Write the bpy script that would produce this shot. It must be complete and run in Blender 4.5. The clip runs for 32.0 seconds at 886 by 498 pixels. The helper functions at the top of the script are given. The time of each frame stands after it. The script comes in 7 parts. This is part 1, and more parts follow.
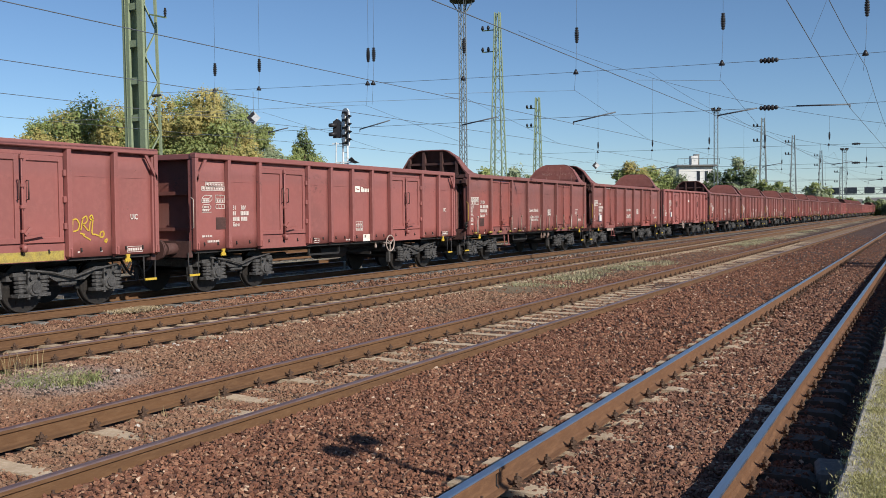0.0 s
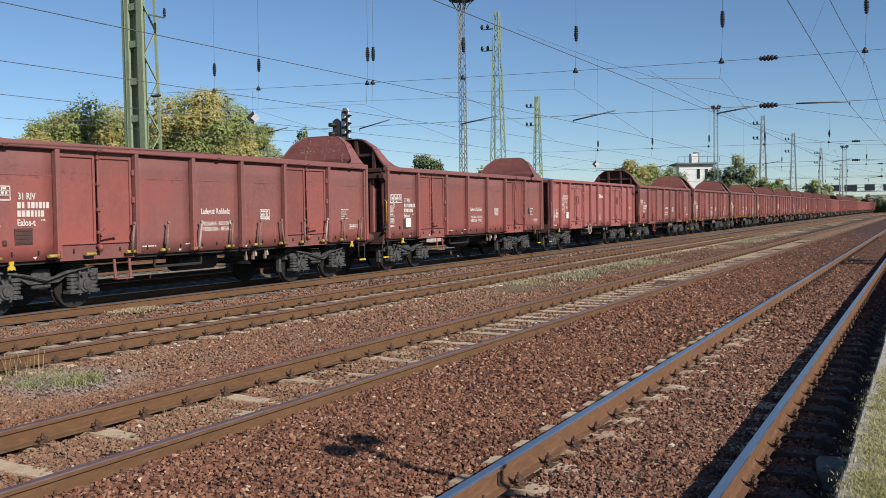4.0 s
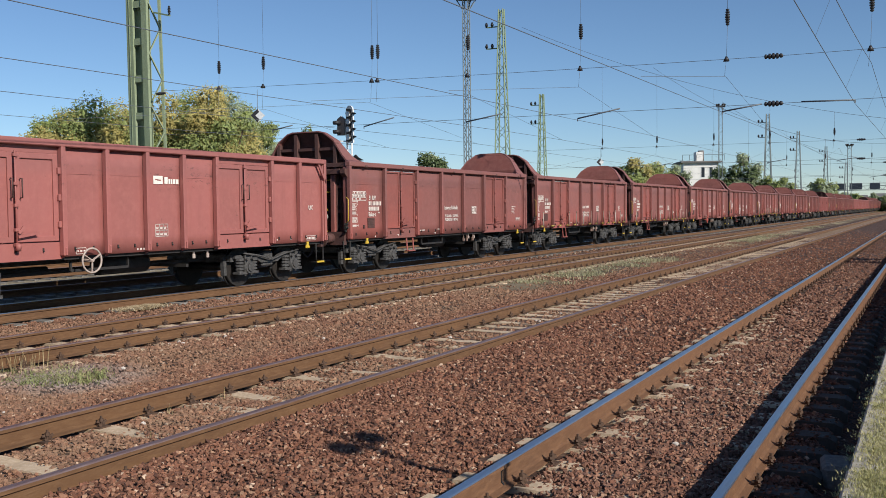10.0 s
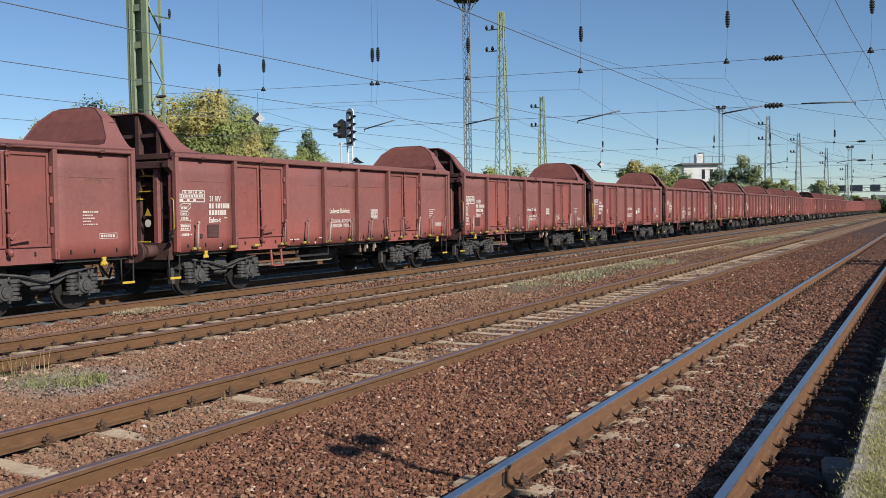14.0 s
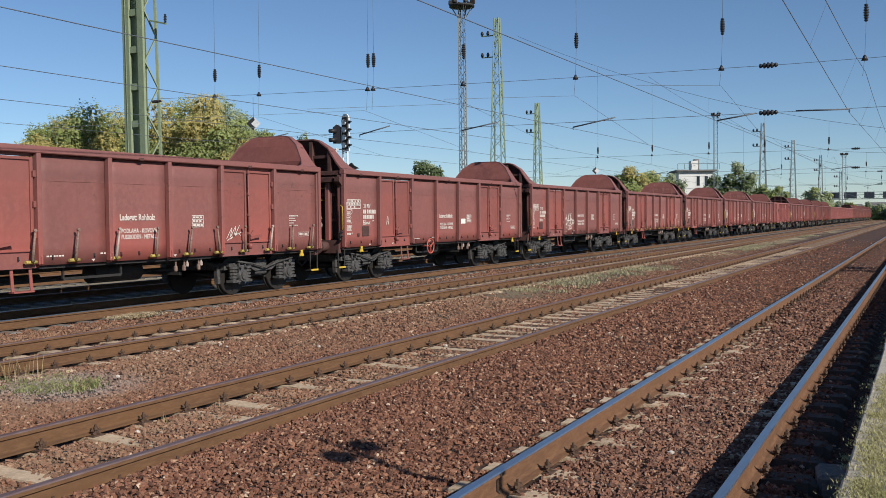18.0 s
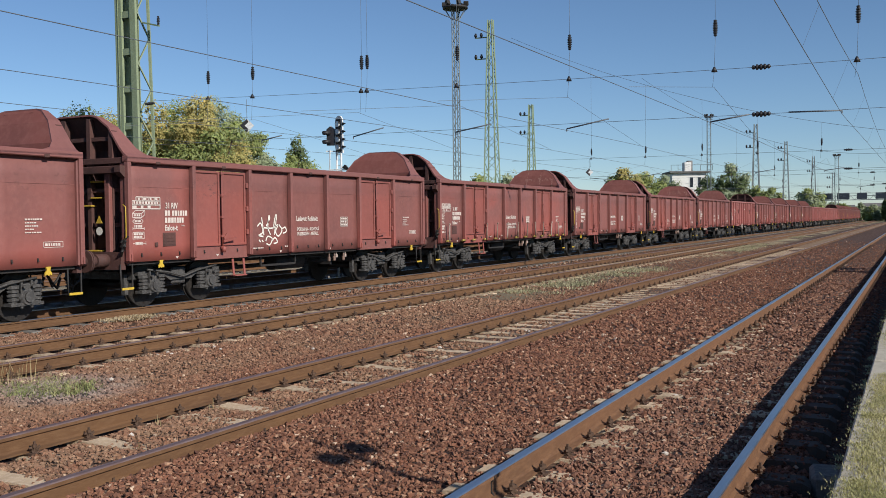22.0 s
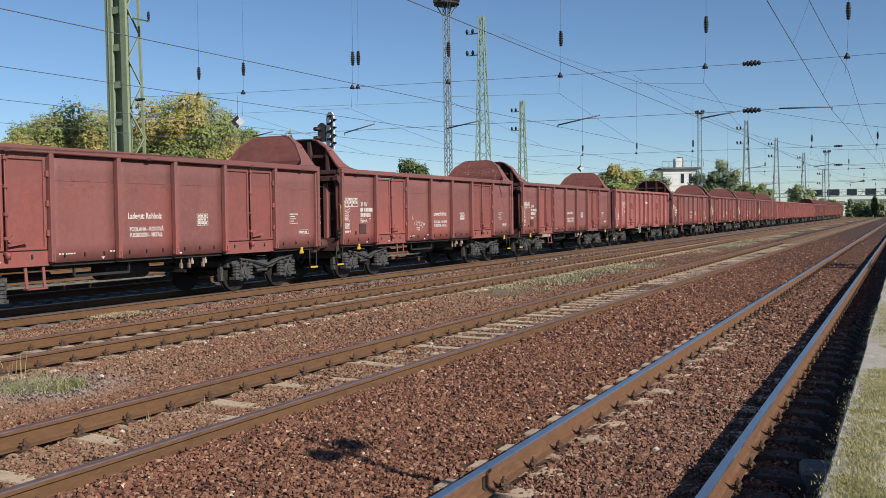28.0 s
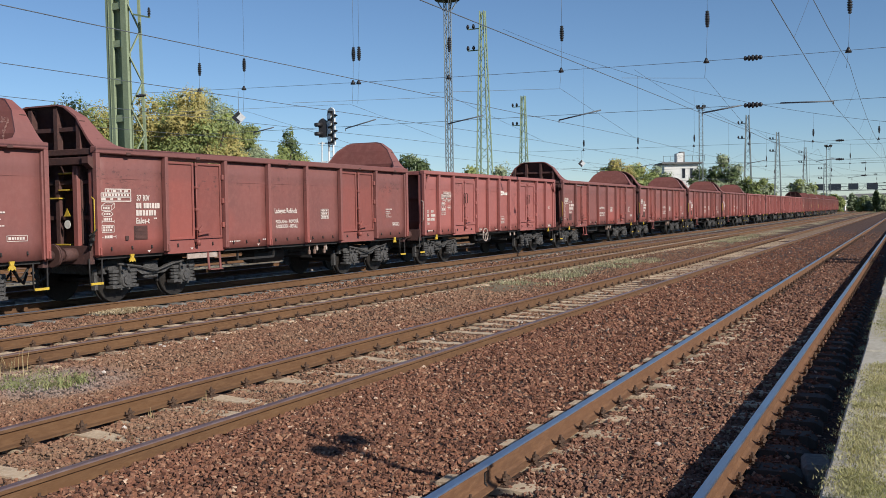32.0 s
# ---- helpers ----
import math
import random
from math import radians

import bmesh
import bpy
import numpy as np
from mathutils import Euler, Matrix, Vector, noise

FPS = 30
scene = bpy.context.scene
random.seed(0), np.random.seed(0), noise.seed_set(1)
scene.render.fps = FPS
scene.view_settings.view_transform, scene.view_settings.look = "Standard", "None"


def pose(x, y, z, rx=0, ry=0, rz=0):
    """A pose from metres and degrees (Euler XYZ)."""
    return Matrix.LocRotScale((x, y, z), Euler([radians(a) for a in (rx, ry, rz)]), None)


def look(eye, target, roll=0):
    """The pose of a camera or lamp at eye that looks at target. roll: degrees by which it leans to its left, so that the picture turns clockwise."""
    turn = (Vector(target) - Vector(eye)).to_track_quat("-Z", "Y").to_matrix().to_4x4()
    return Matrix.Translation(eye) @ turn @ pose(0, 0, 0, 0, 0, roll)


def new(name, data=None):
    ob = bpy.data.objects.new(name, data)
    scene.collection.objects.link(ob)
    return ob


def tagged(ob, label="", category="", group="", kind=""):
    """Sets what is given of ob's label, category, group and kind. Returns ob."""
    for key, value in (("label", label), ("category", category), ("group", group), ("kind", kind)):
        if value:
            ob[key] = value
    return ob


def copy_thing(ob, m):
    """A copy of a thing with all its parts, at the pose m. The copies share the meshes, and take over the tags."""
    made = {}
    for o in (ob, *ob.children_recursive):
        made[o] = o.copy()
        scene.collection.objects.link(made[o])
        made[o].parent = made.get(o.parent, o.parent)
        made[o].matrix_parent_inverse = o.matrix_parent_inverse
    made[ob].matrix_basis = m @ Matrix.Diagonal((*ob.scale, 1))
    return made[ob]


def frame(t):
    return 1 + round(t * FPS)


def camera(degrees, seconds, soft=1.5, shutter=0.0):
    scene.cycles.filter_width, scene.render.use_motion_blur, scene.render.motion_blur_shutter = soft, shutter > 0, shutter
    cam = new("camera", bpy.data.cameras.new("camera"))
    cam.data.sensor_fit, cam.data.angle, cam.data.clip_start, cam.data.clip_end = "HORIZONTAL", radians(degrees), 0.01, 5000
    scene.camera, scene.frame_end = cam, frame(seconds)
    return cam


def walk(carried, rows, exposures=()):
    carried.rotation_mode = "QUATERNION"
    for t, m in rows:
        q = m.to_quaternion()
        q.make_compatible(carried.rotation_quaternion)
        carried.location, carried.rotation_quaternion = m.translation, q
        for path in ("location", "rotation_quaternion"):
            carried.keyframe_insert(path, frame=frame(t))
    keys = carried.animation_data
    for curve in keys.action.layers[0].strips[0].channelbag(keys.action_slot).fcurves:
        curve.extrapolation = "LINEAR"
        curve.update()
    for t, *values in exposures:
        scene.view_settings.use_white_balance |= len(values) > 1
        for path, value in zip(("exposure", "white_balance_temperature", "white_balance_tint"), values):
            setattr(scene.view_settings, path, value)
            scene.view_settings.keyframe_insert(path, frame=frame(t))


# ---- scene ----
# World: X across the tracks (platform side positive), Y along them, Z up from the rail tops.
cam = camera(49.5, 32.0, soft=0.55)
EYE = Vector((0.0, 0.0, 1.752))
TURNS = [
    (0.0, 26.59, -2.12, -0.51), (0.5, 26.60, -2.14, -0.51), (1.0, 26.59, -2.13, -0.51), (1.5, 26.59, -2.12, -0.53),
    (2.0, 26.60, -2.10, -0.61), (2.5, 26.61, -2.11, -0.69), (3.0, 26.60, -2.13, -0.73), (3.5, 26.59, -2.15, -0.75),
    (5.5, 26.74, -2.23, -0.75), (6.0, 26.77, -2.24, -0.71), (6.5, 26.80, -2.24, -0.71), (7.0, 26.82, -2.25, -0.72),
    (7.5, 26.83, -2.27, -0.71), (8.0, 26.84, -2.28, -0.70), (8.5, 26.84, -2.29, -0.71), (9.0, 26.84, -2.29, -0.71),
    (9.5, 26.85, -2.29, -0.70), (10.0, 26.86, -2.29, -0.68), (10.5, 26.86, -2.28, -0.68), (11.0, 26.86, -2.26, -0.69),
    (11.5, 26.86, -2.26, -0.68), (12.0, 26.87, -2.24, -0.67), (12.5, 26.87, -2.20, -0.68), (13.0, 26.88, -2.19, -0.72),
    (13.5, 26.89, -2.18, -0.77), (14.0, 26.89, -2.14, -0.78), (14.5, 26.89, -2.12, -0.77), (16.5, 26.82, -2.10, -0.73),
    (17.0, 26.73, -1.86, -0.68), (17.5, 26.65, -1.78, -0.63), (18.0, 26.59, -1.80, -0.60), (18.5, 26.51, -1.82, -0.60),
    (19.0, 26.46, -1.82, -0.60), (19.5, 26.45, -1.82, -0.59), (20.0, 26.45, -1.83, -0.57), (20.5, 26.45, -1.84, -0.55),
    (21.0, 26.45, -1.82, -0.56), (21.5, 26.40, -1.75, -0.64), (22.0, 26.23, -1.70, -0.72), (22.5, 26.01, -1.70, -0.76),
    (23.0, 25.83, -1.71, -0.77), (23.5, 25.72, -1.72, -0.77), (24.0, 25.68, -1.73, -0.75), (24.5, 25.67, -1.74, -0.74),
    (25.0, 25.65, -1.76, -0.74), (25.5, 25.64, -1.77, -0.74), (27.5, 25.69, -1.89, -0.71), (28.0, 25.72, -1.93, -0.74),
    (28.5, 25.74, -1.97, -0.80), (29.0, 25.75, -2.01, -0.86), (29.5, 25.76, -2.05, -0.89), (30.0, 25.76, -2.08, -0.90),
    (30.5, 25.76, -2.11, -0.88), (31.0, 25.77, -2.15, -0.88), (31.5, 25.79, -2.19, -0.88), (32.0, 25.80, -2.20, -0.88)
]


def aim(yaw, pitch, roll):
    a, b = radians(yaw), radians(pitch)
    way = Vector((-math.sin(a) * math.cos(b), math.cos(a) * math.cos(b), math.sin(b)))
    return look(EYE, EYE + way, roll)


walk(cam, [(t, aim(a, b, c)) for t, a, b, c in TURNS], [(0, 0.06), (13.5, 0.06), (17.5, 0.0), (25.0, 0.0), (28.0, 0.05), (32.0, 0.05)])

# ---- light ----
SUN_EL, SUN_AZ = 30.0, 109.0   # azimuth from +Y towards +X
world = bpy.data.worlds.new("world")
scene.world = world
world.use_nodes = True
wn = world.node_tree
wn.nodes.clear()
sky = wn.nodes.new("ShaderNodeTexSky")
sky.sky_type = "NISHITA"
sky.sun_disc = False
sky.sun_elevation = radians(SUN_EL)
sky.sun_rotation = radians(SUN_AZ)
sky.altitude = 900
sky.air_density = 0.95
sky.dust_density = 0.0
sky.ozone_density = 5.3
bg = wn.nodes.new("ShaderNodeBackground")
bg.inputs["Strength"].default_value = 0.096
wo = wn.nodes.new("ShaderNodeOutputWorld")
wn.links.new(sky.outputs[0], bg.inputs[0])
wn.links.new(bg.outputs[0], wo.inputs[0])
sun = new("sun", bpy.data.lights.new("sun", "SUN"))
sun.data.energy = 5.0
sun.data.angle = radians(0.5)
sun.data.color = (1.0, 0.945, 0.865)
_a, _e = radians(SUN_AZ), radians(SUN_EL)
SUN_WAY = Vector((math.sin(_a) * math.cos(_e), math.cos(_a) * math.cos(_e), math.sin(_e)))
sun.matrix_world = look(SUN_WAY * 60, (0, 0, 0))

# ---- plan ----
TRACKS = (-1.89, -6.06, -11.22, -15.60, -20.10, -25.20, -28.9)
GAUGE = 0.753
SLEEPER_OFF = (0.215, 0.33, 0.10, 0.45, 0.2, 0.5, 0.35)
BED = -0.20      # top of the ballast
PLATFORM_EDGE, PLATFORM_TOP = -0.39, 0.23

# ---- materials ----


def ramp_mix(nt, fac, c1, c2):
    m = nt.nodes.new("ShaderNodeMix")
    m.data_type = "RGBA"
    nt.links.new(fac, m.inputs[0])
    for k, c in ((6, c1), (7, c2)):
        if isinstance(c, tuple):
            m.inputs[k].default_value = (*c, 1)
        else:
            nt.links.new(c, m.inputs[k])
    return m.outputs[2]


def noise_node(nt, scale, detail=4, rough=0.6, vec=None, w=None, dist=0.0):
    n = nt.nodes.new("ShaderNodeTexNoise")
    n.inputs["Scale"].default_value = scale
    n.inputs["Detail"].default_value = detail
    n.inputs["Roughness"].default_value = rough
    n.inputs["Distortion"].default_value = dist
    if w is not None:
        n.noise_dimensions = "4D"
        nt.links.new(w, n.inputs["W"])
    if vec is not None:
        nt.links.new(vec, n.inputs["Vector"])
    return n.outputs[0]


def spread(nt, val, lo, hi):
    r = nt.nodes.new("ShaderNodeMapRange")
    r.inputs[1].default_value, r.inputs[2].default_value = lo, hi
    nt.links.new(val, r.inputs[0])
    return r.outputs[0]


def maths(nt, op, a, b=None):
    m = nt.nodes.new("ShaderNodeMath")
    m.operation = op
    for k, v in ((0, a), (1, b)):
        if v is None:
            continue
        if isinstance(v, (int, float)):
            m.inputs[k].default_value = v
        else:
            nt.links.new(v, m.inputs[k])
    return m.outputs[0]


def material(name, base, alt=None, third=None, rough=0.8, metal=0.0, coarse=1.2, fine=14.0, bump=0.3, bump_scale=None, vary=0.0,
             island=0.0, stretch=None, seeded=True, patch=None):
    """A weathered surface: base colour, a second at a coarse scale, a third at a fine one, and relief."""
    mt = bpy.data.materials.new(name)
    mt.use_nodes = True
    nt = mt.node_tree
    b = nt.nodes["Principled BSDF"]
    co = nt.nodes.new("ShaderNodeTexCoord").outputs["Object"]
    if stretch:
        mp = nt.nodes.new("ShaderNodeMapping")
        mp.inputs["Scale"].default_value = stretch
        nt.links.new(co, mp.inputs[0])
        co = mp.outputs[0]
    info = nt.nodes.new("ShaderNodeObjectInfo").outputs["Random"]
    w = maths(nt, "MULTIPLY", info, 37.0) if seeded else None
    alt = alt or tuple(c * 0.8 for c in base)
    third = third or tuple(c * 1.18 for c in base)
    c1 = ramp_mix(nt, spread(nt, noise_node(nt, coarse, 5, 0.62, co, w), 0.38, 0.66), base, alt)
    c2 = ramp_mix(nt, spread(nt, noise_node(nt, fine, 4, 0.7, co, w), 0.45, 0.75), c1, third)
    if patch:
        mp2 = nt.nodes.new("ShaderNodeMapping")
        mp2.inputs["Scale"].default_value = (5.0, 5.0, 0.5)
        nt.links.new(nt.nodes.new("ShaderNodeTexCoord").outputs["Object"], mp2.inputs[0])
        streak = spread(nt, noise_node(nt, 1.6, 5, 0.7, mp2.outputs[0], w), 0.52, 0.80)
        c2 = ramp_mix(nt, maths(nt, "MULTIPLY", streak, 0.30), c2, tuple(c * 0.55 for c in alt))
        big = spread(nt, noise_node(nt, 0.55, 2, 0.5, co, w), 0.56, 0.68)
        c2 = ramp_mix(nt, maths(nt, "MULTIPLY", big, 0.35), c2, patch)
        zz = nt.nodes.new("ShaderNodeSeparateXYZ")
        nt.links.new(nt.nodes.new("ShaderNodeTexCoord").outputs["Object"], zz.inputs[0])
        # faded upper sheets, redder repainted lower sheets, scuffs along the upper seam
        fade = maths(nt, "MULTIPLY", spread(nt, zz.outputs[2], 2.45, 2.60), 0.40)
        c2 = ramp_mix(nt, fade, c2, tuple(c * k for c, k in zip(alt, (0.90, 1.05, 1.12))))
        low = maths(nt, "MULTIPLY", spread(nt, zz.outputs[2], 2.0, 1.25), spread(nt, maths(nt, "ADD", info, maths(nt, "MULTIPLY", noise_node(nt, 0.9, 3, 0.6, co, w), 0.6)), 0.62, 1.1))
        c2 = ramp_mix(nt, maths(nt, "MULTIPLY", low, 0.45), c2, patch)
        mp3 = nt.nodes.new("ShaderNodeMapping")
        mp3.inputs["Scale"].default_value = (2.0, 1.6, 3.2)
        nt.links.new(co, mp3.inputs[0])
        near = maths(nt, "MULTIPLY", spread(nt, zz.outputs[2], 2.15, 2.45), spread(nt, zz.outputs[2], 2.95, 2.60))
        scuff = maths(nt, "MULTIPLY", near, spread(nt, noise_node(nt, 3.6, 8, 0.82, mp3.outputs[0], w), 0.545, 0.60))
        some = spread(nt, maths(nt, "FRACT", maths(nt, "MULTIPLY", info, 7.3)), 0.35, 0.85)
        scuff = maths(nt, "MULTIPLY", scuff, some)
        c2 = ramp_mix(nt, maths(nt, "MULTIPLY", scuff, 0.75), c2, (0.07, 0.04, 0.036))
        scrape = maths(nt, "MULTIPLY", maths(nt, "MULTIPLY", near, some), spread(nt, noise_node(nt, 4.5, 7, 0.8, mp3.outputs[0], w, 0.6), 0.64, 0.69))
        c2 = ramp_mix(nt, maths(nt, "MULTIPLY", scrape, 0.55), c2, (0.36, 0.23, 0.20))
        spots = spread(nt, noise_node(nt, 5.0, 6, 0.75, co, w), 0.63, 0.72)
        c2 = ramp_mix(nt, maths(nt, "MULTIPLY", spots, 0.6), c2, (0.06, 0.028, 0.022))
    if vary or island:
        src = info
        if island:
            src = nt.nodes.new("ShaderNodeNewGeometry").outputs["Random Per Island"]
        amt = vary or island
        hsv = nt.nodes.new("ShaderNodeHueSaturation")
        nt.links.new(maths(nt, "ADD", maths(nt, "MULTIPLY", src, amt * 2), 1 - amt), hsv.inputs["Value"])
        nt.links.new(c2, hsv.inputs["Color"])
        c2 = hsv.outputs[0]
    nt.links.new(c2, b.inputs["Base Color"])
    rn = spread(nt, noise_node(nt, fine * 0.6, 3, 0.6, co, w), 0.2, 0.8)
    nt.links.new(maths(nt, "ADD", maths(nt, "MULTIPLY", rn, 0.2), rough - 0.1), b.inputs["Roughness"])
    b.inputs["Metallic"].default_value = metal
    if bump:
        bp = nt.nodes.new("ShaderNodeBump")
        bp.inputs["Strength"].default_value = bump
        bp.inputs["Distance"].default_value = 0.02
        nt.links.new(noise_node(nt, bump_scale or fine * 2.5, 4, 0.65, co, w), bp.inputs["Height"])
        nt.links.new(bp.outputs[0], b.inputs["Normal"])
    return mt


BROWN = material("wagon_paint_brown", (0.234, 0.083, 0.071), (0.190, 0.074, 0.065), (0.255, 0.101, 0.086), rough=0.66, coarse=0.9, fine=9, bump=0.12, bump_scale=3.0, vary=0.09, patch=(0.342, 0.078, 0.059))
PINK = material("wagon_paint_red", (0.336, 0.112, 0.099), (0.286, 0.099, 0.086), (0.358, 0.130, 0.110), rough=0.6, coarse=0.8, fine=8, bump=0.1, bump_scale=3.0, vary=0.05, patch=(0.341, 0.108, 0.092))
MAROON = material("wagon_paint_maroon", (0.300, 0.101, 0.090), (0.252, 0.091, 0.080), (0.322, 0.118, 0.101), rough=0.6, coarse=0.8, fine=8, bump=0.1, bump_scale=3.0, vary=0.05, patch=(0.325, 0.100, 0.084))
DOORRED = material("wagon_door_paint_red", (0.256, 0.076, 0.062), (0.200, 0.067, 0.056), (0.274, 0.091, 0.075), rough=0.62, coarse=1.1, fine=9, bump=0.10, bump_scale=3.0, vary=0.08, patch=(0.345, 0.085, 0.064))
# dark brown grime, deepened to carry the shade of the recessed wagon ends
RUSTSHADE = material("wagon_end_grime_and_shade", (0.088, 0.038, 0.032), (0.050, 0.026, 0.023), (0.115, 0.052, 0.043), rough=0.8, coarse=1.5, fine=12, bump=0.3)
INNER = material("wagon_inner_rust", (0.20, 0.068, 0.052), (0.165, 0.056, 0.045), (0.23, 0.085, 0.065), rough=0.75, coarse=1.2, fine=5, bump=0.12, bump_scale=4, patch=(0.27, 0.13, 0.11))
DOMEIN = material("wagon_dome_inside", (0.205, 0.064, 0.050), (0.165, 0.055, 0.045), (0.235, 0.090, 0.072), rough=0.75, coarse=0.9, fine=6, bump=0.15, bump_scale=4)
BOGIE = material("bogie_grime", (0.058, 0.055, 0.053), (0.034, 0.032, 0.031), (0.125, 0.118, 0.112), rough=0.75, coarse=4, fine=22, bump=0.35)
BLACK = material("dark_steel", (0.016, 0.015, 0.015), (0.026, 0.022, 0.020), (0.036, 0.033, 0.030), rough=0.7, coarse=3, fine=20, bump=0.3)
WHEEL = material("wheel_steel", (0.026, 0.023, 0.021), (0.034, 0.029, 0.026), (0.055, 0.048, 0.043), rough=0.55, metal=0.4, coarse=5, fine=25, bump=0.2)
TREAD = material("bright_tread", (0.45, 0.44, 0.43), (0.35, 0.33, 0.32), (0.5, 0.5, 0.5), rough=0.35, metal=1.0, coarse=5, fine=30, bump=0.05)
YELLOW = material("yellow_paint", (0.60, 0.40, 0.03), (0.46, 0.29, 0.04), (0.64, 0.46, 0.07), rough=0.55, coarse=6, fine=30, bump=0.15)
DULLYEL = material("dirty_yellow_paint", (0.42, 0.31, 0.06), (0.22, 0.16, 0.06), (0.5, 0.4, 0.1), rough=0.7, coarse=8, fine=30, bump=0.3)
PALE = material("pale_worn_steel", (0.42, 0.34, 0.29), (0.30, 0.22, 0.18), (0.5, 0.43, 0.38), rough=0.65, coarse=6, fine=30, bump=0.2)
SCRAPED = material("scraped_paint", (0.42, 0.22, 0.18), (0.32, 0.14, 0.11), (0.52, 0.34, 0.29), rough=0.75, coarse=6, fine=30, bump=0.1)
STAKE = material("rusty_stake", (0.22, 0.14, 0.11), (0.15, 0.09, 0.07), (0.34, 0.25, 0.20), rough=0.7, coarse=5, fine=30, bump=0.2)
WHITE = material("white_lettering", (0.66, 0.57, 0.51), (0.50, 0.40, 0.35), (0.70, 0.63, 0.58), rough=0.7, coarse=5, fine=40, bump=0.05)
CREAM = material("cream_plate", (0.78, 0.74, 0.66), (0.66, 0.6, 0.52), (0.8, 0.78, 0.72), rough=0.6, coarse=6, fine=40, bump=0.05)
REDW = material("red_handwheel_paint", (0.50, 0.10, 0.07), (0.4, 0.08, 0.06), (0.55, 0.14, 0.1), rough=0.6, coarse=8, fine=30, bump=0.1)
RUSTDULL = material("dull_rusty_rail_side", (0.140, 0.068, 0.028), (0.100, 0.048, 0.021), (0.178, 0.094, 0.043), rough=0.88, coarse=2.5, fine=30, bump=0.3, stretch=(1, 0.25, 1))
RUSTRAIL = material("rusty_rail_side", (0.165, 0.076, 0.034), (0.125, 0.060, 0.028), (0.205, 0.105, 0.05), rough=0.85, coarse=2.5, fine=30, bump=0.3, stretch=(1, 0.25, 1))
HEADSHINE = material("polished_rail_head", (0.56, 0.57, 0.60), (0.50, 0.51, 0.53), (0.6, 0.61, 0.63), rough=0.36, metal=1.0, coarse=3, fine=40, bump=0.06, stretch=(1, 0.1, 1))
HEADDULL = material("dull_rail_head", (0.21, 0.14, 0.13), (0.16, 0.10, 0.09), (0.28, 0.21, 0.20), rough=0.48, metal=0.45, coarse=2, fine=30, bump=0.1, stretch=(1, 0.12, 1))
TIE = material("concrete_sleeper", (0.56, 0.42, 0.28), (0.40, 0.285, 0.18), (0.64, 0.51, 0.36), rough=0.9, coarse=3, fine=25, bump=0.4, vary=0.15)
# same concrete as TIE; its platform end has shade painted in below
TIESHADED = material("end_shaded_concrete_sleeper", (0.56, 0.42, 0.28), (0.40, 0.285, 0.18), (0.64, 0.51, 0.36), rough=0.9, coarse=3, fine=25, bump=0.4, vary=0.15)
TIEFAR = material("dusty_covered_sleeper", (0.33, 0.225, 0.145), (0.24, 0.155, 0.10), (0.42, 0.30, 0.20), rough=0.9, coarse=0.8, fine=6, bump=0.3, seeded=False)
TIEDARK = material("grey_concrete_sleeper", (0.20, 0.185, 0.165), (0.15, 0.135, 0.12), (0.27, 0.25, 0.225), rough=0.9, coarse=3, fine=25, bump=0.4, vary=0.15)
CLIP = material("rusty_fastening", (0.085, 0.045, 0.026), (0.05, 0.03, 0.02), (0.13, 0.075, 0.045), rough=0.85, coarse=10, fine=40, bump=0.3)
GREENMAST = material("green_mast_paint", (0.19, 0.255, 0.145), (0.145, 0.20, 0.115), (0.24, 0.30, 0.185), rough=0.65, coarse=1.5, fine=12, bump=0.15)
PALEMAST = material("pale_green_mast_paint", (0.245, 0.295, 0.180), (0.190, 0.235, 0.140), (0.300, 0.345, 0.225), rough=0.65, coarse=1.5, fine=12, bump=0.15)
GREYMAST = material("galvanised_mast", (0.135, 0.160, 0.165), (0.10, 0.122, 0.128), (0.175, 0.205, 0.21), rough=0.6, metal=0.3, coarse=2, fine=12, bump=0.1)
WIREMAT = material("catenary_wire", (0.12, 0.135, 0.155), rough=0.6, metal=0.2, bump=0)
INSUL = material("dark_insulator", (0.012, 0.012, 0.016), (0.02, 0.018, 0.02), rough=0.55, bump=0)
GREYPAINT = material("light_grey_paint", (0.68, 0.69, 0.68), (0.58, 0.59, 0.58), (0.74, 0.75, 0.74), rough=0.6, coarse=3, fine=20, bump=0.08)
LENSMAT = material("dark_signal_lens", (0.09, 0.10, 0.10), (0.05, 0.05, 0.05), rough=0.2, bump=0)
BARK = material("bark", (0.13, 0.095, 0.065), (0.08, 0.06, 0.045), (0.19, 0.15, 0.11), rough=0.95, coarse=4, fine=18, bump=0.6)
PLASTER = material("white_plaster", (0.74, 0.73, 0.69), (0.62, 0.60, 0.56), (0.79, 0.78, 0.75), rough=0.9, coarse=0.5, fine=4, bump=0.1)
ROOFMAT = material("grey_roof", (0.16, 0.15, 0.145), (0.11, 0.105, 0.10), (0.22, 0.21, 0.2), rough=0.85, coarse=1, fine=6, bump=0.2)
GLASS = material("dark_window_glass", (0.03, 0.035, 0.045), rough=0.12, bump=0)
BLUETARP = material("blue_container_paint", (0.03, 0.10, 0.30), (0.025, 0.08, 0.24), rough=0.6, bump=0.1)
NIGHTBLUE = material("dark_blue_grey_board", (0.030, 0.040, 0.055), (0.022, 0.030, 0.042), rough=0.6, bump=0)
CONC = material("platform_concrete", (0.46, 0.415, 0.33), (0.34, 0.30, 0.23), (0.56, 0.52, 0.43), rough=0.92, coarse=1.8, fine=22, bump=0.4)
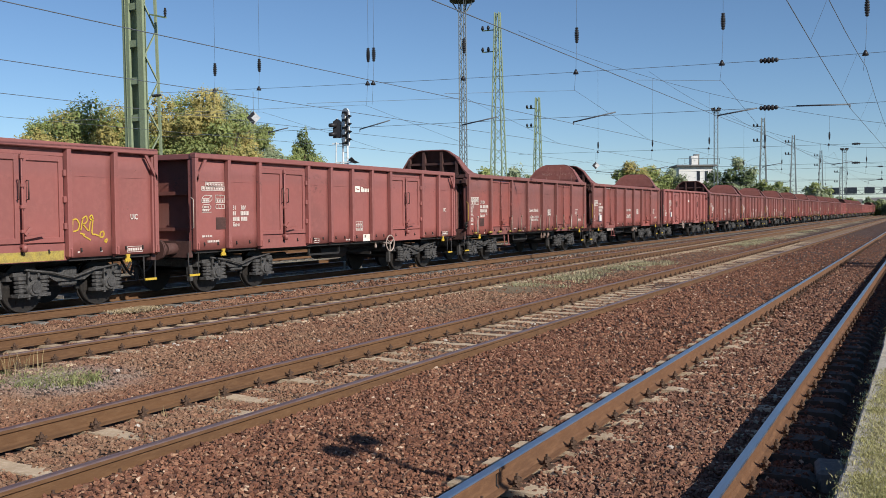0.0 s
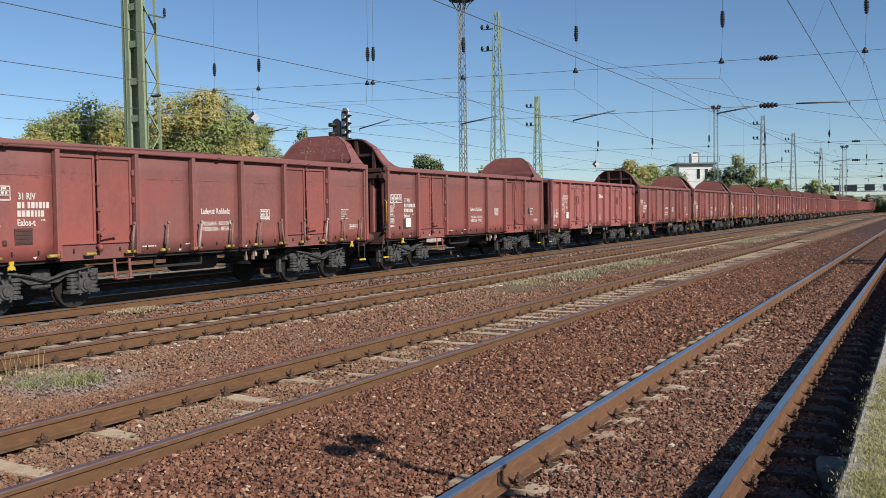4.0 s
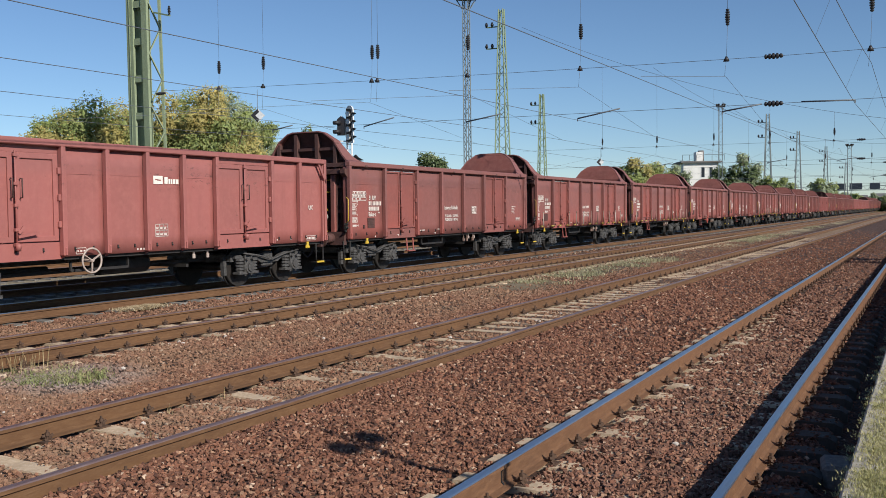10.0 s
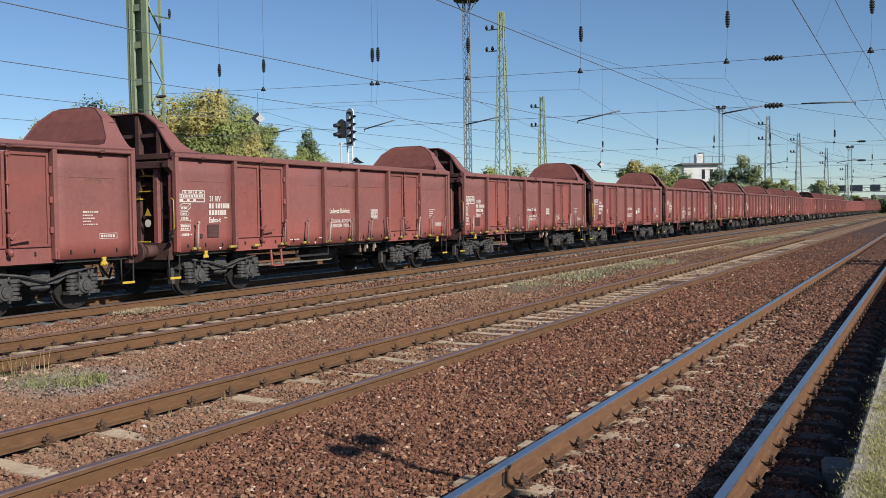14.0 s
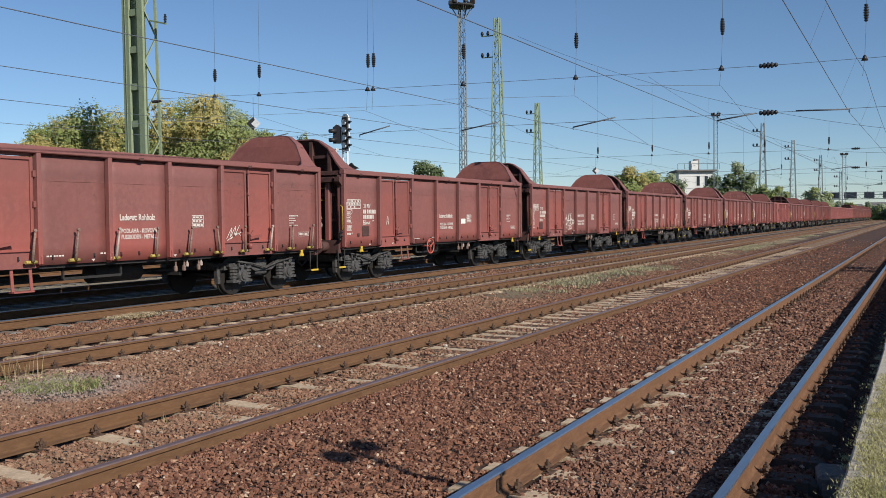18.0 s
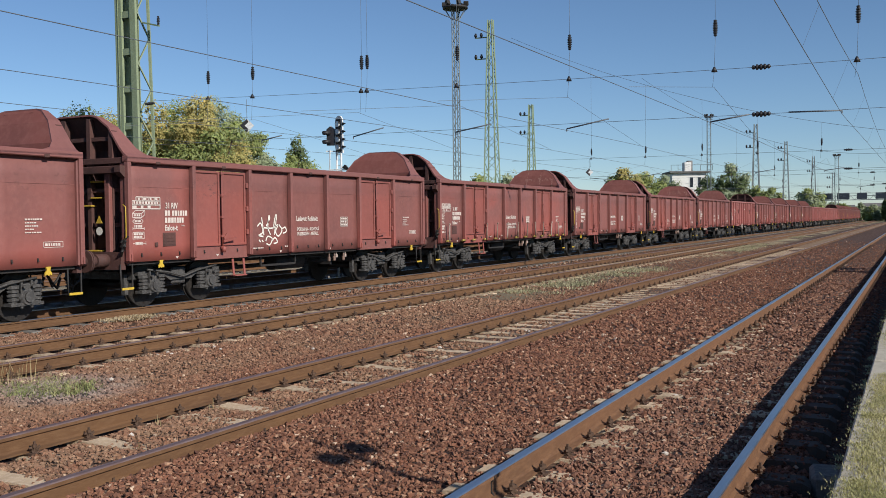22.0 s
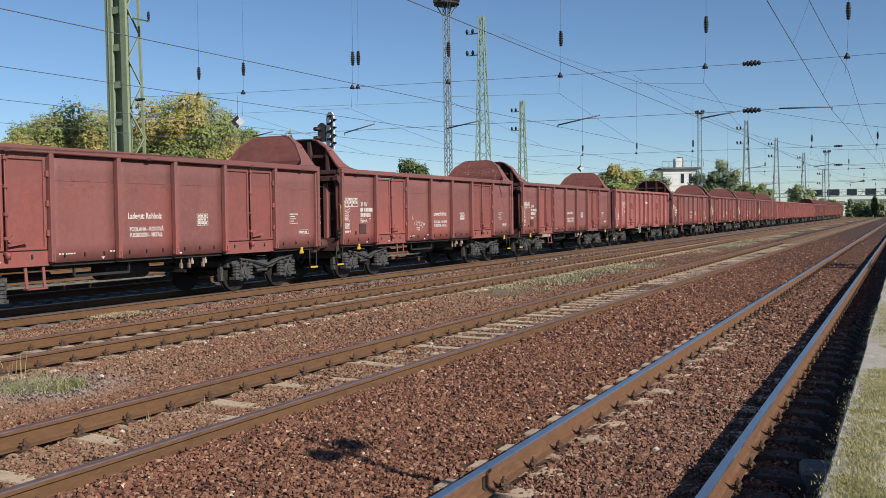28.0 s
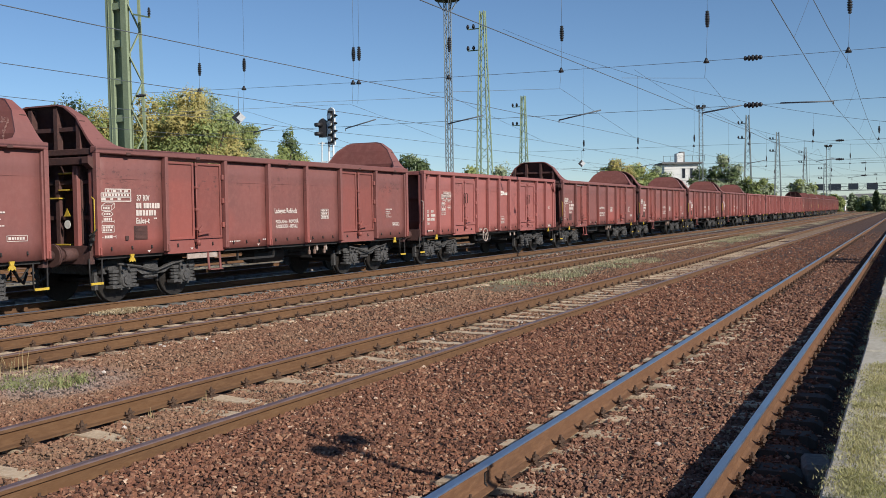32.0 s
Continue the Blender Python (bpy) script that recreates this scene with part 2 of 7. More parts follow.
ASPH = material("platform_gravel_asphalt", (0.46, 0.41, 0.31), (0.32, 0.31, 0.19), (0.56, 0.51, 0.41), rough=0.95, coarse=1.2, fine=40, bump=0.5)



def platform_end_shade(mt):
    """Paints shade into the colour of the sleepers' platform half, with a ragged edge."""
    nt = mt.node_tree
    b = nt.nodes["Principled BSDF"]
    was = b.inputs["Base Color"].links[0].from_socket
    co = nt.nodes.new("ShaderNodeTexCoord").outputs["Object"]
    sep = nt.nodes.new("ShaderNodeSeparateXYZ")
    nt.links.new(co, sep.inputs[0])
    edge = maths(nt, "ADD", sep.outputs[0], maths(nt, "MULTIPLY", noise_node(nt, 6.0, 5, 0.7, co), 0.5))
    shading = maths(nt, "MULTIPLY", spread(nt, edge, 0.86, 1.02), 0.90)
    nt.links.new(ramp_mix(nt, shading, was, (0.035, 0.033, 0.032)), b.inputs["Base Color"])


platform_end_shade(TIESHADED)


def leafmat(name, c1, c2, c3):
    mt = material(name, c1, c2, c3, rough=0.62, coarse=0.45, fine=2.5, bump=0, island=0.32, seeded=False)
    nt = mt.node_tree
    b = nt.nodes["Principled BSDF"]
    tr = nt.nodes.new("ShaderNodeBsdfTranslucent")
    nt.links.new(b.inputs["Base Color"].links[0].from_socket, tr.inputs["Color"])
    mx = nt.nodes.new("ShaderNodeMixShader")
    mx.inputs[0].default_value = 0.25
    nt.links.new(b.outputs[0], mx.inputs[1])
    nt.links.new(tr.outputs[0], mx.inputs[2])
    nt.links.new(mx.outputs[0], nt.nodes["Material Output"].inputs["Surface"])
    return mt


LEAF_GREEN = leafmat("leaf_green", (0.245, 0.285, 0.086), (0.182, 0.228, 0.070), (0.325, 0.350, 0.116))
LEAF_GOLD = leafmat("leaf_golden", (0.415, 0.345, 0.112), (0.315, 0.292, 0.094), (0.510, 0.395, 0.130))
LEAF_DARK = leafmat("leaf_dark", (0.095, 0.132, 0.044), (0.070, 0.104, 0.036), (0.130, 0.165, 0.058))
LEAF_SILVER = leafmat("leaf_silver", (0.290, 0.335, 0.190), (0.210, 0.260, 0.138), (0.400, 0.435, 0.280))
PLATGRASS = leafmat("dry_platform_grass", (0.46, 0.41, 0.19), (0.30, 0.30, 0.11), (0.60, 0.53, 0.31))
GRASSMAT = leafmat("grass_blades", (0.33, 0.34, 0.13), (0.24, 0.27, 0.10), (0.46, 0.42, 0.22))
DRYMAT = leafmat("dry_stems", (0.44, 0.34, 0.17), (0.34, 0.25, 0.12), (0.52, 0.42, 0.24))
WEEDMAT = leafmat("faded_weeds", (0.37, 0.345, 0.20), (0.28, 0.28, 0.15), (0.48, 0.43, 0.28))
STRAW = leafmat("pale_straw", (0.62, 0.50, 0.32), (0.50, 0.39, 0.24), (0.68, 0.58, 0.4))


def stone_colours(nt, co, rnd):
    """Crushed stone: dark, red-brown and grey-brown pieces with a few pale ones, dusted with sand here and there."""
    rp = nt.nodes.new("ShaderNodeValToRGB")
    cr = rp.color_ramp
    cr.interpolation = "CONSTANT"
    cols = ((0.0, (0.085, 0.036, 0.022)), (0.10, (0.138, 0.058, 0.034)), (0.26, (0.186, 0.075, 0.042)), (0.42, (0.172, 0.077, 0.046)), (0.54, (0.226, 0.099, 0.057)),
            (0.68, (0.202, 0.095, 0.057)), (0.80, (0.272, 0.134, 0.079)), (0.92, (0.340, 0.196, 0.122)), (0.985, (0.50, 0.36, 0.257)))
    cr.elements[0].position, cr.elements[0].color = 0, (*cols[0][1], 1)
    cr.elements[1].position, cr.elements[1].color = cols[1][0], (*cols[1][1], 1)
    for p, c in cols[2:]:
        cr.elements.new(p).color = (*c, 1)
    nt.links.new(rnd, rp.inputs[0])
    col = rp.outputs[0]
    sep = nt.nodes.new("ShaderNodeSeparateXYZ")
    nt.links.new(co, sep.inputs[0])
    X = sep.outputs[0]

    def belt(x, inner, outer):
        return spread(nt, maths(nt, "ABSOLUTE", maths(nt, "SUBTRACT", X, x)), outer, inner)
    patchy = spread(nt, noise_node(nt, 0.30, 6, 0.7, co), 0.42, 0.62)
    fleck = spread(nt, noise_node(nt, 3.0, 5, 0.7, co), 0.35, 0.65)
    crib = maths(nt, "MAXIMUM", belt(TRACKS[1], 0.55, 0.85), belt(TRACKS[2], 0.6, 1.3))
    crib = maths(nt, "MULTIPLY", crib, maths(nt, "ADD", maths(nt, "MULTIPLY", fleck, 0.50), 0.10))
    mid = maths(nt, "MAXIMUM", belt(-9.4, 0.7, 2.2), maths(nt, "MULTIPLY", belt(-13.4, 0.5, 1.8), 0.8))
    mid = maths(nt, "MULTIPLY", maths(nt, "MULTIPLY", mid, maths(nt, "ADD", maths(nt, "MULTIPLY", patchy, 0.6), 0.4)), maths(nt, "ADD", maths(nt, "MULTIPLY", fleck, 0.5), 0.25))
    col = ramp_mix(nt, maths(nt, "MAXIMUM", crib, mid), col, (0.30, 0.20, 0.125))
    # greyer, dustier stones along the nearest track
    grey = maths(nt, "MULTIPLY", belt(TRACKS[0], 0.6, 1.3), maths(nt, "ADD", maths(nt, "MULTIPLY", fleck, 0.18), 0.06))
    col = ramp_mix(nt, grey, col, (0.200, 0.132, 0.102))
    # pale grey grit round the grass
    ds = nt.nodes.new("ShaderNodeVectorMath")
    ds.operation = "DISTANCE"
    ds.inputs[1].default_value = (-9.35, 8.35, BED - 0.07)
    nt.links.new(co, ds.inputs[0])
    grit = maths(nt, "MULTIPLY", spread(nt, ds.outputs["Value"], 1.15, 0.3), maths(nt, "ADD", maths(nt, "MULTIPLY", fleck, 0.6), 0.3))
    return ramp_mix(nt, grit, col, (0.30, 0.27, 0.25)), sep


def stone_material():
    mt = bpy.data.materials.new("ballast_stone")
    mt.use_nodes = True
    nt = mt.node_tree
    b = nt.nodes["Principled BSDF"]
    co = nt.nodes.new("ShaderNodeTexCoord").outputs["Object"]
    col, sep = stone_colours(nt, co, nt.nodes.new("ShaderNodeNewGeometry").outputs["Random Per Island"])
    grain = spread(nt, noise_node(nt, 70, 4, 0.7, co), 0.3, 0.7)
    hsv = nt.nodes.new("ShaderNodeHueSaturation")
    nt.links.new(maths(nt, "ADD", maths(nt, "MULTIPLY", grain, 0.5), 0.78), hsv.inputs["Value"])
    nt.links.new(col, hsv.inputs["Color"])
    nt.links.new(hsv.outputs[0], b.inputs["Base Color"])
    b.inputs["Roughness"].default_value = 0.93
    return mt


def ground_material():
    mt = bpy.data.materials.new("ballast_bed_and_earth")
    mt.use_nodes = True
    nt = mt.node_tree
    b = nt.nodes["Principled BSDF"]
    co = nt.nodes.new("ShaderNodeTexCoord").outputs["Object"]
    vor = nt.nodes.new("ShaderNodeTexVoronoi")
    vor.inputs["Scale"].default_value = 19
    nt.links.new(co, vor.inputs["Vector"])
    sepc = nt.nodes.new("ShaderNodeSeparateColor")
    nt.links.new(vor.outputs["Color"], sepc.inputs[0])
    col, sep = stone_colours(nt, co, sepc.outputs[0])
    # bed darker than the stones: the shade in their gaps is painted in
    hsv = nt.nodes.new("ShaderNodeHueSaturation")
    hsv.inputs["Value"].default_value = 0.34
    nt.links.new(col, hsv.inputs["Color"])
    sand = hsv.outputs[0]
    # weedy patches farther along between the second and third track
    d1 = maths(nt, "ABSOLUTE", maths(nt, "ADD", sep.outputs[0], 9.9))
    strip = maths(nt, "MULTIPLY", spread(nt, d1, 1.5, 0.5), spread(nt, noise_node(nt, 0.16, 6, 0.7, co), 0.47, 0.58))
    strip = maths(nt, "MULTIPLY", strip, spread(nt, sep.outputs[1], 18.0, 30.0))
    sand = ramp_mix(nt, maths(nt, "MULTIPLY", strip, 0.85), sand, (0.40, 0.34, 0.20))
    # pale sandy ground with dry grass beyond the train
    beyond = maths(nt, "MULTIPLY", spread(nt, sep.outputs[0], -17.6, -19.0), spread(nt, noise_node(nt, 0.4, 5, 0.7, co), 0.30, 0.55))
    sand = ramp_mix(nt, maths(nt, "MULTIPLY", beyond, 0.8), sand, (0.36, 0.31, 0.20))
    grass = ramp_mix(nt, spread(nt, noise_node(nt, 0.25, 6, 0.65, co), 0.4, 0.62), (0.085, 0.12, 0.035), (0.22, 0.20, 0.085))
    away = spread(nt, sep.outputs[0], -31.0, -34.0)
    far = spread(nt, sep.outputs[1], 260.0, 330.0)
    near_right = spread(nt, sep.outputs[0], 4.0, 8.0)
    mask = maths(nt, "MAXIMUM", maths(nt, "MAXIMUM", away, near_right), maths(nt, "MULTIPLY", far, spread(nt, noise_node(nt, 0.08, 4, 0.6, co), 0.40, 0.5)))
    col = ramp_mix(nt, mask, sand, grass)
    nt.links.new(col, b.inputs["Base Color"])
    b.inputs["Roughness"].default_value = 0.95
    bp = nt.nodes.new("ShaderNodeBump")
    bp.inputs["Strength"].default_value = 0.9
    bp.inputs["Distance"].default_value = 0.03
    nt.links.new(vor.outputs["Distance"], bp.inputs["Height"])
    nt.links.new(bp.outputs[0], b.inputs["Normal"])
    return mt


GROUND = ground_material()
STONE = stone_material()

# ---- mesh helpers ----


def mesh_from(name, bm, mat):
    me = bpy.data.meshes.new(name)
    bm.to_mesh(me)
    bm.free()
    for m in (mat if isinstance(mat, (list, tuple)) else [mat]):
        me.materials.append(m)
    return me


def part(name, bm, mat, parent=None, label="", at=None):
    data = bm if isinstance(bm, bpy.types.Mesh) else mesh_from(name, bm, mat)
    ob = new(name, data)
    ob.parent = parent
    if at is not None:
        ob.matrix_basis = at
    return tagged(ob, label)


def thing(name, label, category, group="", kind="", at=None):
    ob = new(name)
    ob.empty_display_size = 0.2
    if at is not None:
        ob.matrix_basis = at
    return tagged(ob, label, category, group, kind)


def box(bm, x0, x1, y0, y1, z0, z1, bevel=0.0, mi=0):
    vs = [bm.verts.new((x, y, z)) for z in (z0, z1) for y in (y0, y1) for x in (x0, x1)]
    fs = [bm.faces.new([vs[i] for i in q]) for q in ((0, 2, 3, 1), (4, 5, 7, 6), (0, 1, 5, 4), (2, 6, 7, 3), (0, 4, 6, 2), (1, 3, 7, 5))]
    for f in fs:
        f.material_index = mi
    if bevel:
        bmesh.ops.bevel(bm, geom=list({e for f in fs for e in f.edges}), offset=bevel, segments=1, affect="EDGES", profile=0.7)
    return bm


def tube(bm, a, b, r, n=8, r2=None, mi=0, caps=True):
    a, b = Vector(a), Vector(b)
    q = (b - a).to_track_quat("Z", "Y")
    rings = []
    for p, rr in ((a, r), (b, r if r2 is None else r2)):
        rings.append([bm.verts.new(p + q @ Vector((rr * math.cos(i * math.tau / n), rr * math.sin(i * math.tau / n), 0))) for i in range(n)])
    for i in range(n):
        f = bm.faces.new((rings[0][i], rings[0][(i + 1) % n], rings[1][(i + 1) % n], rings[1][i]))
        f.material_index = mi
        f.smooth = n > 6
    if caps:
        bm.faces.new(rings[0][::-1]).material_index = mi
        bm.faces.new(rings[1]).material_index = mi
    return bm


def path(bm, pts, r, n=6):
    """A bent round bar through the points, in one piece."""
    pts = [Vector(p) for p in pts]
    rings = []
    for i, p in enumerate(pts):
        d = (pts[min(i + 1, len(pts) - 1)] - pts[max(i - 1, 0)]).normalized()
        side = d.cross(Vector((0.31, 0.52, 0.79))).normalized()
        up = side.cross(d)
        rings.append([bm.verts.new(p + (side * math.cos(k * math.tau / n) + up * math.sin(k * math.tau / n)) * r) for k in range(n)])
    for r1, r2 in zip(rings, rings[1:]):
        for k in range(n):
            bm.faces.new((r1[k], r1[(k + 1) % n], r2[(k + 1) % n], r2[k])).smooth = True
    bm.faces.new(rings[0][::-1])
    bm.faces.new(rings[-1])
    return bm


def strut(bm, a, b, w, d=None):
    """A bar of rectangular section between two points."""
    a, b = Vector(a), Vector(b)
    d = d or w
    q = (b - a).to_track_quat("Z", "Y")
    rings = [[bm.verts.new(p + q @ Vector((sx * w / 2, sy * d / 2, 0))) for sx, sy in ((-1, -1), (1, -1), (1, 1), (-1, 1))] for p in (a, b)]
    for i in range(4):
        bm.faces.new((rings[0][i], rings[0][(i + 1) % 4], rings[1][(i + 1) % 4], rings[1][i]))
    bm.faces.new(rings[0][::-1])
    bm.faces.new(rings[1])
    return bm


def plate(bm, outline, axis, t, mi=0):
    """A flat plate: outline of 3D points, thickened by t along axis."""
    d = Vector(axis) * t
    lo = [bm.verts.new(Vector(p)) for p in outline]
    hi = [bm.verts.new(Vector(p) + d) for p in outline]
    n = len(lo)
    bm.faces.new(lo[::-1]).material_index = mi
    bm.faces.new(hi).material_index = mi
    for i in range(n):
        bm.faces.new((lo[i], lo[(i + 1) % n], hi[(i + 1) % n], hi[i])).material_index = mi
    bmesh.ops.recalc_face_normals(bm, faces=bm.faces[:])
    return bm


def BM():
    return bmesh.new()


def raw_mesh(name, verts, faces, mat, sides, flat=False):
    """A mesh from numpy arrays; all faces have the same number of sides."""
    me = bpy.data.meshes.new(name)
    me.vertices.add(len(verts))
    me.vertices.foreach_set("co", np.asarray(verts, np.float32).ravel())
    faces = np.asarray(faces, np.int32)
    me.loops.add(faces.size)
    me.loops.foreach_set("vertex_index", faces.ravel())
    me.polygons.add(len(faces))
    me.polygons.foreach_set("loop_start", np.arange(len(faces), dtype=np.int32) * sides)
    if flat:
        me.polygons.foreach_set("use_smooth", np.zeros(len(faces), bool))
    me.update(calc_edges=True)
    me.validate()
    me.materials.append(mat)
    return me


# ---- ground and tracks ----
def bed_height(x, y):
    """Top of the ballast: troughs between the tracks, heaps at the sleepers' ends, a deep strip along the platform wall."""
    z = np.full_like(x, BED - 0.012)
    z = z + 0.010 * np.sin(x * 2.1 + y * 0.7) * np.sin(y * 1.3 - x * 0.4) * (np.abs(x + 7) < 8)
    for a, b in zip(TRACKS[1:], TRACKS[2:]):
        z = z - 0.06 * np.exp(-((x - (a + b) / 2) / 0.6) ** 2)
    z = z - 0.12 * np.clip((x + 0.84) / 0.2, 0, 1)
    # heaped high against the second track
    z = z + 0.105 * np.clip((-3.5 - x) / 1.1, 0, 1) * np.clip((x + 5.40) / 0.10, 0, 1)
    z = z + 0.022 * np.clip((0.62 - np.abs(x - TRACKS[0])) / 0.2, 0, 1)
    for t in TRACKS[1:3]:
        z = z + 0.010 * np.clip((0.70 - np.abs(x - t)) / 0.05, 0, 1)
    z = z + 0.020 * np.exp(-((x + 3.15) / 0.22) ** 2)
    return z


def ground():
    xs = np.unique(np.concatenate([np.linspace(-2500, -60, 14), np.arange(-60, -14, 2.0), np.arange(-14, 0.01, 0.25), np.linspace(0.5, 40, 12), np.linspace(60, 2500, 12)]))
    ys = np.unique(np.concatenate([np.linspace(-2500, -30, 10), np.arange(-30, 4, 2.0), np.arange(4, 40, 0.3), np.arange(40, 130, 1.5), np.arange(130, 420, 10), np.linspace(420, 2500, 16)]))
    X, Y = np.meshgrid(xs, ys)
    Z = bed_height(X, Y) - 0.008
    v = np.stack([X, Y, Z], -1).reshape(-1, 3)
    n = len(xs)
    i = np.arange((len(ys) - 1) * (n - 1))
    a = i // (n - 1) * n + i % (n - 1)
    f = np.stack([a, a + 1, a + n + 1, a + n], -1)
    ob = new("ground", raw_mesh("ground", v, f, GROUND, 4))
    tagged(ob, "reddish-brown ballast bed with sandy, weedy strips", "ground", kind="structure")


ground()


def rail_mesh(y0, y1, head, side):
    prof = [(-0.036, 0), (-0.030, 0.0), (0.030, 0.0), (0.036, -0.010), (0.036, -0.036), (0.010, -0.052), (0.009, -0.135), (0.030, -0.150), (0.075, -0.160), (0.075, -0.172),
            (-0.075, -0.172), (-0.075, -0.160), (-0.030, -0.150), (-0.009, -0.135), (-0.010, -0.052), (-0.036, -0.036), (-0.036, -0.010)][1:]
    bm = BM()
    ys = [y0, 0, 20, 60, 150, y1]
    rings = [[bm.verts.new((x, y, z)) for x, z in prof] for y in ys]
    n = len(prof)
    for r1, r2 in zip(rings, rings[1:]):
        for i in range(n):
            f = bm.faces.new((r1[i], r2[i], r2[(i + 1) % n], r1[(i + 1) % n]))
            f.material_index = 1 if i in (0, 1, 15) else 0
    bm.faces.new(rings[0])
    bm.faces.new(rings[-1][::-1])
    bmesh.ops.recalc_face_normals(bm, faces=bm.faces[:])
    return mesh_from("rail", bm, [side, head])


def sleeper_mesh(mat):
    bm = BM()
    w, h = 0.135, 0.09
    ys = [(-1.21, 0.10, -0.04), (-1.15, w, 0.0), (-0.55, w, 0.0), (-0.35, w - 0.01, -0.012), (0.35, w - 0.01, -0.012), (0.55, w, 0.0), (1.15, w, 0.0), (1.21, 0.10, -0.04)]
    rings = [[bm.verts.new(p) for p in ((x, -k, -h * 2), (x, -k * 0.82, z), (x, k * 0.82, z), (x, k, -h * 2))] for x, k, z in ys]
    for a, b in zip(rings, rings[1:]):
        for i in range(3):
            bm.faces.new((a[i], a[i + 1], b[i + 1], b[i]))
    bm.faces.new(rings[0][::-1])
    bm.faces.new(rings[-1])
    bmesh.ops.recalc_face_normals(bm, faces=bm.faces[:])
    return mesh_from("sleeper", bm, mat)


def fastening_mesh():
    """Ribbed base plate with a clamp and bolt on each side of the rail foot."""
    bm = BM()
    box(bm, -0.15, 0.15, -0.07, 0.07, -0.004, 0.010)
    for s in (-1, 1):
        strut(bm, (s * 0.095, 0, 0.022), (s * 0.060, 0, 0.034), 0.07, 0.018)
        for q in (-1, 1):
            strut(bm, (s * 0.085, q * 0.018, 0.030), (s * 0.112, q * 0.050, 0.056), 0.020)
            strut(bm, (s * 0.085, q * 0.018, 0.030), (s * 0.125, q * 0.034, 0.004), 0.020)
        tube(bm, (s * 0.098, 0, 0.01), (s * 0.098, 0, 0.100), 0.011, 6)
        tube(bm, (s * 0.098, 0, 0.050), (s * 0.098, 0, 0.076), 0.023, 6)
    return mesh_from("rail_fastening", bm, CLIP)


def tracks():
    tie_light, tie_grey, tie_shaded = sleeper_mesh(TIE), sleeper_mesh(TIEDARK), sleeper_mesh(TIESHADED)
    clip = fastening_mesh()
    names = ("polished", "rusty", "rusty", "polished", "rusty", "rusty", "rusty")
    spans = ((3.0, 66), (3.5, 62), (6, 68), (10, 42), None, None, None)
    rng = random.Random(4)
    for k, x in enumerate(TRACKS):
        tr = thing("railway_track", "straight ballasted track with %s rails on concrete sleepers" % names[k], "railway track", "parallel station tracks", "structure", pose(x, 0, 0))
        head = HEADSHINE if k in (0, 3) else HEADDULL
        me = rail_mesh(-40, 900, head, RUSTRAIL if k == 0 else RUSTDULL)
        for s in (-1, 1):
            part("rail", me, None, tr, "", pose(s * GAUGE, 0, 0))
        off = SLEEPER_OFF[k]
        y0, y1 = spans[k] if spans[k] else (0, 0)
        n0 = math.ceil((y0 - off) / 0.6)
        n1 = math.floor((y1 - off) / 0.6)
        if spans[k]:
            for j in range(n0, n1 + 1):
                yy = off + j * 0.6
                lift = rng.uniform(0.004, 0.014) if k == 0 else rng.uniform(-0.012, 0.004)
                if k == 0:
                    # farther along, the stones cover the sleepers
                    lift -= 0.075 * min(1.0, max(0.0, (yy - 15.0) / 8.0))
                part("sleeper", tie_grey if k >= 3 else (tie_light if k else tie_shaded), None, tr, "", pose(0, yy, -0.186 + lift, 0, 0, rng.uniform(-0.6, 0.6)))
                if k < 3:
                    for s in (-1, 1):
                        part("rail_fastening", clip, None, tr, "", pose(s * GAUGE, yy, -0.180))
        # the sleepers farther off, as one piece
        ys = [off + j * 0.6 for j in range(n1 + 1 if spans[k] else -20, 480 if k < 4 else 260)]
        bm = BM()
        for yy in ys:
            box(bm, -1.2, 1.2, yy - 0.12, yy + 0.12, -0.36, -0.186 if k else -0.26)
        far = part("far_sleepers", bm, TIEFAR if k in (1, 2) else TIEDARK, tr)
        tagged(far, kind="stuff")


tracks()

# ---- freight wagons ----
HALF = 6.45      # half the body's length
PITCH = 14.04
SIDE = 1.36      # outer face of the side panels
A_POSTS = (-6.40, -5.30, -4.15, -2.13, -1.07, 0.0, 1.07, 2.13, 4.15, 5.30, 6.40)
A_DOORS = ((-4.15, -2.13), (2.13, 4.15))
B_POSTS = (-6.40, -4.48, -2.51, -0.83, 0.83, 2.51, 4.48, 6.40)
B_DOORS = ((-4.48, -2.51), (2.51, 4.48))


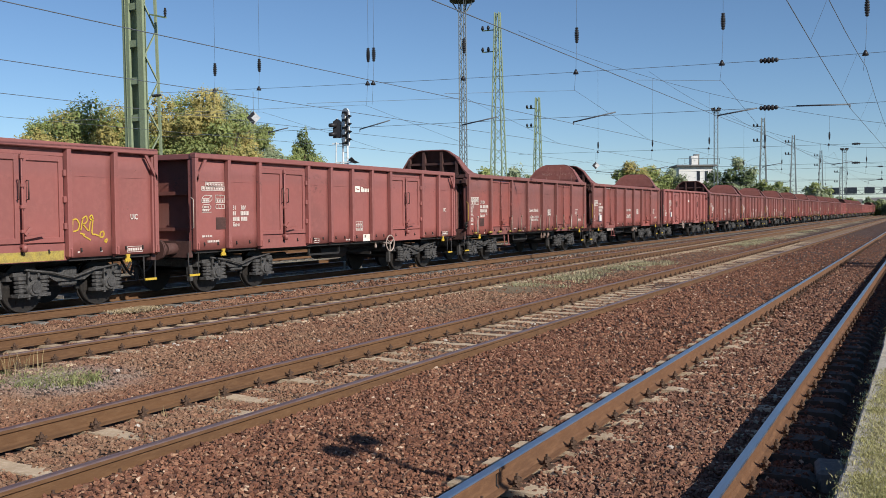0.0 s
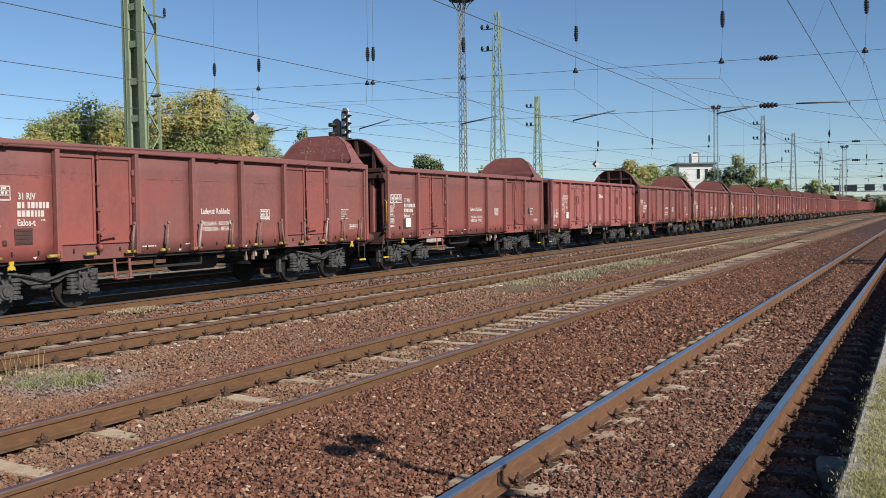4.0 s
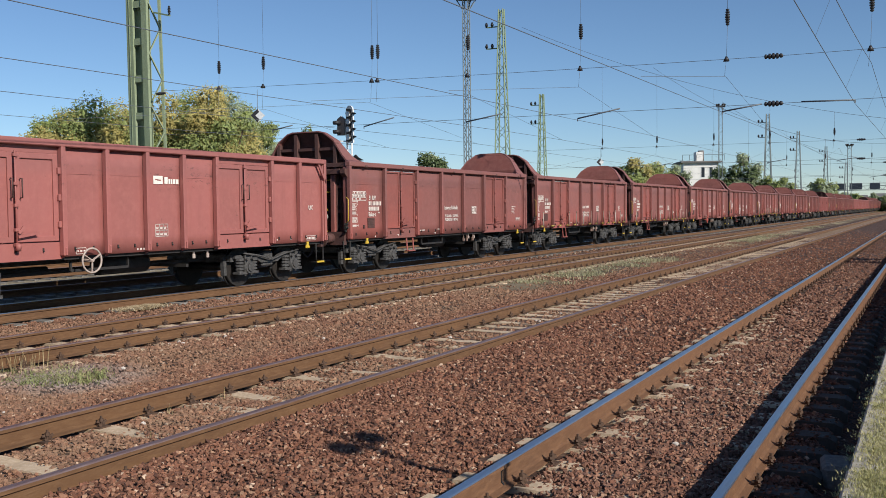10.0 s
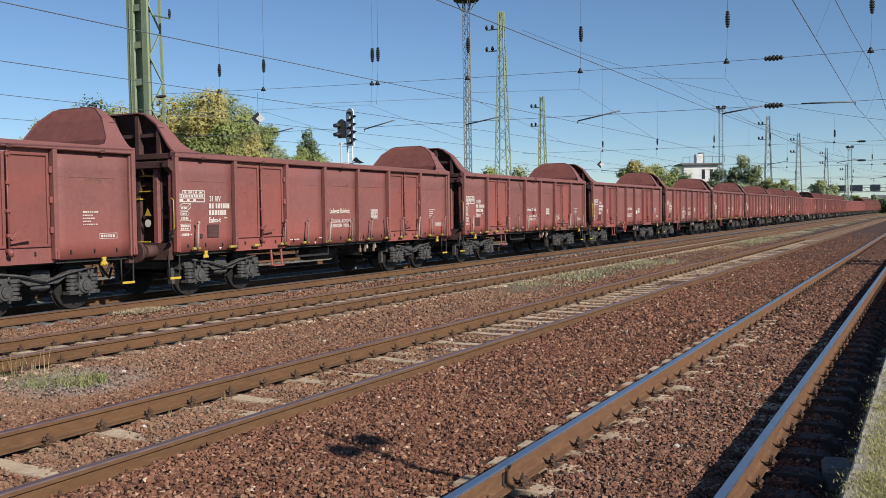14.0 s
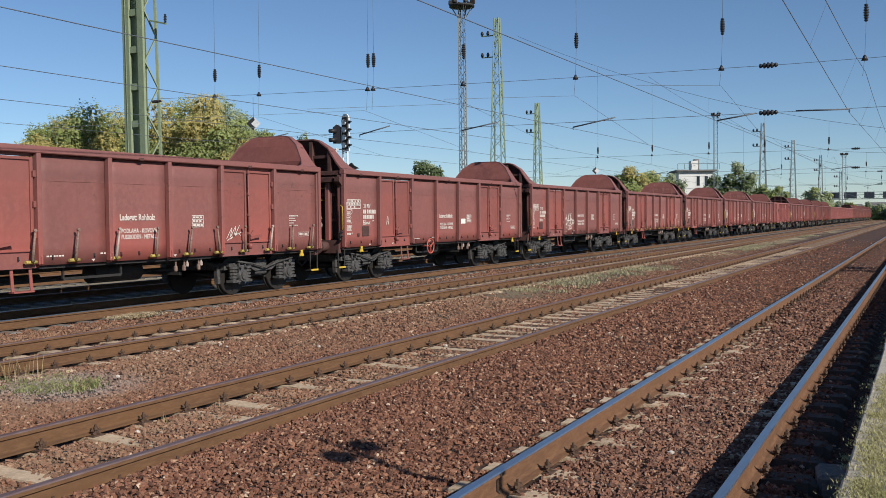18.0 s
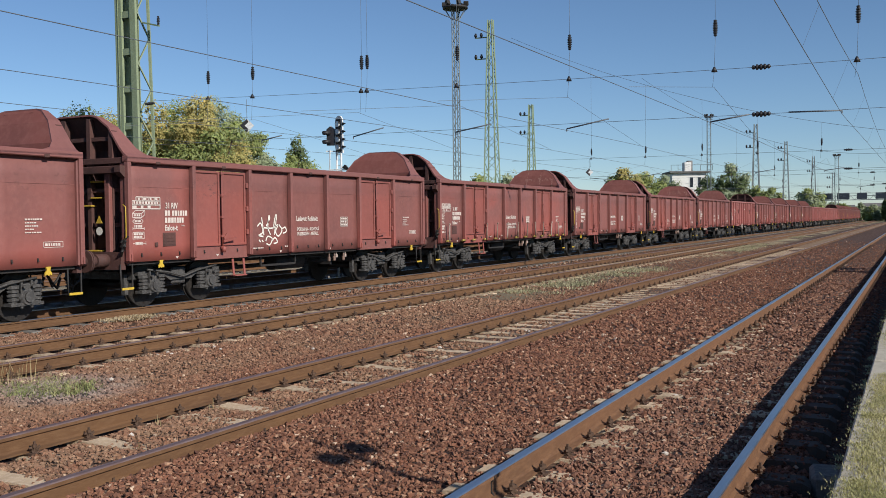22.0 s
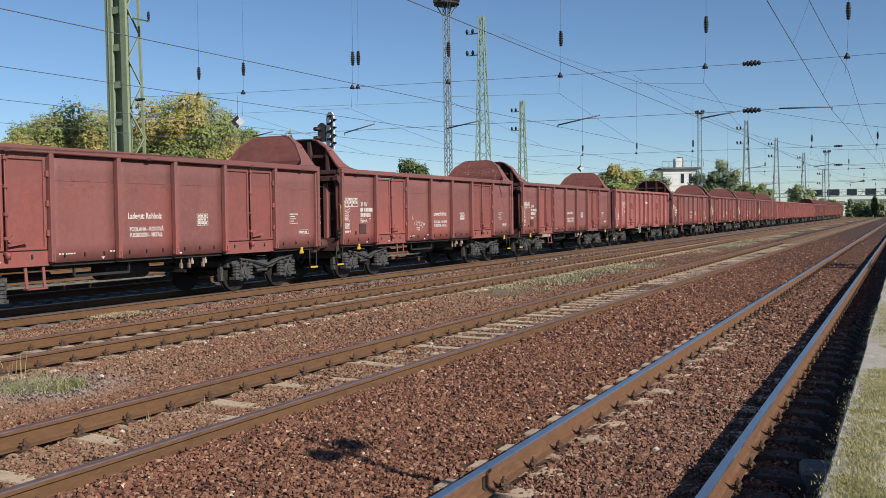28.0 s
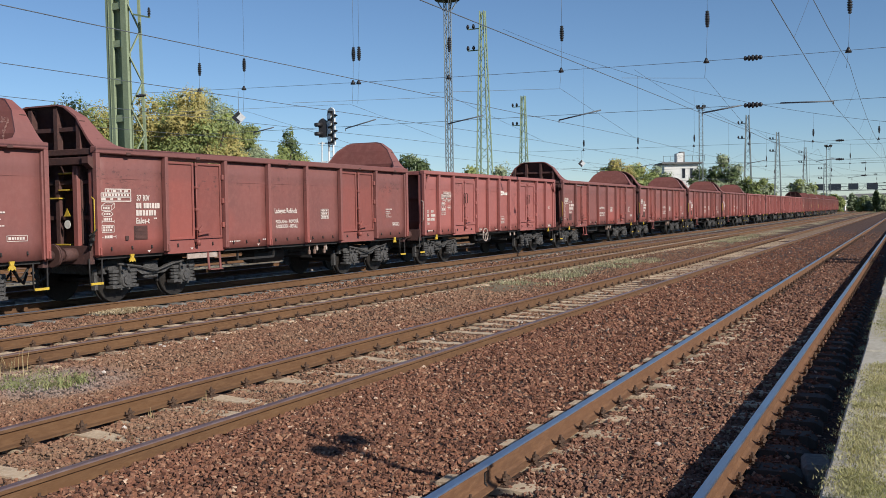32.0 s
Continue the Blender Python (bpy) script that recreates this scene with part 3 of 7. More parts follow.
def bogie(parent, y):
    """Two-axle bogie with coil springs."""
    bm = BM()
    for s in (-1, 1):
        x = s * 1.0
        pts = [(-1.30, 0.68), (-0.60, 0.69), (-0.34, 0.54), (0.34, 0.54), (0.60, 0.69), (1.30, 0.68), (1.30, 0.75), (0.62, 0.78), (0.30, 0.65), (-0.30, 0.65), (-0.62, 0.78), (-1.30, 0.75)]
        plate(bm, [(x - 0.05, a, b) for a, b in pts], (1, 0, 0), 0.10)
        path(bm, [(x + s * 0.13, -1.1, 0.80), (x + s * 0.13, -0.5, 0.72), (x + s * 0.13, 0.0, 0.60), (x + s * 0.13, 0.5, 0.72), (x + s * 0.13, 1.1, 0.80)], 0.022)
    box(bm, -1.0, 1.0, -0.22, 0.22, 0.44, 0.80, 0.03)
    for e in (-1, 1):
        box(bm, -0.95, 0.95, e * 1.30 - 0.06, e * 1.30 + 0.06, 0.60, 0.76)
        for s in (-1, 1):
            strut(bm, (s * 0.78, e * 1.43, 0.70), (s * 0.78, e * 1.40, 0.28), 0.10, 0.09)
    bg_ = part("bogie", bm, BOGIE, parent, "grimy dark cast bogie with coil springs", pose(0, y, 0))
    for e in (-1, 1):
        for s in (-1, 1):
            bx = BM()
            tube(bx, (s * 0.90, 0, 0), (s * 1.17, 0, 0), 0.145, 12)
            tube(bx, (s * 1.17, 0, 0), (s * 1.20, 0, 0), 0.10, 10)
            box(bx, s * 1.03 - 0.10, s * 1.03 + 0.10, -0.36, 0.36, -0.16, -0.10)
            box(bx, s * 1.03 - 0.08, s * 1.03 + 0.08, -0.12, 0.12, -0.06, 0.24, 0.02)
            box(bx, s * 1.10 - 0.02, s * 1.10 + 0.02, -0.13, -0.09, -0.20, 0.30)
            box(bx, s * 1.10 - 0.02, s * 1.10 + 0.02, 0.09, 0.13, -0.20, 0.30)
            for d in (-0.10, 0.10):
                tube(bx, (s * 1.15, d, 0.19), (s * 1.19, d, 0.19), 0.035, 6)
            part("axle_box", bx, BOGIE, bg_, "", pose(0, e * 0.9, 0.46))
            for d in (-1, 1):
                sp = BM()
                prof = [(0.30, 0.07)]
                for i in range(4):
                    z = 0.31 + i * 0.076
                    prof += [(z, 0.076), (z + 0.014, 0.108), (z + 0.046, 0.108), (z + 0.060, 0.076)]
                prof += [(0.62, 0.115), (0.68, 0.115)]
                rings = [[sp.verts.new((r * math.cos(i * math.tau / 8), r * math.sin(i * math.tau / 8), z)) for i in range(8)] for z, r in prof]
                for r1, r2 in zip(rings, rings[1:]):
                    for i in range(8):
                        sp.faces.new((r1[i], r1[(i + 1) % 8], r2[(i + 1) % 8], r2[i]))
                sp.faces.new(rings[0][::-1])
                sp.faces.new(rings[-1])
                part("coil_spring", sp, BOGIE, bg_, "", pose(s * 1.04, e * 0.9 + d * 0.255, 0))
        ws = BM()
        tube(ws, (-0.9, 0, 0), (0.9, 0, 0), 0.085, 10)
        for s in (-1, 1):
            tube(ws, (s * 0.685, 0, 0), (s * 0.72, 0, 0), 0.485, 32)
            tube(ws, (s * 0.72, 0, 0), (s * 0.82, 0, 0), 0.458, 32)
            tube(ws, (s * 0.82, 0, 0), (s * 0.832, 0, 0), 0.40, 32, 0.16, caps=False)
            tube(ws, (s * 0.72, 0, 0), (s * 0.86, 0, 0), 0.15, 14)
            for i in range(3):
                a = i * math.tau / 3
                tube(ws, (s * 0.82, 0.3 * math.cos(a), 0.3 * math.sin(a)), (s * 0.835, 0.3 * math.cos(a), 0.3 * math.sin(a)), 0.035, 8)
        part("wheelset", ws, WHEEL, bg_, "", pose(0, e * 0.9, 0.46))
        for s in (-1, 1):
            for d in (-1, 1):
                br = BM()
                box(br, -0.05, 0.05, -0.03, 0.03, -0.12, 0.18, 0.01)
                part("brake_shoe", br, BLACK, bg_, "", pose(s * 0.75, e * 0.9 + d * 0.50, 0.46))
    return bg_


def underframe(w, paint):
    bm = BM()
    for s in (-1, 1):
        box(bm, s * 0.35 - 0.06, s * 0.35 + 0.06, -HALF, HALF, 0.80, 1.10)
        box(bm, s * 1.24 - 0.05, s * 1.24 + 0.05, -HALF + 0.1, HALF - 0.1, 0.92, 1.10)
    for y in (-5.9, -4.5, -3.0, -1.5, 0, 1.5, 3.0, 4.5, 5.9):
        box(bm, -1.25, 1.25, y - 0.05, y + 0.05, 0.94, 1.08)
    part("underframe", bm, BLACK, w)
    bm = BM()
    box(bm, -1.32, 1.32, -HALF + 0.05, HALF - 0.05, 1.12, 1.18)
    part("floor", bm, INNER, w)
    # brake tank, cylinder and rigging
    bm = BM()
    tube(bm, (0.55, -0.55, 0.72), (0.55, 0.75, 0.72), 0.20, 14)
    tube(bm, (0.55, 0.75, 0.72), (0.55, 0.85, 0.72), 0.20, 14, 0.08)
    part("air_tank", bm, BLACK, w, "dark brake air tank")
    bm = BM()
    tube(bm, (0.2, -2.6, 0.70), (0.2, -1.5, 0.70), 0.06, 8)
    strut(bm, (0.3, -3.2, 0.62), (0.3, 3.0, 0.66), 0.05, 0.06)
    strut(bm, (-0.3, -3.2, 0.62), (-0.3, 3.0, 0.66), 0.05, 0.06)
    strut(bm, (-0.9, 1.5, 0.62), (1.1, 1.5, 0.62), 0.07, 0.07)
    strut(bm, (1.15, -1.75, 0.70), (1.15, -0.30, 0.70), 0.04, 0.05)
    for y in (-1.75, -0.3):
        strut(bm, (1.15, y, 0.70), (1.15, y, 0.95), 0.04, 0.04)
    part("brake_rigging", bm, BLACK, w)
    for y in (1.55, 2.0):
        bm = BM()
        box(bm, 1.22, 1.27, y - 0.035, y + 0.035, 0.77, 0.86, 0.01)
        strut(bm, (1.24, y, 0.84), (1.24, y, 1.0), 0.03, 0.03)
        part("brake_changeover", bm, PALE, w, "pale brake changeover lever")
    for e in (-1, 1):
        for s in (-1, 1):
            bm = BM()
            tube(bm, (s * 0.875, e * HALF, 1.03), (s * 0.875, e * (HALF + 0.36), 1.03), 0.135, 14)
            tube(bm, (s * 0.875, e * (HALF + 0.30), 1.03), (s * 0.875, e * (HALF + 0.54), 1.03), 0.10, 12)
            box(bm, s * 0.875 - 0.19, s * 0.875 + 0.19, e * HALF - 0.02, e * HALF + 0.02, 0.86, 1.20)
            tube(bm, (s * 0.875, e * (HALF + 0.53), 1.03), (s * 0.875, e * (HALF + 0.565), 1.03), 0.225, 16)
            part("buffer", bm, RUSTSHADE, w, "worn brown side buffer")
        bm = BM()
        strut(bm, (0, e * HALF, 1.02), (0, e * (HALF + 0.45), 1.02), 0.10, 0.14)
        strut(bm, (0, e * (HALF + 0.35), 0.98), (0, e * (HALF + 0.60), 0.86), 0.07, 0.07)
        part("coupler", bm, BLACK, w, "dark screw coupler")
        for s in (-1, 1):
            bm = BM()
            path(bm, [(s * 0.30, e * HALF, 0.95), (s * 0.32, e * (HALF + 0.22), 0.62), (s * 0.28, e * (HALF + 0.38), 0.50), (s * 0.22, e * (HALF + 0.52), 0.70)], 0.028)
            part("brake_hose", bm, BLACK, w)
        bm = BM()
        box(bm, -1.30, 1.30, e * HALF - 0.06, e * HALF + 0.06, 0.84, 1.20)
        part("headstock", bm, RUSTSHADE, w)
        # step below the corner
        for s in (-1, 1):
            bm = BM()
            y = e * (HALF - 0.10)
            path(bm, [(s * 1.28, y - 0.16, 0.95), (s * 1.28, y - 0.16, 0.45), (s * 1.28, y + 0.16, 0.45), (s * 1.28, y + 0.16, 0.95)], 0.018)
            box(bm, s * 1.22 - 0.09, s * 1.22 + 0.09, y - 0.17, y + 0.17, 0.435, 0.455)
            part("footstep", bm, BLACK, w)
            bm = BM()
            box(bm, s * 1.31 - 0.012, s * 1.31 + 0.012, y - 0.16, y + 0.16, 0.43, 0.475)
            part("step_edge", bm, YELLOW, w, "yellow step edge")
    bogie(w, -4.5)
    bogie(w, 4.5)


def lift_hooks(w):
    shape = ((-0.055, 1.00), (0.055, 1.00), (0.035, 0.93), (0.075, 0.885), (0.075, 0.835), (0.04, 0.86), (0, 0.835), (-0.04, 0.86), (-0.075, 0.835), (-0.075, 0.885), (-0.035, 0.93))
    for y in (-5.5, 5.62):
        bm = BM()
        plate(bm, [(1.40, y + a, b) for a, b in shape], (1, 0, 0), 0.03)
        part("jacking_bracket", bm, YELLOW, w, "bright yellow jacking bracket")


def door_pair(w, y0, y1, paint, z0, z1, wide):
    mid = (y0 + y1) / 2
    for a, b in ((y0 + 0.07, mid - 0.03), (mid + 0.03, y1 - 0.07)):
        for s in (-1, 1):
            bm = BM()
            x = s * (SIDE - 0.01)
            box(bm, min(x, x - s * 0.04), max(x, x - s * 0.04), a, b, z0, z1)
            f0, f1 = x, x + s * 0.035
            lo, hi = min(f0, f1), max(f0, f1)
            fw = wide
            box(bm, lo, hi, a, a + fw, z0, z1, 0.008)
            box(bm, lo, hi, b - fw, b, z0, z1, 0.008)
            box(bm, lo, hi, a + fw, b - fw, z1 - fw, z1, 0.008)
            box(bm, lo, hi, a + fw, b - fw, z0, z0 + fw, 0.008)
            d = part("door_leaf", bm, paint, w, "hinged side door leaf")
            if s > 0:
                yy = a if a < mid - 0.5 else b
                for z in (z0 + 0.30, (z0 + z1) / 2, z1 - 0.30):
                    hg = BM()
                    box(hg, SIDE + 0.02, SIDE + 0.08, yy - 0.03, yy + 0.03, z - 0.06, z + 0.06, 0.01)
                    part("hinge", hg, paint, d)
    for s in (-1, 1):
        bm = BM()
        x = s * (SIDE + 0.055)
        tube(bm, (x, mid, z0 - 0.08), (x, mid, z1 + 0.03), 0.016, 8)
        for z in (z0 - 0.04, z0 + 0.22, z0 + 0.65, z1 - 0.55, z1 - 0.05):
            box(bm, x - 0.035, x + 0.035, mid - 0.045, mid + 0.045, z - 0.03, z + 0.03, 0.008)
        strut(bm, (x + s * 0.03, mid, z0 + 0.10), (x + s * 0.05, mid + 0.42, z0 + 0.16), 0.035, 0.05)
        strut(bm, (x + s * 0.03, mid + 0.02, z0 + 0.16), (x + s * 0.05, mid + 0.12, z0 + 0.28), 0.03, 0.05)
        tube(bm, (x + s * 0.02, mid, z0 - 0.14), (x + s * 0.05, mid, z0 - 0.02), 0.05, 8)
        part("locking_bar", bm, paint, w)
        if wide > 0.08:
            for d in (-0.10, 0.10):
                hb = BM()
                path(hb, [(x, mid + d, z0 + 0.78), (x + s * 0.05, mid + d, z0 + 0.78), (x + s * 0.05, mid + d, z0 + 1.12), (x, mid + d, z0 + 1.12)], 0.014)
                part("door_handle", hb, RUSTSHADE, w)


def side_walls(w, posts, doors, paint, rail_top, rail_h, door_z, wide):
    z0, z1 = 0.985, rail_top - rail_h
    bk = BM()
    plate(bk, [(0, -0.014, -0.035), (0.04, -0.022, -0.035), (0.04, -0.022, -0.012), (0.018, -0.014, -0.012), (0.018, -0.014, 0.035), (0, -0.014, 0.035)], (0, 1, 0), 0.028)
    bracket = mesh_from("lashing_bracket", bk, BLACK)
    for s in (-1, 1):
        for a, b in zip(posts, posts[1:]):
            is_door = any(abs(a - d[0]) < 0.01 for d in doors)
            bm = BM()
            top = door_z[0] if is_door else z1
            lo, hi = sorted((s * (SIDE - 0.03), s * SIDE))
            if is_door:
                box(bm, lo, hi, a, b, z0 - 0.04, top - 0.02)
                hd = BM()
                box(hd, lo, hi, a, b, door_z[1] + 0.01, z1 + 0.01)
                part("door_header", hd, paint, w)
            else:
                # pressed sheet, slightly dished
                n, m = 6, 6
                g = [[bm.verts.new((s * (SIDE - 0.012 * math.sin(math.pi * i / n) * math.sin(math.pi * j / m)), a + (b - a) * i / n, z0 + (z1 - z0) * j / m)) for j in range(m + 1)] for i in range(n + 1)]
                for i in range(n):
                    for j in range(m):
                        q = (g[i][j], g[i + 1][j], g[i + 1][j + 1], g[i][j + 1])
                        bm.faces.new(q if s > 0 else q[::-1]).smooth = True
                rim = [g[i][0] for i in range(n)] + [g[n][j] for j in range(m)] + [g[i][m] for i in range(n, 0, -1)] + [g[0][j] for j in range(m, 0, -1)]
                back = [bm.verts.new(v.co - Vector((s * 0.05, 0, 0))) for v in rim]
                for i in range(len(rim)):
                    k2 = (i + 1) % len(rim)
                    q = (rim[i], back[i], back[k2], rim[k2])
                    bm.faces.new(q if s > 0 else q[::-1])
                bm.faces.new(back[::-1] if s > 0 else back)
                if s > 0:
                    box(bm, SIDE - 0.015, SIDE + 0.001, a + 0.05, b - 0.05, 2.513, 2.523)
            part("side_panel", bm, paint, w)
            # small lashing brackets along the lower edge
            if s > 0:
                nb = 2 if b - a < 1.3 else 3
                for i in range(nb):
                    part("lashing_bracket", bracket, None, w, "", pose(SIDE, a + (b - a) * (i + 0.7) / (nb + 0.4), z0 + 0.14))
        for p in posts:
            bm = BM()
            lo, hi = sorted((s * SIDE, s * (SIDE + 0.12)))
            box(bm, lo, hi, p - 0.05, p + 0.05, z0 + 0.02, z1 + 0.01, 0.012)
            plate(bm, [(s * SIDE, p - 0.02, z0 - 0.03), (s * (SIDE + 0.14), p - 0.02, z0 + 0.03), (s * (SIDE + 0.14), p - 0.02, z0 + 0.16), (s * SIDE, p - 0.02, z0 + 0.30)], (0, 1, 0), 0.04)
            part("post", bm, paint, w)
        bm = BM()
        lo, hi = sorted((s * (SIDE - 0.05), s * (SIDE + 0.125)))
        box(bm, lo, hi, -HALF, HALF, z1, rail_top, 0.015)
        part("top_rail", bm, paint, w)
    for a, b in doors:
        door_pair(w, a, b, DOORRED if paint is BROWN else paint, door_z[0], door_z[1], wide)


def dome_profile(z_base, z_top):
    half = [(1.455, z_base), (1.335, z_base + 0.09), (1.22, z_base + 0.22), (0.93, z_base + 0.64), (0.62, z_top - 0.045), (0.44, z_top)]
    pts = half + [(-x, z) for x, z in half[::-1]]
    out = []
    for (x0, z0), (x1, z1) in zip(pts, pts[1:]):
        out += [(x0 + (x1 - x0) * k / 3, z0 + (z1 - z0) * k / 3) for k in range(3)]
    return out + [pts[-1]]


def end_walls(w, kind, paint, rail_top):
    for e in (-1, 1):
        y = e * (HALF - 0.20 if kind == "B" else HALF - 0.30)
        bm = BM()
        box(bm, -1.34, 1.34, min(y, y - e * 0.05), max(y, y - e * 0.05), 1.10, rail_top - 0.05)
        # near end wall darker: the recess's shade is part of its colour
        part("end_wall", bm, RUSTSHADE if e < 0 and kind == "B" else INNER, w)
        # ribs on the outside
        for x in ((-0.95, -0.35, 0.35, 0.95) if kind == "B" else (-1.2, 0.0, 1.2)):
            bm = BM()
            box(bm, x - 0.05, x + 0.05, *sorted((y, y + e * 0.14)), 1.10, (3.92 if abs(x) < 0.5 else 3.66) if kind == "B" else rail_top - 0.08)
            part("end_rib", bm, RUSTSHADE if kind == "B" else INNER, w)
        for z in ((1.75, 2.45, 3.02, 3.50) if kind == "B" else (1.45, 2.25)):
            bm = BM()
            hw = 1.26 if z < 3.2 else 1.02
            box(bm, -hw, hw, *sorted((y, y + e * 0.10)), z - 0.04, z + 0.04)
            part("end_beam", bm, RUSTSHADE if kind == "B" else INNER, w)
        bm = BM()
        box(bm, -1.42, 1.42, *sorted((e * (HALF - 0.32), e * (HALF - 0.02))), rail_top - 0.14, rail_top - 0.02, 0.01)
        part("end_top_rail", bm, paint if kind == "A" else RUSTSHADE, w)
        for s in (-1, 1):
            bm = BM()
            lo, hi = sorted((s * 1.22, s * 1.43))
            box(bm, lo, hi, *sorted((e * (HALF - (0.09 if e < 0 else 0.12)), e * (HALF - 0.02))), 0.98, rail_top - 0.14, 0.02)
            part("corner_post", bm, paint, w)
            if kind == "A":
                bm = BM()
                plate(bm, [(s * 1.45, e * (HALF - 0.03), rail_top - 0.55), (s * 1.45, e * (HALF - 0.30), rail_top - 0.14), (s * 1.45, e * (HALF - 0.38), rail_top - 0.14), (s * 1.45, e * (HALF - 0.03), rail_top - 0.66)], (s, 0, 0), 0.03)
                part("corner_gusset", bm, paint, w)
        if kind == "B":
            prof = dome_profile(rail_top - 0.02, 4.0)
            # hood: the rolled edge of the dome, which sweeps down into the side
            bm = BM()
            deep = (1.0, 0.62, 0.46, 0.28, 0.15, 0.11)
            deep = deep + deep[::-1]
            fine = []
            for i, (x, z) in enumerate(prof):
                k0, u = divmod(i, 3)
                k1 = min(k0 + 1, len(deep) - 1)
                fine.append((x, z, deep[k0] * (1 - u / 3) + deep[k1] * u / 3))
            # end plate, leaning a little, which closes the hood on its inner side
            pl = BM()
            n2 = len(fine) // 2
            lean = [(abs(x) * 0.975, e * (HALF - 0.045 - min(d, 0.46) + 0.004), z - 0.03) for x, z, d in fine[:n2]]
            rows_ = [[pl.verts.new((sx * x, yy + t, z)) for sx in (-1, 1) for t in ((0, e * 0.03) if sx < 0 else (e * 0.03, 0))] for x, yy, z in lean]
            for r1, r2 in zip(rows_, rows_[1:]):
                for i in range(4):
                    pl.faces.new((r1[i], r1[(i + 1) % 4], r2[(i + 1) % 4], r2[i]))
            pl.faces.new(rows_[0][::-1])
            pl.faces.new(rows_[-1])
            bmesh.ops.recalc_face_normals(pl, faces=pl.faces[:])
            # near plate takes the darker colour, which includes the hood's shade
            part("dome_plate", pl, RUSTSHADE if e < 0 else DOMEIN, w, "raised rounded end plate")
            grid = []
            for x, z, d in fine:
                yo = e * (HALF - 0.04)
                grid.append([bm.verts.new((x, yo, z)), bm.verts.new((x, yo - e * d, z)), bm.verts.new((x * 0.975, yo - e * d, z - 0.03)), bm.verts.new((x * 0.975, yo, z - 0.03))])
            for r1, r2 in zip(grid, grid[1:]):
                for i in range(4):
                    bm.faces.new((r1[i], r1[(i + 1) % 4], r2[(i + 1) % 4], r2[i])).smooth = False
            bm.faces.new(grid[0])
            bm.faces.new(grid[-1][::-1])
            bmesh.ops.recalc_face_normals(bm, faces=bm.faces[:])
            part("dome_hood", bm, paint, w)
    # ladder at the near end
    if kind == "B":
        for x0, x1, z in ((0.42, 0.78, 2.63), (0.42, 0.74, 2.30), (0.16, 0.44, 2.14), (0.30, 0.70, 1.22)):
            bm = BM()
            box(bm, x0, x1, -HALF + 0.02, -HALF + 0.16, z - 0.014, z + 0.014, 0.004)
            part("ladder_rung", bm, YELLOW, w, "yellow step plate")
        bm = BM()
        box(bm, -1.20, 1.20, -HALF - 0.10, -HALF + 0.04, 2.78, 2.93, 0.012)
        part("end_crossbeam", bm, RUSTSHADE, w, "dark brown end crossbeam")
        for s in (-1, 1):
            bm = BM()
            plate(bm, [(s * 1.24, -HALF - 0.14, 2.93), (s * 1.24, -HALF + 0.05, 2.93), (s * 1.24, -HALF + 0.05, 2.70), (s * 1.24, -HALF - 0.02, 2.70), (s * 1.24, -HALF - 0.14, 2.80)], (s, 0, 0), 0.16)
            part("corner_casting", bm, RUSTSHADE, w)
            bm = BM()
            box(bm, *sorted((s * 0.84, s * 0.98)), -HALF - 0.02, -HALF + 0.22, 1.10, 2.78, 0.015)
            part("inner_column", bm, paint, w)
        # hand brake and cock levers at the foot of the corner
        bm = BM()
        for k in range(4):
            strut(bm, (1.30, -HALF - 0.05, 1.12 + 0.09 * k), (1.42 + 0.03 * (k % 2), -HALF - 0.14 + 0.05 * k, 1.22 + 0.10 * k), 0.035)
        tube(bm, (1.36, -HALF - 0.10, 1.18), (1.36, -HALF + 0.06, 1.52), 0.03, 8)
        part("cock_lever", bm, BLACK, w, "dark cluster of levers")
        yy = -HALF + 0.02
        bm = BM()
        plate(bm, [(0.56, yy, 1.78), (0.74, yy, 1.78), (0.65, yy, 1.94)], (0, -1, 0), 0.006)
        part("warning_triangle", bm, YELLOW, w, "small yellow warning triangle")
        bm = BM()
        tube(bm, (0.65, yy, 1.62), (0.65, yy - 0.006, 1.62), 0.085, 16)
        part("round_sign", bm, CREAM, w, "small round white sign")
        # hinge straps and latch heads on the top rail
        for y in (-5.60, -3.49, 0.0, 3.49, 5.60):
            bm = BM()
            box(bm, SIDE + 0.105, SIDE + 0.14, y - 0.06, y + 0.06, 2.985, 3.045, 0.008)
            part("rail_latch", bm, RUSTSHADE, w)
        # boarding step below the first door
        bm = BM()
        for y in (-3.02, -2.62):
            strut(bm, (1.30, y, 1.0), (1.34, y, 0.54), 0.06, 0.02)
        box(bm, 1.26, 1.40, -3.04, -2.60, 0.52, 0.55)
        part("side_step", bm, paint, w, "brown steel boarding step")
        for y in (1.22, 1.48, 1.95):
            bm = BM()
            box(bm, 1.18, 1.25, y - 0.035, y + 0.035, 0.68, 0.80, 0.015)
            tube(bm, (1.22, y, 0.80), (1.22, y, 0.98), 0.018, 6)
            part("brake_valve", bm, STAKE, w, "worn brown brake valve handle")


def handrails(w, kind):
    for y, x in ((-6.50, 1.40), (6.44, 1.40)):
        bm = BM()
        z0, z1 = (1.45, 2.15) if y < 0 else (1.30, 2.35)
        path(bm, [(x - 0.03, y, z0), (x + 0.04, y, z0 + 0.05), (x + 0.04, y, z1 - 0.05), (x - 0.03, y, z1)], 0.011, 8)
        part("handrail", bm, YELLOW if (kind == "B" or y > 0) else PALE, w, "yellow handrail" if (kind == "B" or y > 0) else "pale handrail")


LETTER_X = SIDE + 0.004


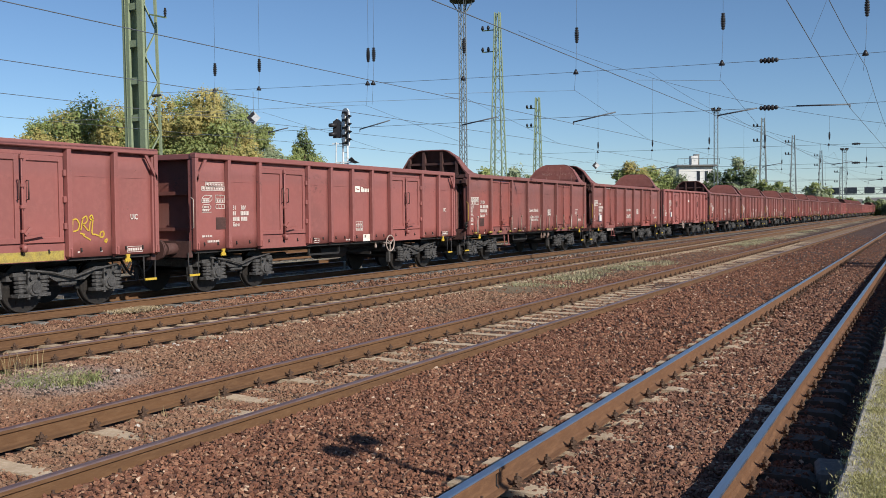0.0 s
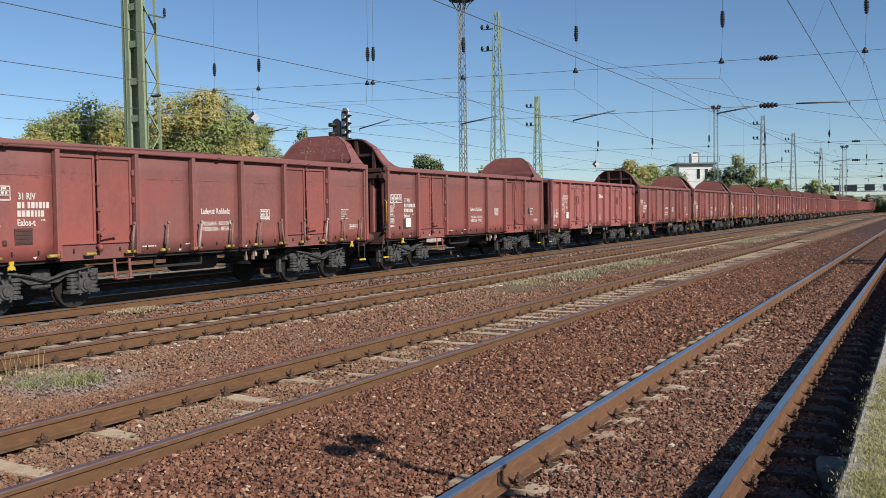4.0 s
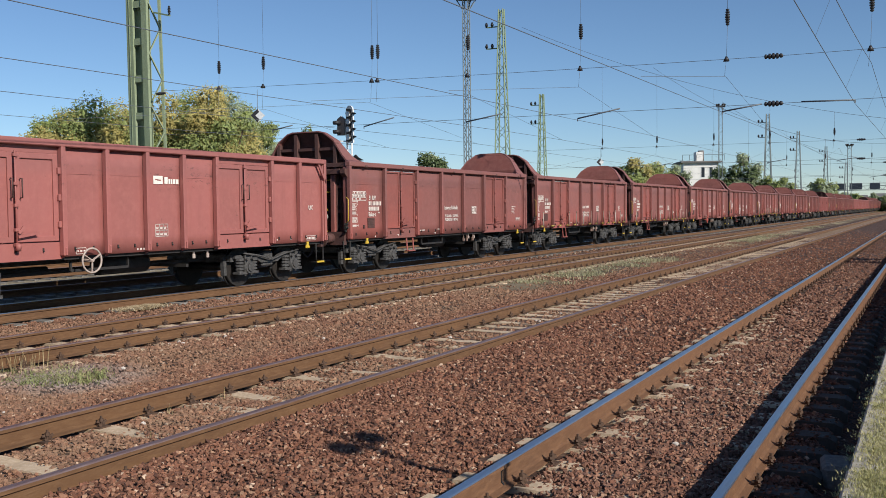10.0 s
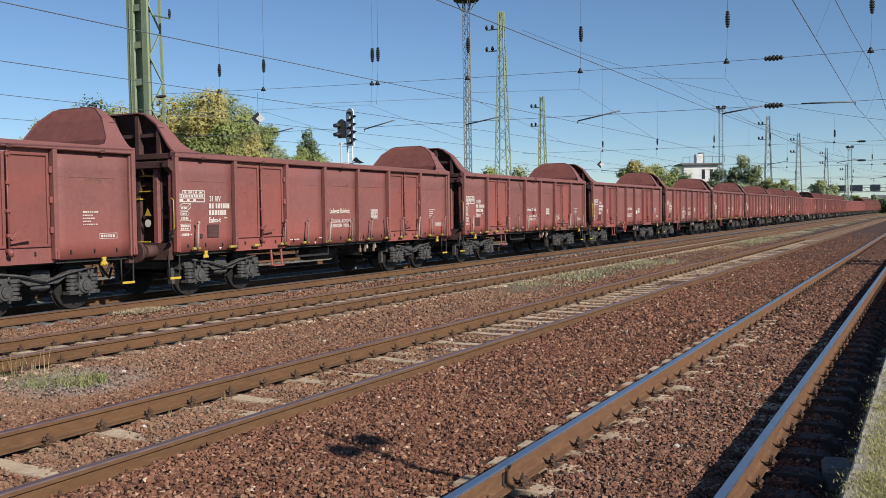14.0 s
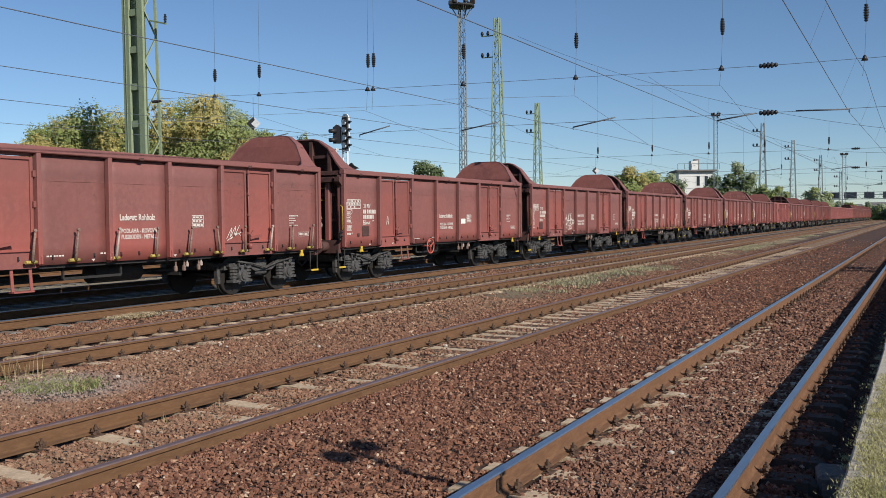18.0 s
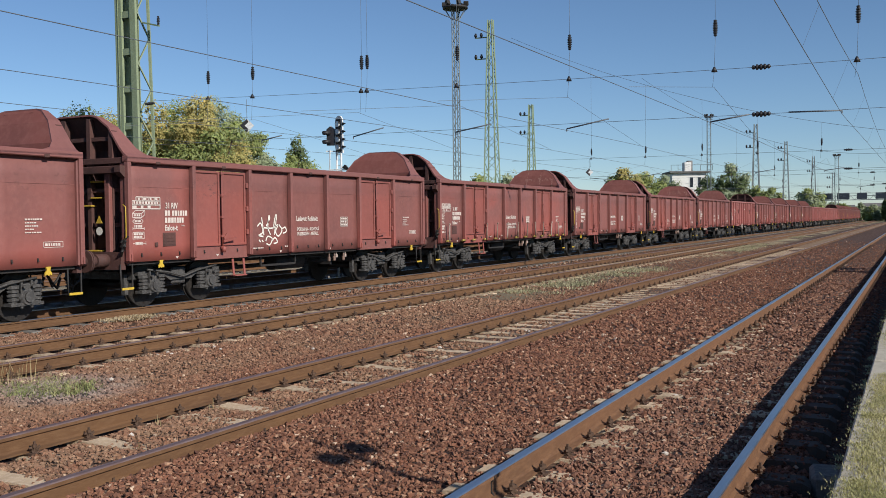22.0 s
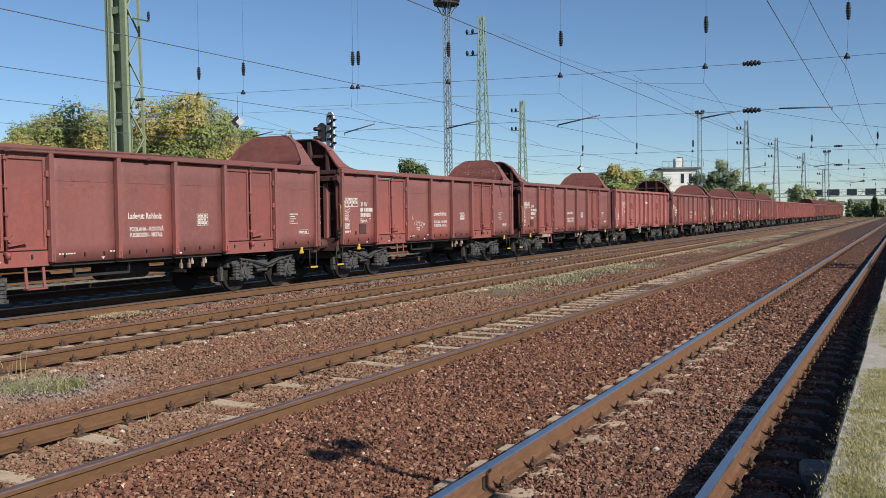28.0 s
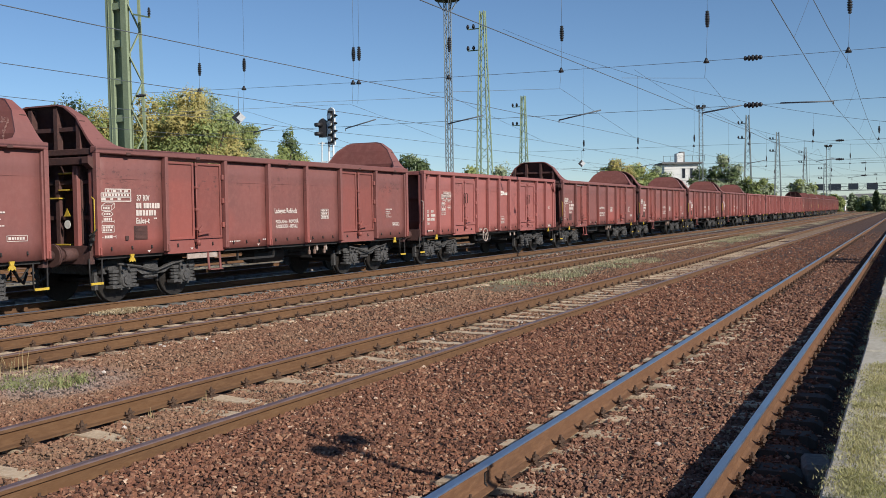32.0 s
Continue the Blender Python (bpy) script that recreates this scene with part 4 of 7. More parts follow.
def writing(w, body, y, z, size, mat=None, x=None, shear=0.0, squeeze=1.0):
    cu = bpy.data.curves.new("lettering", "FONT")
    cu.body = body
    cu.size = size
    cu.extrude = 0.0008
    cu.offset = size * (0.03 if not shear else 0.0)
    cu.shear = shear
    cu.resolution_u = 2
    cu.materials.append(mat or WHITE)
    ob = new("lettering", cu)
    ob.parent = w
    ob.matrix_basis = pose(x or LETTER_X, y, z, 90, 0, 90) @ Matrix.Diagonal((squeeze, 1, 1, 1))
    return tagged(ob, "painted white lettering")


def bars(w, name, rects, mat=None, label="", x=None):
    """Flat painted marks: rectangles (y0, y1, z0, z1)."""
    bm = BM()
    xx = x or LETTER_X
    for y0, y1, z0, z1 in rects:
        box(bm, xx - 0.002, xx + 0.001, y0, y1, z0, z1)
    ob = part(name, bm, mat or WHITE, w, label)
    return tagged(ob, label, kind="stuff") if len(rects) > 6 else ob


def dashes(y, z, n, wd, h, gap, rng):
    out, p = [], y
    for _ in range(n):
        k = wd * rng.uniform(0.7, 1.3)
        out.append((p, p + k, z, z + h))
        p += k + gap
    return out


def grid_mark(y, z, wd, h, ny, nz, t=0.007):
    r = [(y, y + wd, z + h * i / nz - t / 2, z + h * i / nz + t / 2) for i in range(nz + 1)]
    r += [(y + wd * i / ny - t / 2, y + wd * i / ny + t / 2, z, z + h) for i in range(ny + 1)]
    return r


def outline(w, name, strokes, label, width=0.013):
    """Thin straight painted lines: each stroke a pair of (y, z) points."""
    scribble(w, name, strokes, width, WHITE, label, 0, 0, 1, 1)


def loading_marks(w, y, z, rng):
    """Stepped load table, box, oval and length pictograms; y is the left edge, z the table's top."""
    rows_ = grid_mark(y + 0.14, z - 0.075, 0.69, 0.075, 4, 1, 0.020) + grid_mark(y + 0.03, z - 0.155, 0.80, 0.075, 1, 1, 0.020) + grid_mark(y, z - 0.24, 0.83, 0.080, 1, 1, 0.022)
    rows_ += dashes(y + 0.19, z - 0.058, 4, 0.07, 0.042, 0.095, rng) + dashes(y + 0.07, z - 0.140, 9, 0.058, 0.048, 0.026, rng) + dashes(y + 0.03, z - 0.223, 3, 0.10, 0.046, 0.12, rng)
    bars(w, "load_table", rows_, None, "white stencilled load table")
    a, b = y + 0.03, z - 0.42
    outline(w, "volume_mark", [[(a, b), (a + 0.26, b)], [(a, b), (a, b + 0.085)], [(a, b + 0.085), (a + 0.26, b + 0.085)], [(a + 0.26, b), (a + 0.26, b + 0.085)], [(a, b + 0.085), (a + 0.09, b + 0.145)],
                               [(a + 0.09, b + 0.145), (a + 0.35, b + 0.145)], [(a + 0.26, b + 0.085), (a + 0.35, b + 0.145)], [(a + 0.26, b), (a + 0.35, b + 0.06)], [(a + 0.35, b + 0.06), (a + 0.35, b + 0.145)]], "white stencilled box mark")
    bars(w, "volume_figures", dashes(a + 0.04, b + 0.022, 4, 0.036, 0.045, 0.014, rng))
    b -= 0.075
    hexa = [(a, b), (a + 0.06, b + 0.048), (a + 0.24, b + 0.048), (a + 0.30, b), (a + 0.24, b - 0.048), (a + 0.06, b - 0.048)]
    outline(w, "area_mark", [[p, q] for p, q in zip(hexa, hexa[1:] + hexa[:1])], "white stencilled area mark")
    bars(w, "area_figures", dashes(a + 0.06, b - 0.022, 4, 0.034, 0.045, 0.012, rng))
    b -= 0.10
    bars(w, "length_mark", [(a, a + 0.33, b - 0.058, b - 0.046), (a, a + 0.012, b - 0.08, b - 0.02), (a + 0.32, a + 0.332, b - 0.08, b - 0.02)] + dashes(a + 0.05, b - 0.03, 5, 0.034, 0.055, 0.014, rng), None, "white stencilled length mark")
    b -= 0.26
    bars(w, "axle_mark", grid_mark(a, b, 0.32, 0.135, 1, 1, 0.013) + dashes(a + 0.03, b + 0.075, 4, 0.05, 0.042, 0.014, rng) + dashes(a + 0.03, b + 0.018, 4, 0.05, 0.042, 0.014, rng), None, "white stencilled axle mark")
    b -= 0.13
    bars(w, "spacing_mark", [(a - 0.03, a + 0.05, b + 0.03, b + 0.042), (a - 0.03, a - 0.018, b, b + 0.07), (a + 0.29, a + 0.37, b + 0.03, b + 0.042), (a + 0.36, a + 0.372, b, b + 0.07)] + dashes(a + 0.07, b + 0.01, 5, 0.032, 0.055, 0.008, rng), None, "white stencilled spacing mark")


def marks_b(w):
    rng = random.Random(8)
    loading_marks(w, -6.27, 2.31, rng)
    bars(w, "fleet_number", dashes(-5.30, 1.925, 2, 0.062, 0.112, 0.022, rng) + dashes(-5.08, 1.925, 6, 0.062, 0.112, 0.020, rng) + dashes(-5.30, 1.775, 4, 0.062, 0.112, 0.020, rng) + dashes(-4.93, 1.775, 3, 0.062, 0.112, 0.020, rng), None, "white painted fleet number")
    writing(w, "Ealos-t", -5.31, 1.615, 0.165, squeeze=0.86)
    bars(w, "type_suffix", dashes(-4.79, 1.70, 3, 0.022, 0.03, 0.010, rng))
    bm = BM()
    box(bm, SIDE, SIDE + 0.012, -5.37, -4.99, 1.28, 1.57, 0.004)
    for i in range(4):
        box(bm, SIDE + 0.012, SIDE + 0.020, -5.35, -5.01, 1.31 + i * 0.07, 1.34 + i * 0.07)
    part("label_holder", bm, RUSTSHADE, w, "brown mesh label holder")
    bm = BM()
    box(bm, SIDE, SIDE + 0.03, -5.62, -5.54, 1.28, 1.37, 0.006)
    part("lock_box", bm, RUSTSHADE, w)
    writing(w, "Ladegut: Rohholz", -0.51, 1.79, 0.175, squeeze=0.80)
    writing(w, "PODLAHA - KOVOV\u00c1", -0.47, 1.535, 0.122, squeeze=0.84)
    writing(w, "FUSSBODEN - METALL", -0.47, 1.415, 0.122, squeeze=0.80)
    bars(w, "inspection_table", grid_mark(1.60, 1.63, 0.37, 0.25, 3, 3, 0.014) + dashes(1.63, 1.65, 3, 0.085, 0.045, 0.03, rng) + dashes(1.63, 1.735, 3, 0.085, 0.045, 0.03, rng) + dashes(1.63, 1.82, 3, 0.085, 0.04, 0.03, rng), None, "white stencilled inspection table")
    rows_ = []
    for i in range(5):
        rows_ += dashes(5.18, 1.85 - i * 0.058, (7, 5, 6, 4, 7)[i], 0.040, 0.030 if i == 0 else 0.022, 0.014, rng)
    bars(w, "owner_address", rows_, None, "small white owner lettering")
    bars(w, "works_plate", grid_mark(5.58, 1.35, 0.44, 0.10, 1, 1, 0.010) + dashes(5.61, 1.375, 6, 0.045, 0.05, 0.02, rng), WHITE, "small row of white lettering")
    bars(w, "small_marks", dashes(-2.30, 1.13, 6, 0.05, 0.028, 0.018, rng) + dashes(-1.02, 1.14, 3, 0.05, 0.03, 0.03, rng), None)
    for y in (-4.95, -3.62, -1.2, 1.05, 4.55):
        bm = BM()
        plate(bm, [(LETTER_X - 0.002, y - 0.05, 1.055), (LETTER_X - 0.002, y + 0.05, 1.055), (LETTER_X - 0.002, y, 1.005)], (1, 0, 0), 0.003)
        part("jacking_mark", bm, WHITE, w, "small white triangle")


def marks_a(w, far):
    """Marks of the red wagons; far: the load table stands in the second panel, the fleet number in the first."""
    rng = random.Random(9)
    y, u = (-4.97, -6.06) if far else (-6.14, -5.08)
    z = 2.44 if far else 2.49
    rows_ = grid_mark(y + 0.13, z - 0.09, 0.63, 0.09, 6, 1, 0.014) + grid_mark(y, z - 0.18, 0.77, 0.085, 8, 1, 0.014)
    rows_ += dashes(y + 0.17, z - 0.065, 6, 0.05, 0.045, 0.052, rng) + dashes(y + 0.03, z - 0.16, 8, 0.05, 0.05, 0.045, rng)
    if far:
        rows_ += grid_mark(y, z - 0.25, 0.77, 0.065, 1, 1, 0.014) + dashes(y + 0.05, z - 0.235, 2, 0.10, 0.035, 0.2, rng)
    bars(w, "load_table", rows_, None, "white stencilled load table")
    a, b = y, z - 0.45
    outline(w, "volume_mark", [[(a, b), (a + 0.24, b)], [(a, b), (a, b + 0.09)], [(a, b + 0.09), (a + 0.24, b + 0.09)], [(a + 0.24, b), (a + 0.24, b + 0.09)], [(a, b + 0.09), (a + 0.09, b + 0.16)],
                               [(a + 0.09, b + 0.16), (a + 0.34, b + 0.16)], [(a + 0.24, b + 0.09), (a + 0.34, b + 0.16)], [(a + 0.24, b), (a + 0.34, b + 0.07)], [(a + 0.34, b + 0.07), (a + 0.34, b + 0.16)]], "white stencilled box mark")
    c = b - 0.10
    hexa = [(a, c), (a + 0.06, c + 0.055), (a + 0.25, c + 0.055), (a + 0.31, c), (a + 0.25, c - 0.055), (a + 0.06, c - 0.055)]
    if far:
        hexa = [(p + 0.46, q + 0.02) for p, q in hexa]
    outline(w, "area_mark", [[p, q] for p, q in zip(hexa, hexa[1:] + hexa[:1])], "white stencilled area mark")
    bars(w, "area_figures", dashes(hexa[0][0] + 0.06, hexa[0][1] - 0.025, 4, 0.036, 0.05, 0.012, rng) + dashes(a + 0.03, b + 0.02, 4, 0.036, 0.05, 0.012, rng))
    bars(w, "axle_mark", grid_mark(a + (0 if far else 0.47), c - 0.10 if far else b, 0.30, 0.17, 2, 2, 0.013) + dashes(a + (0.03 if far else 0.50), c - 0.08 if far else b + 0.02, 3, 0.06, 0.05, 0.03, rng)
         + grid_mark(a + (0 if far else 0.47), c - 0.23 if far else b - 0.13, 0.30, 0.085, 3, 1, 0.013), None, "white stencilled axle mark")
    bars(w, "length_mark", [(a + (0.47 if far else 0), a + (0.74 if far else 0.32), b + (0.10 if far else -0.22), b + (0.112 if far else -0.208))] + dashes(a + (0.49 if far else 0.02), b + (0.125 if far else -0.195), 4, 0.04, 0.05, 0.018, rng), None, "white stencilled length mark")
    k = 1.73 if far else 1.88
    writing(w, "31", u, k, 0.14, squeeze=0.85)
    writing(w, "RIV", u + 0.30, k, 0.14, squeeze=0.85)
    bars(w, "fleet_number", dashes(u, k - 0.13, 2, 0.052, 0.095, 0.020, rng) + dashes(u + 0.28, k - 0.13, 5, 0.050, 0.095, 0.012, rng) + dashes(u, k - 0.26, 4, 0.050, 0.095, 0.014, rng) + dashes(u + 0.29, k - 0.26, 4, 0.050, 0.095, 0.016, rng), None, "white painted fleet number")
    writing(w, "Eas" if far else "Eas-u", u, k - 0.38, 0.13, squeeze=0.85)
    bars(w, "repair_mark", dashes(y if not far else u + 0.04, 1.27 if not far else 1.12, 6, 0.04, 0.045, 0.02, rng) + ([] if far else dashes(-5.97, 1.15, 7, 0.045, 0.05, 0.018, rng)))
    bm = BM()
    hy = -4.62 if far else -5.67
    box(bm, SIDE, SIDE + 0.012, hy, hy + 0.36, 1.44, 1.71, 0.004)
    for i in range(4):
        box(bm, SIDE + 0.012, SIDE + 0.018, hy + 0.02, hy + 0.34, 1.47 + i * 0.06, 1.50 + i * 0.06)
    if not far:
        part("label_holder", bm, RUSTSHADE, w, "brown mesh label holder")
    else:
        bm.free()
    bars(w, "fleet_mark", [(0.25, 0.52, 2.37, 2.54)], CREAM, "pale square fleet mark")
    bars(w, "fleet_mark_cross", [(0.30, 0.37, 2.45, 2.475), (0.41, 0.47, 2.435, 2.46), (0.355, 0.42, 2.44, 2.465)], PINK, "", LETTER_X + 0.003)
    bars(w, "fleet_letters", [(0.57, 0.665, 2.38, 2.52)] + dashes(0.69, 2.38, 4, 0.066, 0.10, 0.018, rng), CREAM, "pale fleet lettering")
    bars(w, "inspection_table", grid_mark(0.28, 1.29, 0.36, 0.25, 3, 4, 0.012) + dashes(0.30, 1.31, 3, 0.08, 0.04, 0.035, rng) + dashes(0.30, 1.435, 3, 0.08, 0.04, 0.035, rng), None, "white stencilled inspection table")
    writing(w, "UIC", 5.76, 1.69 if w is WAGONS[0] else 1.82, 0.15, squeeze=0.8)
    bars(w, "works_plate", grid_mark(5.66, 1.035, 0.42, 0.11, 1, 1, 0.010) + dashes(5.69, 1.06, 6, 0.045, 0.055, 0.018, rng), WHITE, "small framed row of white lettering")
    bars(w, "small_marks", grid_mark(-1.80, 1.02, 0.24, 0.11, 1, 1, 0.010) + dashes(-1.77, 1.06, 3, 0.04, 0.03, 0.03, rng) + dashes(-0.25, 1.03, 3, 0.05, 0.04, 0.04, rng) + dashes(4.4, 1.07, 2, 0.05, 0.03, 0.5, rng), None)


def hand_wheel(w, y, mat, label):
    bm = BM()
    n, m = 24, 7
    ring = []
    for i in range(n):
        a = i * math.tau / n
        ring.append([bm.verts.new((1.52 + 0.020 * math.sin(k * math.tau / m), y + (0.23 + 0.020 * math.cos(k * math.tau / m)) * math.cos(a), 0.89 + (0.23 + 0.020 * math.cos(k * math.tau / m)) * math.sin(a))) for k in range(m)])
    for i in range(n):
        r1, r2 = ring[i], ring[(i + 1) % n]
        for k in range(m):
            bm.faces.new((r1[k], r2[k], r2[(k + 1) % m], r1[(k + 1) % m])).smooth = True
    bmesh.ops.recalc_face_normals(bm, faces=bm.faces[:])
    rim = part("brake_handwheel", bm, mat, w, label)
    for i in range(3):
        a = i * math.tau / 3 + 0.5
        bm = BM()
        strut(bm, (1.52, y, 0.89), (1.52, y + 0.23 * math.cos(a), 0.89 + 0.23 * math.sin(a)), 0.035, 0.02)
        part("spoke", bm, mat, rim)
    bm = BM()
    tube(bm, (1.2, y, 0.89), (1.55, y, 0.89), 0.030, 8)
    part("spindle", bm, mat, rim)


def stanchions(w):
    """Folding side stakes on brackets along the sill."""
    rng = random.Random(5)
    for i, y in enumerate((-5.85, -4.62, -3.75, -2.72, -1.75, -0.75, 0.35, 1.35, 2.35, 3.25, 4.2, 5.1, 5.95)):
        bm = BM()
        box(bm, 1.40, 1.48, y - 0.08, y + 0.08, 1.025, 1.085, 0.02)
        tube(bm, (1.46, y - 0.12, 1.055), (1.46, y + 0.12, 1.055), 0.033, 8)
        part("stake_bracket", bm, DULLYEL, w, "dirty yellow stake bracket")
        if i in (1, 2):
            continue
        bm = BM()
        t = rng.uniform(-0.08, 0.12)
        tube(bm, (1.50, y, 1.06), (1.50, y + t, 1.60), 0.034, 8, 0.016)
        tube(bm, (1.475, y + t, 1.62), (1.525, y + t, 1.62), 0.030, 8)
        part("side_stake", bm, STAKE if i % 5 else PALE, w, "worn rusty steel stake")


def wagon(kind):
    w = thing("freight_wagon", "", "freight wagon", "wagons of the moving freight train")
    paint = PINK if kind == "A" else BROWN
    underframe(w, paint)
    if kind == "A":
        side_walls(w, A_POSTS, A_DOORS, paint, 3.12, 0.12, (1.28, 2.86), 0.10)
    else:
        side_walls(w, B_POSTS, B_DOORS, paint, 3.13, 0.13, (1.24, 2.93), 0.055)
    end_walls(w, kind, paint, 3.12)
    handrails(w, kind)
    lift_hooks(w)
    if kind == "B":
        marks_b(w)
    return w


def scribble(w, name, strokes, width, mat, label, y, z, sy, sz):
    """Spray-painted strokes: each a list of points in a unit square, drawn as smooth flat ribbons."""
    bm = BM()
    for st in strokes:
        pts = []
        n = len(st)
        for i in range(n - 1):
            p0, p1, p2, p3 = st[max(i - 1, 0)], st[i], st[i + 1], st[min(i + 2, n - 1)]
            for k in range(5):
                t = k / 5
                pts.append(tuple(0.5 * (2 * b + (c - a) * t + (2 * a - 5 * b + 4 * c - d) * t * t + (-a + 3 * b - 3 * c + d) * t ** 3) for a, b, c, d in zip(p0, p1, p2, p3)))
        pts.append(st[-1])
        pts = [(y + a * sy, z + b * sz) for a, b in pts]
        rows_ = []
        for i, (a, b) in enumerate(pts):
            a2, b2 = pts[min(i + 1, len(pts) - 1)]
            a1, b1 = pts[max(i - 1, 0)]
            d = math.hypot(a2 - a1, b2 - b1) or 1
            nx, nz = -(b2 - b1) / d * width / 2, (a2 - a1) / d * width / 2
            rows_.append((bm.verts.new((LETTER_X + 0.002, a + nx, b + nz)), bm.verts.new((LETTER_X + 0.002, a - nx, b - nz))))
        for r1, r2 in zip(rows_, rows_[1:]):
            bm.faces.new((r1[0], r1[1], r2[1], r2[0]))
    bmesh.ops.recalc_face_normals(bm, faces=bm.faces[:])
    part(name, bm, mat, w, label)


def dome_scrapes(w, seed):
    """Pale scraped paint on the inside of the far end plate, along the ribs behind it."""
    rng = random.Random(seed)
    top = ((3.10, 0.46), (3.32, 0.46), (3.74, 0.28), (3.955, 0.15), (4.0, 0.11))
    bm = BM()

    def fleck(x, z, wd, h):
        for (z0, d0), (z1, d1) in zip(top, top[1:]):
            if z0 <= z + 0.03 <= z1:
                d = d0 + (d1 - d0) * (z + 0.03 - z0) / (z1 - z0)
        y = HALF - 0.045 - d + 0.004 - 0.003
        n = rng.randint(5, 7)
        plate(bm, [(x + wd * math.cos(i * math.tau / n) * rng.uniform(0.5, 1.2), y, z + h * math.sin(i * math.tau / n) * rng.uniform(0.5, 1.2)) for i in range(n)], (0, -1, 0), 0.002)
    for x, zt in ((-0.30, 3.86), (0.34, 3.90), (0.92, 3.55)):
        for i in range(22):
            z = 3.20 + (zt - 3.20) * rng.random()
            fleck(x + rng.gauss(0, 0.018), z, rng.uniform(0.006, 0.022), rng.uniform(0.012, 0.05))
    for i in range(46):
        fleck(rng.uniform(-0.55, 0.9), 3.52 + rng.gauss(0, 0.03) + rng.choice((0, 0, 0.07)), rng.uniform(0.01, 0.05), rng.uniform(0.006, 0.022))
    tagged(part("paint_scrapes", bm, SCRAPED, w, "pale scraped paint flecks"), "pale scraped paint flecks", kind="stuff")


def extras():
    """What sets single wagons apart: sprayed tags, notices."""
    for k in (2, 10, 12):
        dome_scrapes(WAGONS[k], k)
    tag1 = [[(0.0, 0.40), (0.02, 0.80)], [(0.0, 0.82), (0.12, 0.86), (0.20, 0.70), (0.16, 0.48), (0.0, 0.42)], [(0.24, 0.46), (0.30, 0.86)], [(0.28, 0.86), (0.40, 0.96), (0.42, 0.78), (0.30, 0.66)],
            [(0.31, 0.66), (0.45, 0.44)], [(0.47, 0.42), (0.52, 0.78)], [(0.50, 0.92), (0.56, 1.0), (0.60, 0.86), (0.53, 0.84), (0.50, 0.93)], [(0.60, 0.86), (0.56, 0.36), (0.66, 0.30), (0.78, 0.24)],
            [(0.80, 0.36), (0.90, 0.40), (0.90, 0.22), (0.80, 0.20), (0.80, 0.36)], [(0.92, 0.06), (1.0, 0.12), (0.98, 0.0), (0.92, 0.06)], [(0.30, 0.28), (0.52, 0.10)], [(0.22, 0.36), (0.36, 0.30)]]
    scribble(WAGONS[0], "graffiti_tag", tag1, 0.028, YELLOW, "yellow sprayed tag", 4.28, 1.25, 0.85, 0.53)
    tagged(WAGONS[0], "faded red high-sided open wagon with a yellow sprayed tag")
    bars(WAGONS[0], "yellow_patch", [(2.15, 4.08, 0.955, 1.13)], DULLYEL, "worn yellow sill paint")
    tag2 = [[(0.0, 0.2), (0.35, 0.8), (0.25, 0.3), (0.6, 0.9), (0.5, 0.35), (0.85, 0.95)], [(0.05, 0.1), (0.5, 0.35), (0.95, 0.55)], [(0.3, 0.2), (0.7, 0.5), (0.9, 0.35)]]
    scribble(WAGONS[7], "graffiti_tag", tag2, 0.014, CREAM, "thin white sprayed tag", 2.74, 1.27, 0.56, 0.40)
    tag3 = [[(0.0, 0.65), (0.12, 0.75), (0.18, 0.45), (0.05, 0.35), (0.2, 0.3)], [(0.15, 0.95), (0.22, 0.35)], [(0.3, 0.65), (0.42, 0.9), (0.4, 1.0), (0.36, 0.6), (0.45, 0.35)], [(0.22, 0.6), (0.5, 0.58), (0.7, 0.7)],
            [(0.55, 0.6), (0.62, 0.98), (0.66, 0.98), (0.58, 0.35)], [(0.7, 0.65), (0.62, 0.45), (0.72, 0.3), (0.85, 0.5), (0.74, 0.7)], [(0.85, 0.55), (0.97, 0.6), (1.0, 0.45), (0.88, 0.4)],
            [(0.28, 0.15), (0.35, 0.3), (0.5, 0.22), (0.42, 0.02), (0.3, 0.06)], [(0.5, 0.15), (0.6, 0.25), (0.68, 0.1), (0.55, 0.05)], [(0.05, 0.2), (0.1, 0.12)], [(0.15, 0.18), (0.2, 0.12)]]
    scribble(WAGONS[9], "graffiti_tag", tag3, 0.036, CREAM, "bold white sprayed tag", -2.14, 1.20, 1.18, 0.72)
    tagged(WAGONS[9], "brown round-ended timber wagon with a bold white sprayed tag")
    tag4 = [[(0.0, 0.0), (0.25, 0.6), (0.55, 1.0), (0.75, 0.5), (0.8, 0.0)], [(0.15, 0.4), (0.8, 0.45)]]
    scribble(WAGONS[8], "chalk_letter", tag4, 0.02, CREAM, "white chalked letter", -3.99, 1.60, 0.15, 0.24)
    scrawl = [[(0.0, 0.9), (0.08, 0.7)], [(0.07, 0.95), (0.0, 0.72)], [(0.02, 1.0), (0.05, 0.65)], [(0.14, 0.55), (0.20, 0.30)], [(0.36, 0.62), (0.28, 0.52), (0.38, 0.40), (0.28, 0.28)], [(0.42, 0.25), (0.46, 0.60), (0.54, 0.52), (0.45, 0.42)],
              [(0.68, 0.58), (0.60, 0.56), (0.60, 0.28), (0.70, 0.28)], [(0.60, 0.44), (0.67, 0.44)], [(0.74, 0.50), (0.82, 0.44), (0.74, 0.30), (0.84, 0.10)], [(0.90, 0.44), (0.90, 0.26)], [(0.94, 0.24), (0.95, 0.42), (1.0, 0.26), (1.0, 0.42)]]
